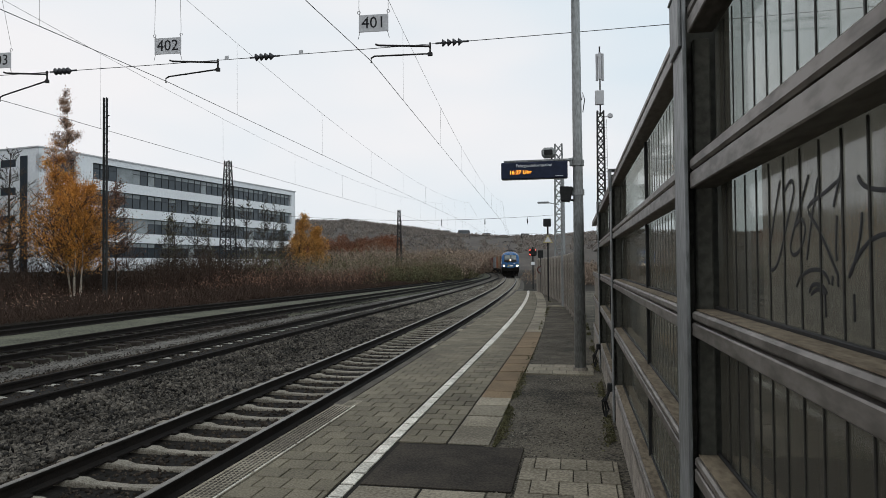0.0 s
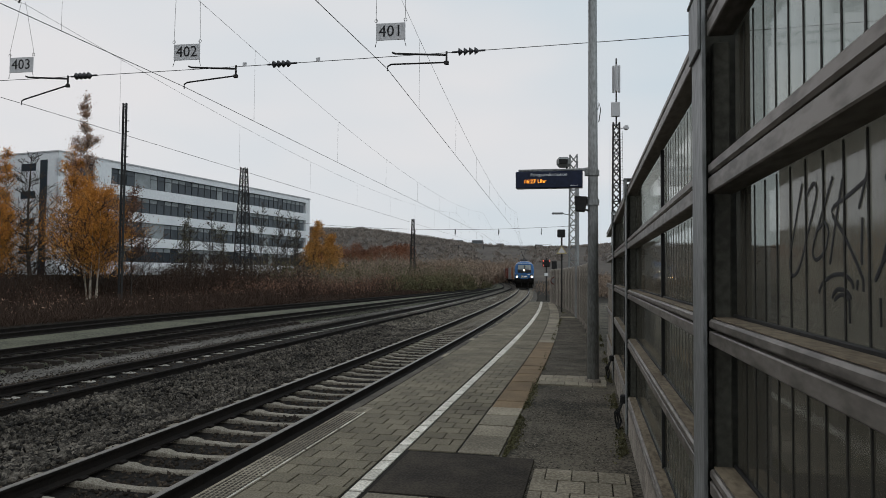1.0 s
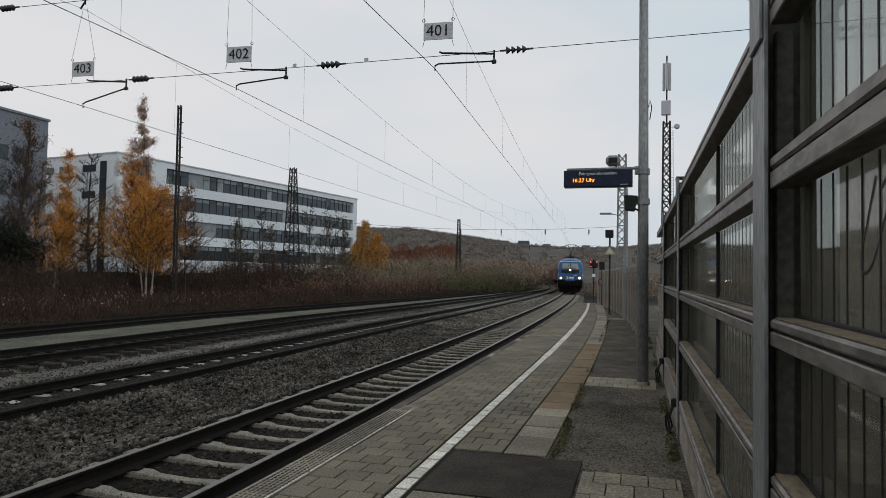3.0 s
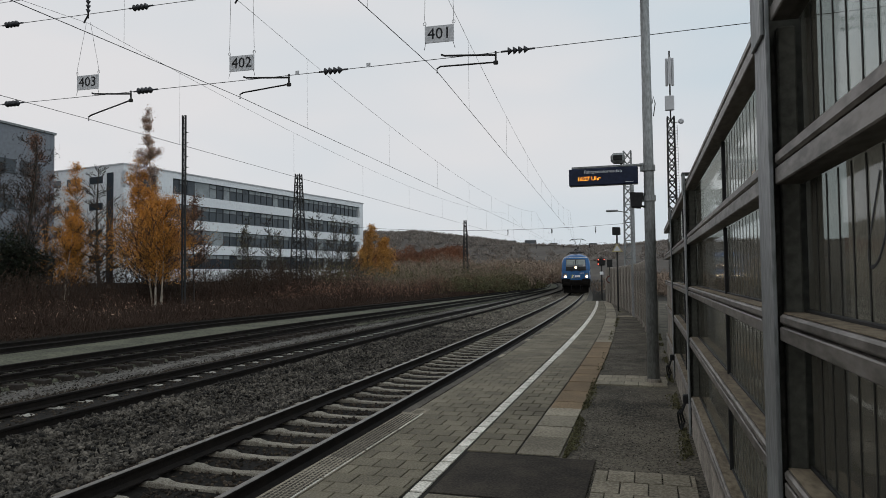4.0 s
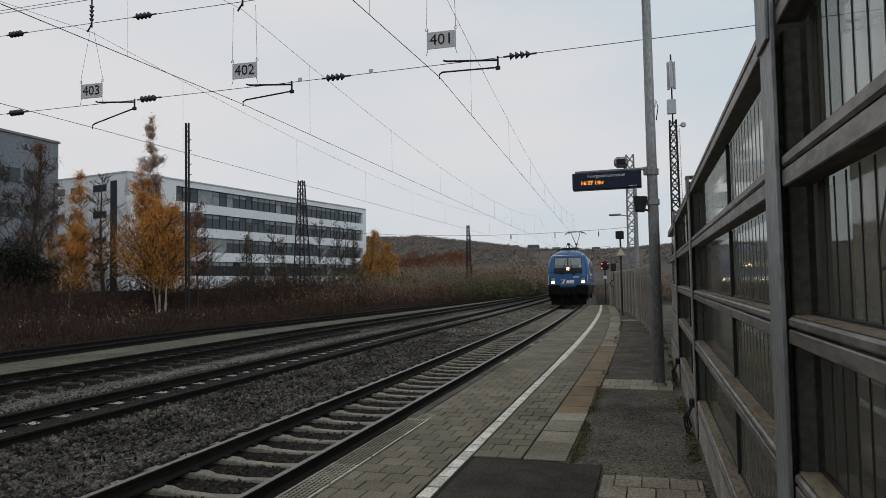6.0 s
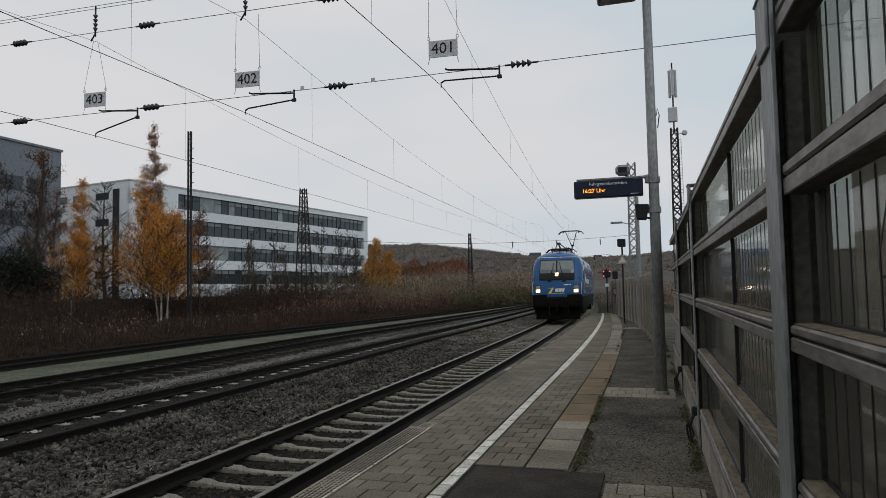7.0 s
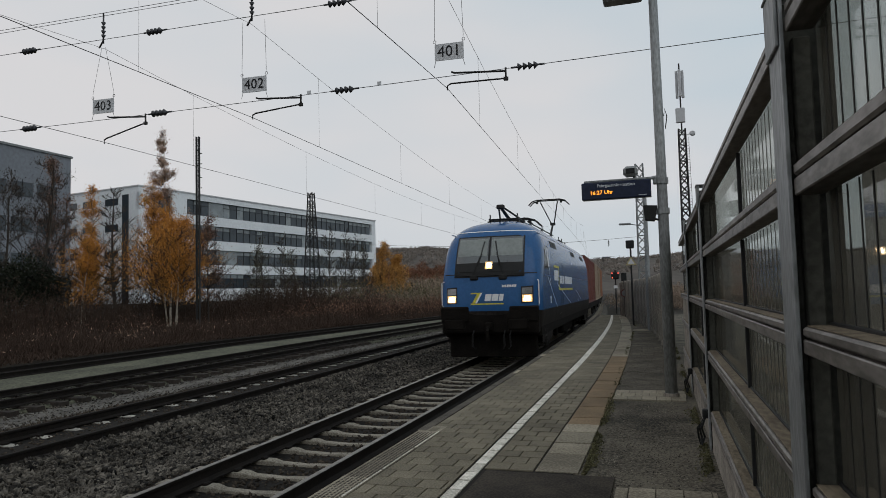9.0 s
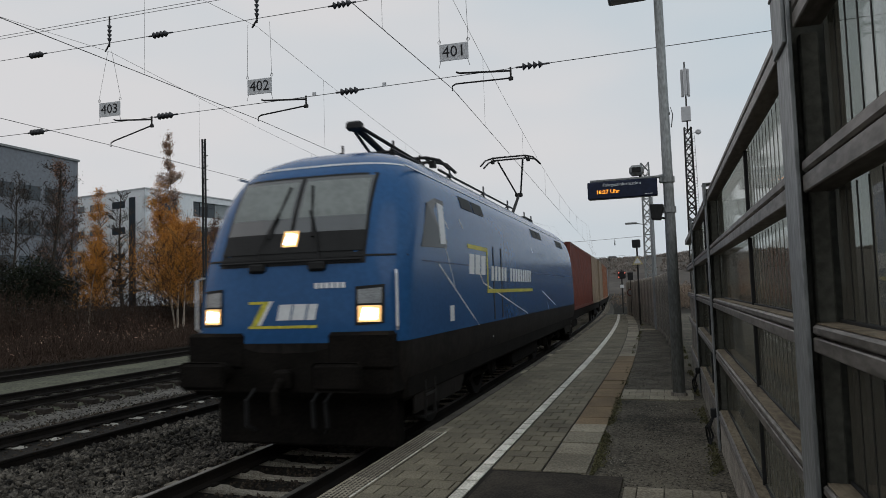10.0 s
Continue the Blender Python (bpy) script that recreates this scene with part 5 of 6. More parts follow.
def hills():
    """Long wooded ridge round the valley, with a ragged tree line."""
    az = np.radians(np.linspace(-75, 75, 220))
    rows = [(300, 0.0), (420, 0.25), (560, 0.55), (720, 0.85), (860, 1.0), (1000, 0.9), (1200, 0.4)]
    vs = []
    for a in az:
        deg = math.degrees(a)
        ridge = 38.5 + 20 * max(0.0, min(1.0, (-deg - 10) / 9)) + 5 * noise.noise((deg * 0.12, 0, 0))
        for k, (r, f) in enumerate(rows):
            rag = 3.0 * noise.noise((deg * 1.7, k, 3)) * f
            vs.append((math.sin(a) * r, math.cos(a) * r, -1 + ridge * f + rag))
    n = len(rows)
    fs = [(i * n + j, i * n + j + 1, i * n + n + j + 1, i * n + n + j) for i in range(len(az) - 1) for j in range(n - 1)]
    tagged(raw("hillside", vs, fs, M["hill"]), "hazy brown wooded hillside behind the town", "hill", kind="structure")
    rng = random.Random(3)
    blobs = []
    for i in range(3400):
        a = math.radians(rng.uniform(-40, 20))
        deg = math.degrees(a)
        ridge = 38.5 + 20 * max(0.0, min(1.0, (-deg - 10) / 9)) + 5 * noise.noise((deg * 0.12, 0, 0))
        wooded = deg < -9 or noise.noise((deg * 0.4, 5, 0)) > -0.05
        r = rng.uniform(835, 870) if i % 5 < 2 else rng.uniform(430, 850)
        if i % 5 > 1 and not wooded:
            continue
        f = float(np.interp(r, [q[0] for q in rows], [q[1] for q in rows]))
        s = rng.uniform(1.5, 4.2)
        blobs.append((math.sin(a) * r, math.cos(a) * r, -1 + ridge * f + 0.5, s * 1.3, s * 1.3, s))
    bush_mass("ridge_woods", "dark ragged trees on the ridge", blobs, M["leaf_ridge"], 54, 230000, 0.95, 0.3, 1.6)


def ridge_house(az, w, h, seed):
    """A small far house with a pitched roof, on the crest of the hill."""
    a = math.radians(az)
    ridge = 38.5 + 20 * max(0.0, min(1.0, (-az - 10) / 9)) + 5 * noise.noise((az * 0.12, 0, 0))
    ob = thing("house", "small far house with haze-grey walls and a dark pitched roof", "house", pose(math.sin(a) * 846, math.cos(a) * 846, ridge - 2.5, 0, 0, -az + seed * 9), group="houses on the ridge")
    bm = bmesh.new()
    box(bm, 0, 0, 0, w, w * 0.7, h)
    # Grey walls: the haze of distance is put into their colour.
    part("wall", bm, M["greywall"], ob)
    bm = bmesh.new()
    v = [bm.verts.new(p) for p in ((-w * 0.53, -w * 0.4, h), (w * 0.53, -w * 0.4, h), (w * 0.53, w * 0.4, h), (-w * 0.53, w * 0.4, h), (-w * 0.53, 0, h + w * 0.3), (w * 0.53, 0, h + w * 0.3))]
    for f in ((0, 1, 5, 4), (2, 3, 4, 5), (0, 4, 3), (1, 2, 5), (3, 2, 1, 0)):
        bm.faces.new([v[i] for i in f])
    part("roof", bm, M["frame"], ob)
    for k in (-0.28, 0.0, 0.28):
        bm = bmesh.new()
        box(bm, k * w, -w * 0.35 - 0.02, h * 0.45, w * 0.12, 0.05, h * 0.3)
        part("window", bm, M["windowglass"], ob)


hills()
for k, (az, w, h) in enumerate(((-10.8, 8, 3.5), (-9.3, 13, 4.5), (-7.4, 8, 3.5), (-4.2, 9, 4))):
    ridge_house(az, w, h, k)
# ---- train ----
FRONT_W = [(0.95, 1.40), (1.15, 1.47), (1.5, 1.49), (2.9, 1.49), (3.3, 1.46), (3.60, 1.38), (3.84, 1.24), (4.03, 1.02), (4.16, 0.74), (4.25, 0.44), (4.28, 0.26)]
FRONT_Y = [(0.95, 0.14), (1.2, 0.06), (1.5, 0.02), (2.2, 0.05), (2.6, 0.14), (3.15, 0.36), (3.52, 0.56), (3.74, 0.72), (3.92, 0.95), (4.08, 1.35), (4.20, 1.9), (4.28, 2.7)]
FRONT_D = [(0.95, 0.45), (2.0, 0.62), (2.7, 0.80), (3.5, 1.0), (4.28, 1.3)]
LOCO_L = 19.0


def curve_at(tab, z):
    return float(np.interp(z, [a for a, _ in tab], [b for _, b in tab]))


def nose_y(x, z):
    """Distance of the nose's skin from the front end, at offset x and height z."""
    w, d = curve_at(FRONT_W, z), curve_at(FRONT_D, z)
    u = min(abs(x) / w, 0.999)
    return curve_at(FRONT_Y, z) + d * (1 - (1 - u ** 3.2) ** (1 / 3.2))


def loco_contour(z, n=14):
    w, d, y0 = curve_at(FRONT_W, z), curve_at(FRONT_D, z), curve_at(FRONT_Y, z)
    half = []
    for k in range(n + 1):
        a = math.pi / 2 * k / n
        half.append((w * math.sin(a) ** (2 / 3.2), y0 + d * (1 - math.cos(a) ** (2 / 3.2))))
    h = LOCO_L / 2
    right = [(x, -h + y) for x, y in half] + [(x, h - y) for x, y in half[::-1]]
    return right + [(-x, y) for x, y in right[::-1][1:-1]]


def skin_patch(bm, corners, nx=10, nz=8, lift=0.006):
    """A patch on the nose between (x, z) corners bl, br, tr, tl."""
    bl, br, tr, tl = corners
    grid = []
    for j in range(nz + 1):
        row = []
        for i in range(nx + 1):
            u, v = i / nx, j / nz
            x = (bl[0] * (1 - u) + br[0] * u) * (1 - v) + (tl[0] * (1 - u) + tr[0] * u) * v
            z = (bl[1] * (1 - u) + br[1] * u) * (1 - v) + (tl[1] * (1 - u) + tr[1] * u) * v
            row.append(bm.verts.new((x, -LOCO_L / 2 + nose_y(x, z) - lift, z + lift * 0.3)))
        grid.append(row)
    for j in range(nz):
        for i in range(nx):
            bm.faces.new((grid[j][i], grid[j][i + 1], grid[j + 1][i + 1], grid[j + 1][i]))


def patch_part(name, corners, mat, parent, label="", lift=0.006, nx=10, nz=8):
    bm = bmesh.new()
    skin_patch(bm, corners, nx, nz, lift)
    return part(name, bm, mat, parent, label, smooth=True)


def side_part(name, quad, mat, parent, label="", lift=0.006):
    """A flat patch on both flanks; quad holds (y from the nose, z)."""
    for s in (1, -1):
        bm = bmesh.new()
        vs = [bm.verts.new((s * (curve_at(FRONT_W, z) + lift), -LOCO_L / 2 + y, z)) for y, z in quad]
        bm.faces.new(vs if s > 0 else vs[::-1])
        ext = bmesh.ops.extrude_face_region(bm, geom=bm.faces[:])
        bmesh.ops.translate(bm, vec=(-s * 0.02, 0, 0), verts=[e for e in ext["geom"] if isinstance(e, bmesh.types.BMVert)])
        bmesh.ops.recalc_face_normals(bm, faces=bm.faces)
        part(name, bm, mat, parent, label)


def line_quad(y0, z0, y1, z1, w=0.024):
    d = math.hypot(y1 - y0, z1 - z0)
    a, b = -(z1 - z0) / d * w / 2, (y1 - y0) / d * w / 2
    return [(y0 + a, z0 + b), (y1 + a, z1 + b), (y1 - a, z1 - b), (y0 - a, z0 - b)]


def wheel_mesh(parent, x, y, r=0.575):
    w = new("wheel")
    w.parent = parent
    w.matrix_basis = pose(x, y, r)
    bm = bmesh.new()
    bmesh.ops.create_cone(bm, cap_ends=True, segments=28, radius1=r, radius2=r, depth=0.13, matrix=pose(0, 0, 0, 0, 90, 0))
    part("tyre", bm, M["dark"], w)
    bm = bmesh.new()
    bmesh.ops.create_cone(bm, cap_ends=True, segments=24, radius1=r * 0.78, radius2=r * 0.3, depth=0.06, matrix=pose(math.copysign(0.09, x), 0, 0, 0, math.copysign(90, x), 0))
    part("rim", bm, M["under"], w)
    for k in range(4):
        bm = bmesh.new()
        a = math.pi / 2 * k
        box(bm, math.copysign(0.10, x), r * 0.55 * math.cos(a), r * 0.55 * math.sin(a) - 0.03, 0.03, 0.06, 0.06)
        part("rim_bolt", bm, M["dark"], w)
    return w


WHEELS = []


def lit_lamp(name, x, z, w, h, parent, label):
    """A square lamp on the nose: glowing reflector and a brighter lens inside."""
    bowl = patch_part(name, [(x - w, z - h), (x + w, z - h), (x + w, z + h), (x - w, z + h)], M["lampglow"], parent, label, 0.018, 4, 4)
    w, h = w * 0.74, h * 0.72
    patch_part("lens", [(x - w, z - h), (x + w * 0.9, z - h), (x + w, z + h * 0.8), (x - w * 0.7, z + h)], M["lamp"], bowl, "", 0.024, 4, 4)


def locomotive():
    lo = thing("locomotive", "blue electric locomotive with lit headlights hauling a container train", "locomotive")
    bm = bmesh.new()
    zs = [0.95, 1.05, 1.25, 1.5, 1.8, 2.1, 2.35, 2.6, 2.85, 3.05, 3.22, 3.36, 3.48, 3.58, 3.68, 3.77, 3.86, 3.94, 4.01, 4.07, 4.12, 4.17, 4.215, 4.25, 4.27, 4.28]
    rings = [[bm.verts.new((x, y, z)) for x, y in loco_contour(z)] for z in zs]
    n = len(rings[0])
    for q, w in zip(rings, rings[1:]):
        for k in range(n):
            bm.faces.new((q[k], q[(k + 1) % n], w[(k + 1) % n], w[k]))
    bm.faces.new(rings[-1])
    bm.faces.new(rings[0][::-1])
    bmesh.ops.recalc_face_normals(bm, faces=bm.faces)
    body = part("body", bm, M["blue"], lo, "glossy blue bodyshell", smooth=True)
    # nose
    patch_part("black_surround", [(-1.03, 2.44), (1.03, 2.44), (1.0, 3.66), (-1.0, 3.66)], M["black"], body, lift=0.004, nz=14)
    for a, b in ((-0.99, -0.03), (0.03, 0.99)):
        glass_half = patch_part("windscreen", [(a, 2.60), (b, 2.60), (b * 0.975, 3.62), (a * 0.975, 3.62)], M["screen"], body, "windscreen half", lift=0.012, nz=14)
        # Pale upper and black lower patches lie over the glass as flat colour.
        patch_part("upper_glass_patch", [(a + 0.03, 3.06), (b - 0.03, 3.06), (b * 0.97 - 0.03, 3.57), (a * 0.97 + 0.03, 3.57)], M["paleglass"], glass_half, "pale patch over the upper glass", lift=0.0135, nz=10)
        patch_part("lower_glass_patch", [(a, 2.60), (b, 2.60), (b, 2.86), (a, 2.86)], M["black"], glass_half, "black patch over the foot of the glass", lift=0.0135)
    for s in (-1, 1):
        bm = bmesh.new()
        box(bm, s * 1.0, -LOCO_L / 2 + nose_y(1.0, 1.4) + 0.02, 1.16, 0.84, 0.22, 0.45, bevel=0.04)
        part("buffer_housing", bm, M["under"], body)
    bm = bmesh.new()
    rings = [[bm.verts.new((x * 1.006, y * 1.001, z)) for x, y in loco_contour(z)] for z in (0.945, 1.05, 1.25, 1.48)]
    for q, w in zip(rings, rings[1:]):
        for k in range(len(q)):
            bm.faces.new((q[k], q[(k + 1) % len(q)], w[(k + 1) % len(q)], w[k]))
    part("skirt", bm, M["grime"], body, "grimy lower skirt round the body", smooth=True)
    side_part("roof_line", [(1.0, 3.755), (18.0, 3.755), (18.0, 3.78), (1.0, 3.78)], M["whitepaint"], body, lift=0.010)
    patch_part("roof_arc", [(-1.22, 3.80), (1.22, 3.80), (1.22, 3.825), (-1.22, 3.825)], M["whitepaint"], body, lift=0.008, nx=30, nz=1)
    patch_part("trim_line", [(-1.46, 2.52), (1.46, 2.52), (1.46, 2.545), (-1.46, 2.545)], M["black"], body, lift=0.010, nx=24, nz=1)
    bm = bmesh.new()
    tube(bm, [(x, -LOCO_L / 2 + nose_y(x, 2.49) - 0.05, 2.49) for x in np.linspace(-1.0, 1.0, 13)], 0.018, 6)
    part("grab_bar", bm, M["black"], body)
    lit_lamp("top_light", 0, 2.78, 0.105, 0.105, body, "lit upper headlight")
    for s in (-1, 1):
        a, b = (0.93, 1.27) if s > 0 else (-1.27, -0.93)
        patch_part("lamp_housing", [(a, 1.68), (b, 1.70), (b, 2.17), (a, 2.15)], M["black"], body, lift=0.010, nx=5, nz=5)
        patch_part("lamp_cover", [(a + 0.03, 1.94), (b - 0.03, 1.94), (b - 0.03, 2.13), (a + 0.03, 2.11)], M["lampoff"], body, lift=0.016, nx=4, nz=3)
        lit_lamp("headlight", (a + b) / 2, 1.815, 0.135, 0.10, body, "lit warm headlight")
        bm = bmesh.new()
        y0 = -LOCO_L / 2 + nose_y(1.36, 2.0)
        tube(bm, [(s * 1.40, y0 - 0.0, 1.62), (s * 1.42, y0 - 0.05, 1.66), (s * 1.42, y0 - 0.05, 2.30), (s * 1.38, y0 + 0.04, 2.34)], 0.016, 6)
        part("handrail", bm, M["whitepaint"], body)
        # wiper: arm, blade
        bm = bmesh.new()
        x = s * 0.30
        pts = [(x + s * 0.16, 2.46), (x + s * 0.06, 2.8), (x - s * 0.08, 3.15)]
        tube(bm, [(px_, -LOCO_L / 2 + nose_y(px_, pz) - 0.05, pz) for px_, pz in pts], 0.013, 5)
        wip = part("wiper", bm, M["black"], body)
        bm = bmesh.new()
        pts = [(x + s * 0.01, 2.80), (x - s * 0.14, 3.50)]
        tube(bm, [(px_, -LOCO_L / 2 + nose_y(px_, pz) - 0.035, pz) for px_, pz in pts], 0.018, 5)
        part("wiper_blade", bm, M["black"], wip)
        bm = bmesh.new()
        box(bm, s * 0.42, -LOCO_L / 2 + 0.12, 2.36, 0.24, 0.16, 0.13, bevel=0.03)
        part("wiper_base", bm, M["black"], body)
    # plain bars and shapes instead of lettering on the nose
    patch_part("emblem_bar", [(-0.52, 1.66), (0.44, 1.66), (0.44, 1.695), (-0.52, 1.695)], M["yellow"], body, lift=0.008, nx=8, nz=1)
    patch_part("emblem_stroke", [(-0.48, 1.70), (-0.39, 1.70), (-0.22, 2.0), (-0.31, 2.0)], M["yellow"], body, lift=0.008, nx=2, nz=3)
    patch_part("emblem_stroke", [(-0.39, 1.70), (-0.34, 1.70), (-0.17, 2.0), (-0.22, 2.0)], M["whitepaint"], body, lift=0.008, nx=2, nz=3)
    patch_part("emblem_stroke", [(-0.52, 1.965), (-0.31, 1.965), (-0.29, 2.0), (-0.51, 2.0)], M["yellow"], body, lift=0.009, nx=2, nz=1)
    for a, w in ((-0.12, 0.18), (0.085, 0.18), (0.29, 0.12)):
        patch_part("emblem_bar", [(a, 1.76), (a + w, 1.76), (a + w + 0.04, 1.955), (a + 0.04, 1.955)], M["whitepaint"], body, lift=0.008, nx=3, nz=2)
    for k in range(6):
        a = 0.40 + k * 0.07
        patch_part("number_bar", [(a, 2.14), (a + 0.052, 2.14), (a + 0.052, 2.21), (a, 2.21)], M["whitepaint"], body, lift=0.008, nx=1, nz=1)
    # flanks
    side_part("cab_window", [(0.95, 2.66), (2.15, 2.70), (2.15, 3.40), (1.75, 3.40), (1.30, 3.28)], M["sideglass"], body, lift=0.010)
    side_part("window_frame", [(1.80, 2.74), (2.05, 2.75), (2.05, 3.32), (1.80, 3.34)], M["whitepaint"], body, lift=0.014)
    side_part("sill_line", [(1.0, 2.47), (18.0, 2.47), (18.0, 2.485), (1.0, 2.49)], M["navy"], body, lift=0.004)
    side_part("cab_door", [(5.10, 1.52), (5.18, 1.52), (5.18, 2.89), (5.10, 2.89)], M["black"], body)
    side_part("cab_door", [(5.80, 1.52), (5.88, 1.52), (5.88, 2.89), (5.80, 2.89)], M["black"], body)
    for a in (3.2, 4.0, 10.0, 10.8, 14.6, 15.4):
        side_part("grille", [(a, 3.42), (a + 0.72, 3.42), (a + 0.72, 3.62), (a, 3.62)], M["black"], body, lift=0.012)
    side_part("maintenance_plate", [(2.2, 1.62), (2.4, 1.62), (2.4, 1.85), (2.2, 1.85)], M["whitepaint"], body)
    for q in ((1.7, 2.45, 4.2, 1.35), (2.1, 3.1, 5.0, 1.2), (2.9, 3.2, 4.3, 2.2), (1.9, 2.9, 3.2, 1.25), (9.5, 3.1, 12.2, 1.4), (4.3, 2.2, 8.6, 1.5), (11.0, 2.0, 15.0, 1.3)):
        side_part("white_streak", line_quad(*q), M["whitepaint"], body, lift=0.007)
    side_part("yellow_rule", line_quad(4.6, 2.05, 9.4, 2.05, 0.07), M["yellow"], body, lift=0.008)
    side_part("yellow_rule", line_quad(4.65, 2.03, 4.65, 2.82, 0.07), M["yellow"], body, lift=0.008)
    side_part("yellow_rule", line_quad(3.3, 2.80, 4.65, 2.80, 0.07), M["yellow"], body, lift=0.008)
    for k in range(3):
        y0 = 3.35 + k * 0.40
        side_part("name_bar", [(y0, 2.34), (y0 + 0.31, 2.34), (y0 + 0.36, 2.68), (y0 + 0.05, 2.68)], M["whitepaint"], body, lift=0.009)
    for k in range(15):
        y0 = 4.95 + k * 0.29
        if k != 5:
            side_part("name_bar", [(y0, 2.24), (y0 + 0.17, 2.24), (y0 + 0.21, 2.52), (y0 + 0.04, 2.52)], M["whitepaint"], body, lift=0.009)
    for y0, y1 in ((0.75, 3.3), (15.7, 18.25)):
        side_part("cab_skirt", [(y0, 0.52), (y1 - (0.35 if y0 < 9 else 0.0), 0.52), (y1, 1.0), (y0, 1.0)] if y0 < 9 else [(y0 + 0.35, 0.52), (y1, 0.52), (y1, 1.0), (y0, 1.0)], M["grime"], body, "grimy skirt panel below the cab")
    # underframe and buffer beam
    h = LOCO_L / 2
    bm = bmesh.new()
    box(bm, 0, 0, 0.72, 2.86, LOCO_L - 0.9, 0.42, bevel=0.05)
    under = part("underframe", bm, M["under"], lo, "grimy brown underframe")
    for e in (-1, 1):
        bm = bmesh.new()
        box(bm, 0, e * (h - 0.28), 0.82, 2.80, 0.50, 0.66, bevel=0.06)
        beam = part("buffer_beam", bm, M["under"], lo)
        for s in (-1, 1):
            buf = thing_part("buffer", lo)
            bm = bmesh.new()
            bmesh.ops.create_cone(bm, cap_ends=True, segments=16, radius1=0.13, radius2=0.13, depth=0.55, matrix=pose(s * 0.875, e * (h + 0.10), 1.12, 90, 0, 0))
            part("sleeve", bm, M["under"], buf)
            bm = bmesh.new()
            box(bm, s * 0.90, e * (h + 0.40), 0.95, 0.62, 0.07, 0.34, bevel=0.05)
            part("plate", bm, M["under"], buf)
        bm = bmesh.new()
        box(bm, 0, e * (h - 0.02), 0.92, 0.22, 0.24, 0.24, bevel=0.03)
        tube(bm, [(0, e * (h + 0.1), 1.04), (0, e * (h + 0.26), 0.92), (0, e * (h + 0.22), 0.66)], 0.05, 8)
        part("coupling", bm, M["under"], lo)
        for x in (-0.45, 0.45, 0.62):
            bm = bmesh.new()
            tube(bm, [(x, e * (h - 0.05), 0.92), (x, e * (h + 0.15), 0.80), (x * 1.02, e * (h + 0.13), 0.50), (x * 0.9, e * (h + 0.02), 0.42)], 0.026, 6)
            part("air_hose", bm, M["black"], lo)
        bm = bmesh.new()
        box(bm, 0, e * (h - 0.60), 0.14, 2.56, 0.30, 0.72, bevel=0.03)
        box(bm, -0.9, e * (h - 0.55), 0.6, 0.10, 0.10, 0.3)
        box(bm, 0.9, e * (h - 0.55), 0.6, 0.10, 0.10, 0.3)
        part("rail_guard", bm, M["under"], lo)
        for s in (-1, 1):
            bm = bmesh.new()
            for z in (0.40, 0.68):
                box(bm, s * 1.30, e * (h - 1.35), z, 0.26, 0.42, 0.03)
            box(bm, s * 1.42, e * (h - 1.15), 0.40, 0.03, 0.03, 0.5)
            box(bm, s * 1.42, e * (h - 1.55), 0.40, 0.03, 0.03, 0.5)
            part("cab_step", bm, M["dark"], lo)
    for yb in (-4.95, 4.95):
        bm = bmesh.new()
        for s in (-1, 1):
            box(bm, s * 1.06, yb, 0.45, 0.14, 4.2, 0.28, bevel=0.04)
            for d in (-1.5, 1.5):
                box(bm, s * 1.14, yb + d, 0.38, 0.16, 0.42, 0.44, bevel=0.05)
                tube(bm, [(s * 1.17, yb + d * 0.62, 0.55), (s * 1.17, yb + d * 0.62, 0.95)], 0.11, 8)
            tube(bm, [(s * 1.22, yb - 0.5, 0.5), (s * 1.24, yb + 0.6, 0.9)], 0.04, 6)
        # Added solid block, there to stop light passing between the wheels.
        box(bm, 0, yb, 0.16, 1.34, 4.6, 0.62, bevel=0.04)
        part("bogie_frame", bm, M["under"], lo)
        for d in (-1.5, 1.5):
            for s in (-0.80, 0.80):
                WHEELS.append(wheel_mesh(lo, s, yb + d))
    bm = bmesh.new()
    box(bm, 0, 0, 0.35, 2.5, 3.6, 0.5, bevel=0.06)
    part("transformer_tank", bm, M["under"], lo)
    # roof gear
    bm = bmesh.new()
    box(bm, 0, 0, 4.25, 1.2, 11.6, 0.06, bevel=0.02)
    part("roof_deck", bm, M["roofgrey"], lo)
    pantograph(lo, -6.1, False, 1)
    pantograph(lo, 5.6, True, -1)
    for k in range(5):
        bm = bmesh.new()
        insulator(bm, (0.35 * (-1) ** k, -3.2 + 1.5 * k, 4.30), (0, 0, 1), 3, 0.09)
        part("roof_insulator", bm, M["insulator"], lo)
    bm = bmesh.new()
    tube(bm, [(0.35, -4.0, 4.52), (0.35, 3.5, 4.56)], 0.025, 6)
    part("roof_busbar", bm, M["dark"], lo)
    return lo


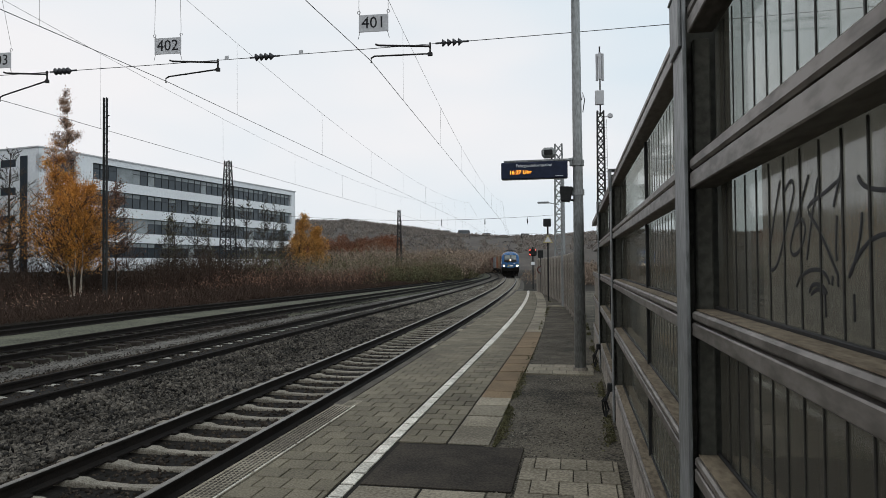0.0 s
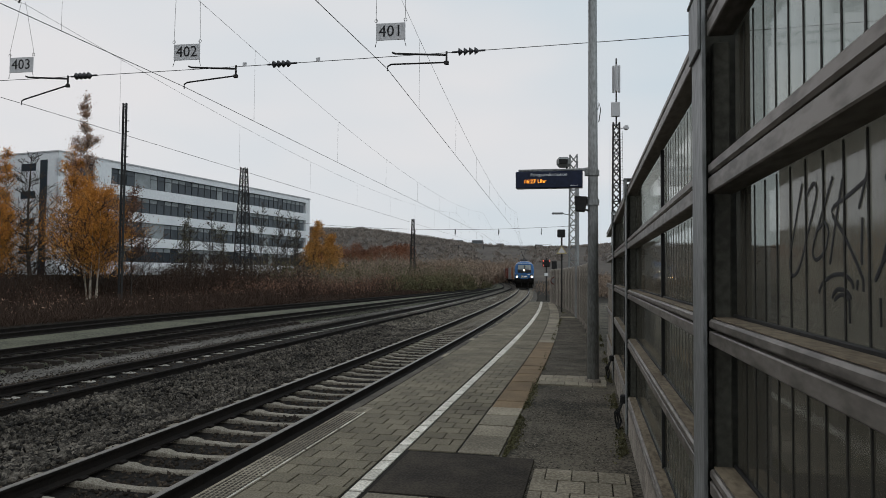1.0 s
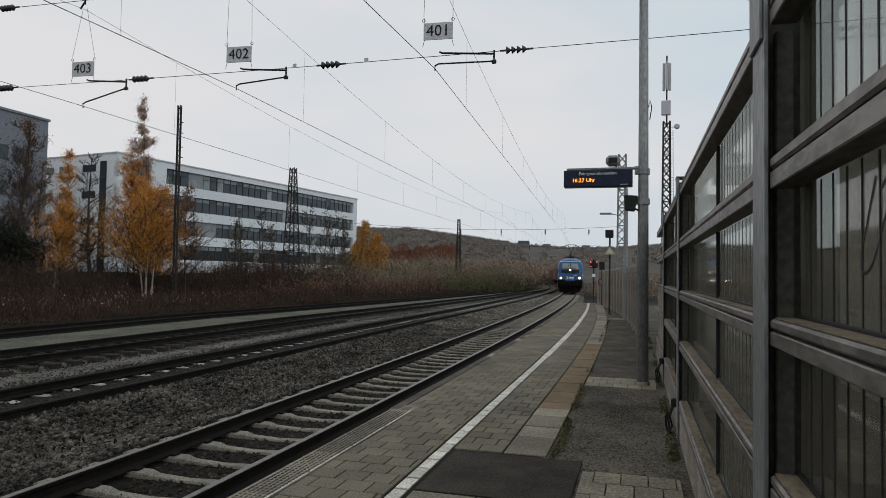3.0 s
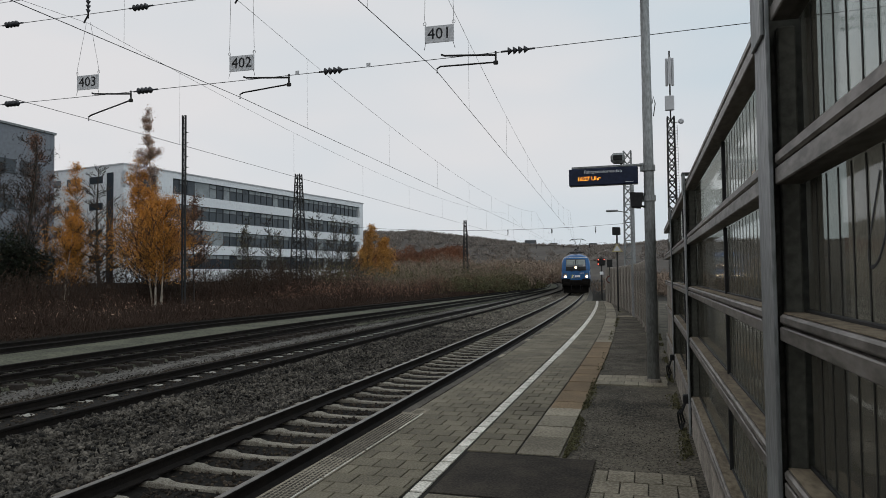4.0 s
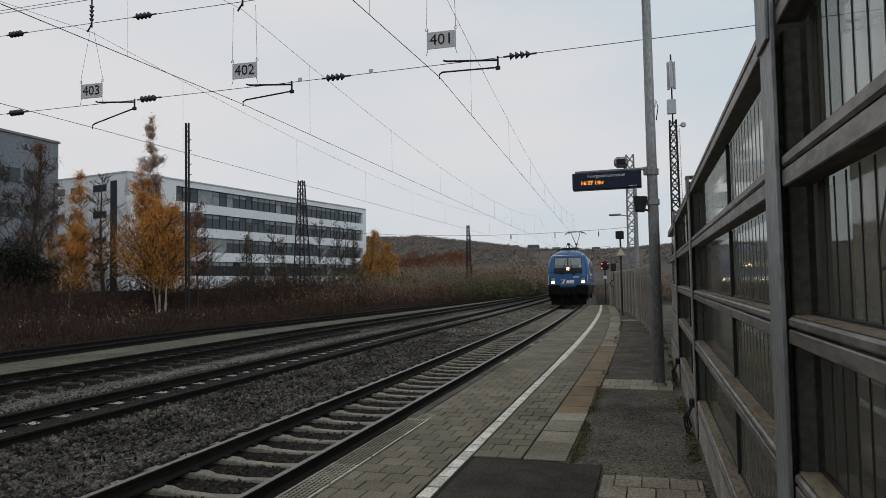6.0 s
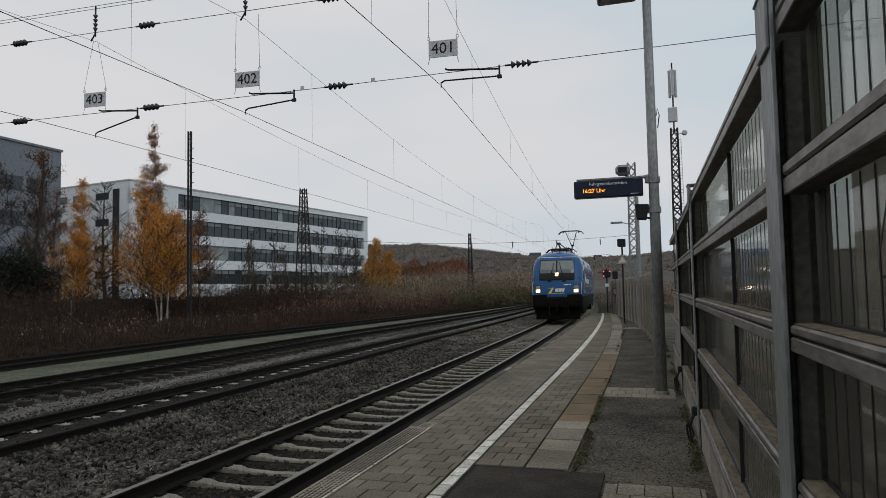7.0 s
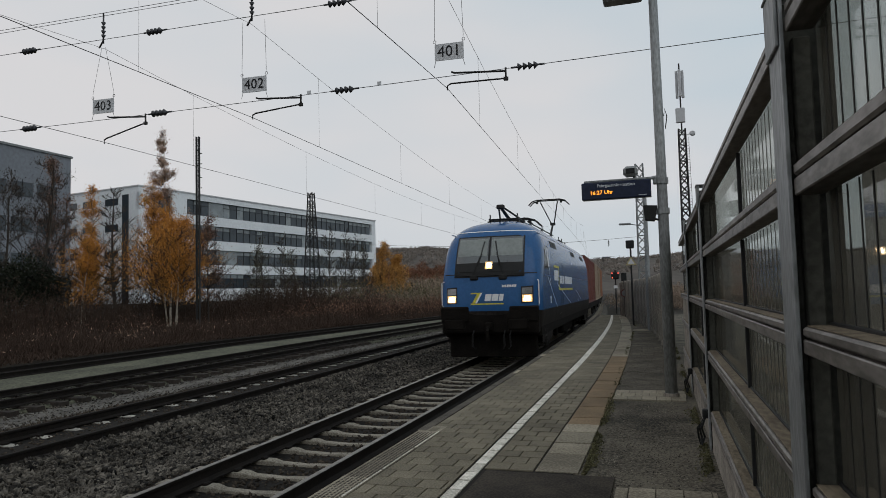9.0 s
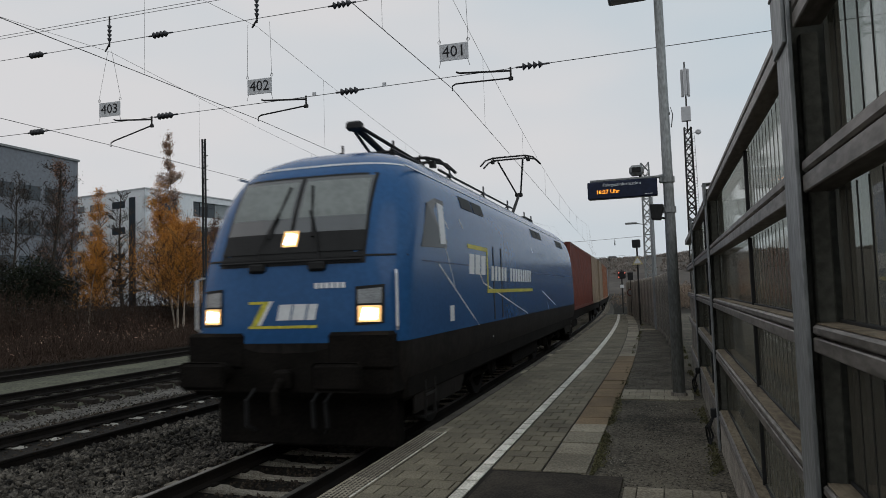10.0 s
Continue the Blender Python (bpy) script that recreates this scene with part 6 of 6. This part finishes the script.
def pantograph(lo, y, up, facing):
    """Single-arm pantograph, folded or raised; facing turns the knee."""
    pa = thing_part("pantograph", lo)
    pa.matrix_basis = pose(0, y, 4.27 if up else 4.21)
    f = facing
    bm = bmesh.new()
    for s in (-1, 1):
        tube(bm, [(s * 0.45, -0.75, 0.16), (s * 0.45, 0.75, 0.16)], 0.035, 6)
        for d in (-0.65, 0.65):
            insulator(bm, (s * 0.45, d, 0.02), (0, 0, 1), 2, 0.07)
    tube(bm, [(-0.45, 0.6 * f, 0.16), (0.45, 0.6 * f, 0.16)], 0.04, 6)
    tube(bm, [(-0.45, -0.6 * f, 0.16), (0.45, -0.6 * f, 0.16)], 0.03, 6)
    part("base_frame", bm, M["dark"], pa)
    base = Vector((0, 0.55 * f, 0.2))
    knee = Vector((0, -1.0 * f, PANTO_H * 0.52)) if up else Vector((0, -1.15 * f, 0.50))
    head = Vector((0, 0.35 * f, PANTO_H)) if up else Vector((0, 0.95 * f, 0.26))
    bm = bmesh.new()
    tube(bm, [base, knee], 0.06, 8, r2=0.05)
    box(bm, 0, knee.y, knee.z - 0.07, 0.26, 0.16, 0.14, bevel=0.03)
    part("lower_arm", bm, M["dark"], pa)
    bm = bmesh.new()
    for s in (-1, 1):
        tube(bm, [knee + Vector((s * 0.06, 0, 0)), head + Vector((s * 0.42, 0, -0.06))], 0.03, 6)
    part("upper_arm", bm, M["dark"], pa)
    bm = bmesh.new()
    for d in (-0.22, 0.22):
        tube(bm, [head + Vector((-0.98, d, -0.22)), head + Vector((-0.80, d, -0.04)), head + Vector((-0.55, d, 0.03)), head + Vector((0.55, d, 0.03)), head + Vector((0.80, d, -0.04)), head + Vector((0.98, d, -0.22))], 0.03, 6)
    for s in (-1, 1):
        tube(bm, [head + Vector((s * 0.55, -0.25, 0.0)), head + Vector((s * 0.55, 0.25, 0.0))], 0.022, 5)
        box(bm, s * 0.60, head.y, head.z - 0.12, 0.10, 0.14, 0.12)
    part("head", bm, M["dark"], pa)


PANTO_H = 2.17
LOCO = locomotive()


def container_wagon(length, boxes, label):
    """A flat wagon with corrugated containers; boxes are (centre y, length, height, material)."""
    wg = thing("container_wagon", label, "freight wagon", group="wagons of the train")
    bm = bmesh.new()
    box(bm, 0, 0, 0.95, 2.3, length - 0.6, 0.20, bevel=0.02)
    for s in (-1, 1):
        box(bm, s * 1.1, 0, 0.78, 0.12, length - 0.6, 0.36)
    part("flat_frame", bm, M["under"], wg)
    for e in (-1, 1):
        for s in (-1, 1):
            bm = bmesh.new()
            tube(bm, [(s * 0.875, e * (length / 2 - 0.35), 1.0), (s * 0.875, e * (length / 2 + 0.02), 1.0)], 0.10, 8)
            bmesh.ops.create_cone(bm, cap_ends=True, segments=14, radius1=0.24, radius2=0.24, depth=0.05, matrix=pose(s * 0.875, e * (length / 2 + 0.04), 1.0, 90, 0, 0))
            part("buffer", bm, M["dark"], wg)
        yb = e * (length / 2 - 2.6)
        bm = bmesh.new()
        for s in (-1, 1):
            box(bm, s * 1.0, yb, 0.40, 0.12, 2.6, 0.30, bevel=0.03)
        box(bm, 0, yb, 0.5, 2.0, 0.4, 0.35)
        part("bogie_frame", bm, M["under"], wg)
        for d in (-0.9, 0.9):
            for s in (-0.78, 0.78):
                bm = bmesh.new()
                bmesh.ops.create_cone(bm, cap_ends=True, segments=20, radius1=0.46, radius2=0.46, depth=0.13, matrix=pose(s, yb + d, 0.46, 0, 90, 0))
                part("wheel", bm, M["dark"], wg)
    for cy, cl, ch, mat in boxes:
        co = thing_part("container", wg)
        z0, w = 1.16, 2.44
        ch = ch * 1.08
        bm = bmesh.new()
        step = 0.14
        k, y = 0, cy - cl / 2 + 0.1
        prof = []
        while y < cy + cl / 2 - 0.1:
            prof += [(y, 0.0), (y + step, 0.0), (y + step * 1.45, 0.036), (y + step * 2.45, 0.036)]
            y += step * 2.9
        prof.append((cy + cl / 2 - 0.1, 0.0))
        for s in (-1, 1):
            lo_ = [bm.verts.new((s * (w / 2 - 0.045 + d), p, z0 + 0.12)) for p, d in prof]
            hi_ = [bm.verts.new((s * (w / 2 - 0.045 + d), p, z0 + ch - 0.08)) for p, d in prof]
            for a in range(len(prof) - 1):
                bm.faces.new((lo_[a], lo_[a + 1], hi_[a + 1], hi_[a]) if s > 0 else (lo_[a + 1], lo_[a], hi_[a], hi_[a + 1]))
        box(bm, 0, cy, z0 + 0.1, w - 0.12, cl - 0.16, ch - 0.16)
        part("side_sheet", bm, mat, co)
        bm = bmesh.new()
        for s in (-1, 1):
            box(bm, s * (w / 2 - 0.05), cy, z0, 0.10, cl, 0.13)
            box(bm, s * (w / 2 - 0.04), cy, z0 + ch - 0.09, 0.08, cl, 0.09)
            for e in (-1, 1):
                box(bm, s * (w / 2 - 0.06), cy + e * (cl / 2 - 0.06), z0, 0.13, 0.13, ch)
        for e in (-1, 1):
            box(bm, 0, cy + e * (cl / 2 - 0.04), z0 + ch - 0.10, w, 0.09, 0.10)
            box(bm, 0, cy + e * (cl / 2 - 0.04), z0, w, 0.09, 0.13)
        part("edge_frame", bm, mat, co)
        bm = bmesh.new()
        box(bm, 0, cy, z0 + ch - 0.03, w - 0.1, cl - 0.1, 0.04)
        part("roof_sheet", bm, mat, co)
    return wg


WAGONS = [
    (container_wagon(19.7, [(-3.3, 12.19, 2.59, M["redbox"]), (6.2, 6.06, 2.59, M["tanbox"])], "flat wagon carrying a rust-red and a tan container"), 19.7),
    (container_wagon(19.7, [(-6.2, 6.06, 2.59, M["tanbox"]), (3.3, 12.19, 2.59, M["orangebox"])], "flat wagon carrying a tan and an orange-brown container"), 19.7),
    (container_wagon(19.7, [(0, 12.19, 2.59, M["greybox"]), ], "flat wagon carrying one grey container"), 19.7),
    (container_wagon(19.7, [(-3.3, 12.19, 2.59, M["redbox"]), (6.2, 6.06, 2.59, M["greybox"])], "flat wagon carrying a red and a grey container"), 19.7),
    (container_wagon(19.7, [(-3.3, 12.19, 2.59, M["orangebox"]), (6.2, 6.06, 2.59, M["tanbox"])], "flat wagon carrying an orange-brown and a tan container"), 19.7),
]


# ---- platform end: signs, signal, lamp ----
def signal():
    ob = thing("colour_light_signal", "railway colour light signal showing three lit lamps", "signal", pose(-4.55 + 0.2, 70, -0.5))
    bm = bmesh.new()
    tube(bm, [(0, 0, 0), (0, 0, 4.3)], 0.07, 8)
    part("post", bm, M["dark"], ob)
    bm = bmesh.new()
    box(bm, 0, -0.12, 3.4, 0.78, 0.2, 0.76, bevel=0.1)
    part("screen", bm, M["black"], ob)
    for x, z, m in ((-0.28, 4.0, "redled"), (0.3, 4.0, "redled"), (-0.28, 3.55, "redled")):
        bm = bmesh.new()
        bmesh.ops.create_cone(bm, cap_ends=True, segments=14, radius1=0.06, radius2=0.06, depth=0.05, matrix=pose(x, -0.24, z, 90, 0, 0))
        part("lamp", bm, M[m], ob, "lit red lamp")
    bm = bmesh.new()
    box(bm, 0, -0.1, 2.5, 0.35, 0.05, 0.3)
    part("plate", bm, M["whitepaint"], ob)


signal()


def warning_post():
    ob = thing("warning_sign", "triangular warning sign and dark lamp box on a thin post", "sign", pose(-1.27, 31.8, DECK - 0.02))
    bm = bmesh.new()
    tube(bm, [(0, 0, 0), (0, 0, 3.6)], 0.04, 8)
    part("post", bm, M["dark"], ob)
    bm = bmesh.new()
    v = [bm.verts.new(p) for p in ((-0.24, -0.06, 2.68), (0.24, -0.06, 2.68), (0, -0.06, 3.08))]
    f = bm.faces.new(v)
    e = bmesh.ops.extrude_face_region(bm, geom=[f])
    bmesh.ops.translate(bm, vec=(0, 0.015, 0), verts=[g for g in e["geom"] if isinstance(g, bmesh.types.BMVert)])
    part("triangle", bm, M["dullyellow"], ob, "faded yellow triangle plate")
    bm = bmesh.new()
    v = [bm.verts.new(p) for p in ((-0.155, -0.065, 2.73), (0.155, -0.065, 2.73), (0, -0.065, 2.99))]
    bm.faces.new(v)
    part("triangle_field", bm, M["sign"], ob)
    bm = bmesh.new()
    box(bm, -0.02, 0, 3.44, 0.36, 0.26, 0.36, bevel=0.03)
    part("lamp_box", bm, M["black"], ob)
    s2 = thing("round_sign", "small round prohibition sign on a thin post", "sign", pose(-2.05, 40.5, DECK - 0.4))
    bm = bmesh.new()
    tube(bm, [(0, 0, 0), (0, 0, 2.9)], 0.035, 8)
    part("post", bm, M["dark"], s2)
    bm = bmesh.new()
    bmesh.ops.create_cone(bm, cap_ends=True, segments=20, radius1=0.22, radius2=0.22, depth=0.02, matrix=pose(0, -0.05, 1.75, 90, 0, 0))
    part("disc", bm, M["redbox"], s2)
    bm = bmesh.new()
    bmesh.ops.create_cone(bm, cap_ends=True, segments=20, radius1=0.16, radius2=0.16, depth=0.02, matrix=pose(0, -0.056, 1.75, 90, 0, 0))
    part("disc_field", bm, M["steel"], s2)
    bm = bmesh.new()
    box(bm, 0, -0.04, 2.45, 0.3, 0.03, 0.45)
    part("plate", bm, M["black"], s2)


warning_post()


def concrete_post():
    ob = thing("platform_post", "square concrete post beside the barrier", "post", pose(-0.50, 27.8, DECK - 0.05))
    bm = bmesh.new()
    tube(bm, [(0, 0, 0), (0, 0, 5.2)], 0.10, 10, r2=0.08)
    part("shaft", bm, M["steel"], ob)
    st = thing("street_lamp", "flat grey lamp head on a thin arm", "lamp", pose(-1.05, 44.6, 0))
    bm = bmesh.new()
    tube(bm, [(0, 0, 5.9), (-0.7, 0, 6.05)], 0.03, 6)
    part("arm", bm, M["steel"], st)
    bm = bmesh.new()
    box(bm, -1.0, 0, 6.0, 0.75, 0.25, 0.12, bevel=0.04)
    part("head", bm, M["steel"], st)


concrete_post()

# ---- paving pieces ----
def on_slab(u, y):
    return slab_l(y) + u * (slab_r(y) - slab_l(y))


paving(PLATFORM, "edge_stone", lambda y: 0.0, lambda y: 0.13, 0.13, 0.98, 7.9, PLAT_END, 20, M["edge"], lambda u, y: edge_x(y) - 0.05 + u, 0.10, bond=False, seed=2, label="worn platform edge stones")
paving(PLATFORM, "edge_board", lambda y: 0.0, lambda y: 0.29, 0.29, 0.60, -2.0, 7.85, 8, M["slab"], lambda u, y: edge_x(y) - 0.03 + u, 0.05, bond=False, seed=3)
paving(PLATFORM, "paver", lambda y: 0.30 if y < 7.85 else 0.12, lambda y: line_x(y) - 0.075 - edge_x(y) + 0.03, 0.235, 0.25, 3.6, PLAT_END, 8.4, M["paver"], lambda u, y: edge_x(y) - 0.03 + u, 0.06, seed=4, label="grey rectangular pavers in running bond", gap=0.005)
paving(PLATFORM, "line_stone", lambda y: -0.072, lambda y: 0.072, 0.144, 0.29, 3.0, PLAT_END, 14, M["white_line"], lambda u, y: line_x(y) + u, 0.06, bond=False, seed=5, label="white boundary line stones", gap=0.017)
paving(PLATFORM, "square_paver", lambda y: 0.0, lambda y: 1.0, 0.5, 0.25, 6.33, PLAT_END, 12, M["paver"], lambda u, y: line_x(y) + 0.075 + u * (slab_l(y) - line_x(y) - 0.075), 0.06, seed=6, label="small square pavers beside the line", gap=0.009)


def slab_row():
    """One row of slabs of uneven length; those in the middle are brown."""
    rnd = random.Random(7)
    y = 6.34
    for ln in [0.72, 0.50, 0.56] + [0.0] * 60:
        ln = ln or rnd.choice((0.48, 0.55, 0.70, 0.85, 0.85))
        if y + ln > PLAT_END:
            break
        brown = 8.2 < y < 16.5 and rnd.random() < 0.85
        bm = tile_bm(0, 1, y, y + ln, DECK + rnd.uniform(-0.005, 0.005), 0.06, 0.011, xl=lambda u, yy: slab_l(yy) + 0.01 + u * (slab_r(yy) - slab_l(yy) - 0.02))
        part("brown_slab" if brown else "slab", bm, M["redslab" if brown else "slab"], PLATFORM)
        y += ln


slab_row()
paving(PLATFORM, "brick_paver", lambda y: -0.455, lambda y: 0.34, 0.215, 0.31, 4.12, 5.95, 7, M["slab"], lambda u, y: u, 0.06, jitter=0.004, seed=10, gap=0.005)
paving(PLATFORM, "strip_paver", lambda y: -0.79, lambda y: 0.27, 0.21, 0.33, 10.62, 11.6, 20, M["slab"], lambda u, y: u - 0.0, 0.06, jitter=0.003, seed=11, gap=0.004)
paving(PLATFORM, "slab", lambda y: line_x(y) + 0.085, lambda y: -0.5, 0.50, 0.50, 4.03, 5.02, 20, M["slab"], lambda u, y: u, 0.06, bond=False, jitter=0.004, seed=12, gap=0.010)
paving(PLATFORM, "strip_paver", lambda y: -1.15, lambda y: -0.55, 0.30, 0.30, 27.6, 28.1, 40, M["slab"], lambda u, y: u, 0.06, jitter=0.003, seed=13, gap=0.008)
part("paver_bed", tile_bm(-2.9, -0.80, 3.6, 30.0, DECK - 0.012, 0.006, xl=lambda u, y: edge_x(y) + 0.2 if u < -2 else on_slab(0.98, y)), M["joint"], PLATFORM, "dark sandy joints between the pavers")
part("asphalt_patch", tile_bm(-1.655, -0.475, 5.06, 6.29, DECK - 0.004, 0.03), M["patch"], PLATFORM, "dark asphalt repair patch")


def tactile_ribs():
    """Rows of small raised studs on the boards along the edge, and their pale rear lip."""
    bm = bmesh.new()
    y = 3.2
    while y < 7.8:
        for k in range(6):
            x = edge_x(y) - 0.03 + 0.045 + k * 0.04
            a = [bm.verts.new((x + dx, y + dy, DECK + z)) for dx, dy, z in ((-0.013, -0.02, 0.0), (0.013, -0.02, 0.0), (0.013, 0.02, 0.0), (-0.013, 0.02, 0.0), (0.0, -0.012, 0.007), (0.0, 0.012, 0.007))]
            for f in ((0, 1, 4), (1, 2, 5, 4), (2, 3, 5), (3, 0, 4, 5)):
                bm.faces.new([a[i] for i in f])
        y += 0.055
    # Studs are coloured darker than the boards to stand for their shading.
    tagged(part("tactile_studs", bm, M["edge"], PLATFORM, "small raised studs on the edge boards"), kind="stuff")
    for y0 in (3.4, 4.3, 5.2, 6.1, 7.0):
        part("edge_lip", tile_bm(0.262, 0.285, y0, y0 + 0.86, DECK + 0.007, 0.02, 0.004, xl=lambda u, y: edge_x(y) - 0.03 + u), M["white_line"], PLATFORM)


tactile_ribs()


def edge_marks():
    """Worn white paint dabs left along the platform edge."""
    rnd = random.Random(77)
    for y, n in ((13.6, 1), (14.3, 1), (17.2, 1), (18.4, 1), (20.4, 2), (23.1, 1), (25.6, 1), (28.7, 1), (32.0, 1)):
        for k in range(n):
            ln, w = rnd.uniform(0.25, 0.6), rnd.uniform(0.06, 0.15)
            a = rnd.uniform(0.02, 0.1)
            bm = tile_bm(a, a + w, y + k * 0.5, y + k * 0.5 + ln, DECK + 0.005, 0.006, xl=lambda u, yy: edge_x(yy) - 0.04 + u)
            part("paint_mark", bm, M["slab"], PLATFORM)


edge_marks()


def grit(n, seed):
    """Small loose grit and dry leaves on the asphalt."""
    rng = np.random.default_rng(seed)
    y = 4.5 + 24 * rng.random(n) ** 1.6
    x = -0.6 + 0.9 * rng.random(n) - 0.016 * y
    c = np.stack([x, y, np.full(n, DECK - 0.014)], 1)
    s = (0.004 + 0.007 * rng.random(n))[:, None, None]
    base = np.array([(1, 0, 0), (-0.5, 0.8, 0), (-0.5, -0.8, 0), (0, 0, 0.9)])
    a = rng.random(n) * 6.283
    rotm = np.stack([np.stack([np.cos(a), -np.sin(a), 0 * a], 1), np.stack([np.sin(a), np.cos(a), 0 * a], 1), np.stack([0 * a, 0 * a, 1 + 0 * a], 1)], 1)
    v = np.einsum("nij,kj->nki", rotm, base) * s + c[:, None]
    f = (np.array([(0, 1, 3), (1, 2, 3), (2, 0, 3)])[None] + 4 * np.arange(n)[:, None, None]).reshape(-1, 3)
    ob = raw("grit", v.reshape(-1, 3).tolist(), f.tolist(), M["palestone"])
    tagged(ob, "loose grit scattered on the worn asphalt", "grit", kind="stuff")


grit(9000, 5)


def weeds(n, seed):
    """Low moss and dry weeds along joints and the barrier's foot."""
    rng = np.random.default_rng(seed)
    y = 6.3 + 26 * rng.random(n) ** 1.5
    side = rng.random(n)
    x = np.where(side < 0.55, -0.66 - 0.018 * y + np.abs(rng.normal(size=n)) * 0.05, 0.40 - 0.004 * y - np.abs(rng.normal(size=n)) * 0.05)
    keep = np.array([noise.noise((0.9 * b, a * 3, 2.0)) > -0.02 for a, b in zip(x, y)])
    c = np.stack([x, y, DECK - 0.012 + 0.012 * rng.random(n)], 1)[keep]
    ob = leaf_mesh("weeds", c, 0.013, M["leaf_green"], None, seed)
    tagged(ob, "low moss and dry weeds in the platform joints", "weeds", kind="stuff")


weeds(16000, 9)


# ---- movement ----
TIMES = (0.0, 2.5, 4.5, 5.5, 7.0, 8.0, 9.0, 9.5, 10.0)
NOSE = (114.5, 88.0, 66.6, 56.0, 40.0, 29.6, 18.9, 13.25, 7.42)
SPEED = 10.6


def nose_place(t):
    return float(np.interp(t, TIMES, NOSE))


def motions():
    steps = [0.5 * k for k in range(21)]

    def along(ob, gap):
        rows = []
        for t in steps:
            y = nose_place(t) + gap
            rows.append((t, pose(tc(y) + 0.06, y, 0, 0, 0, bend(y))))
        walk(ob, rows)

    along(LOCO, LOCO_L / 2)
    gap = LOCO_L + 0.9
    for wg, length in WAGONS:
        along(wg, gap + length / 2)
        gap += length + 0.3
    turn = math.degrees(SPEED / 0.575)
    for w in WHEELS:
        x, y, z = w.matrix_basis.translation
        walk(w, [(k / 15, pose(x, y, z, k / 15 * turn, 0, 0)) for k in range(151)])


motions()
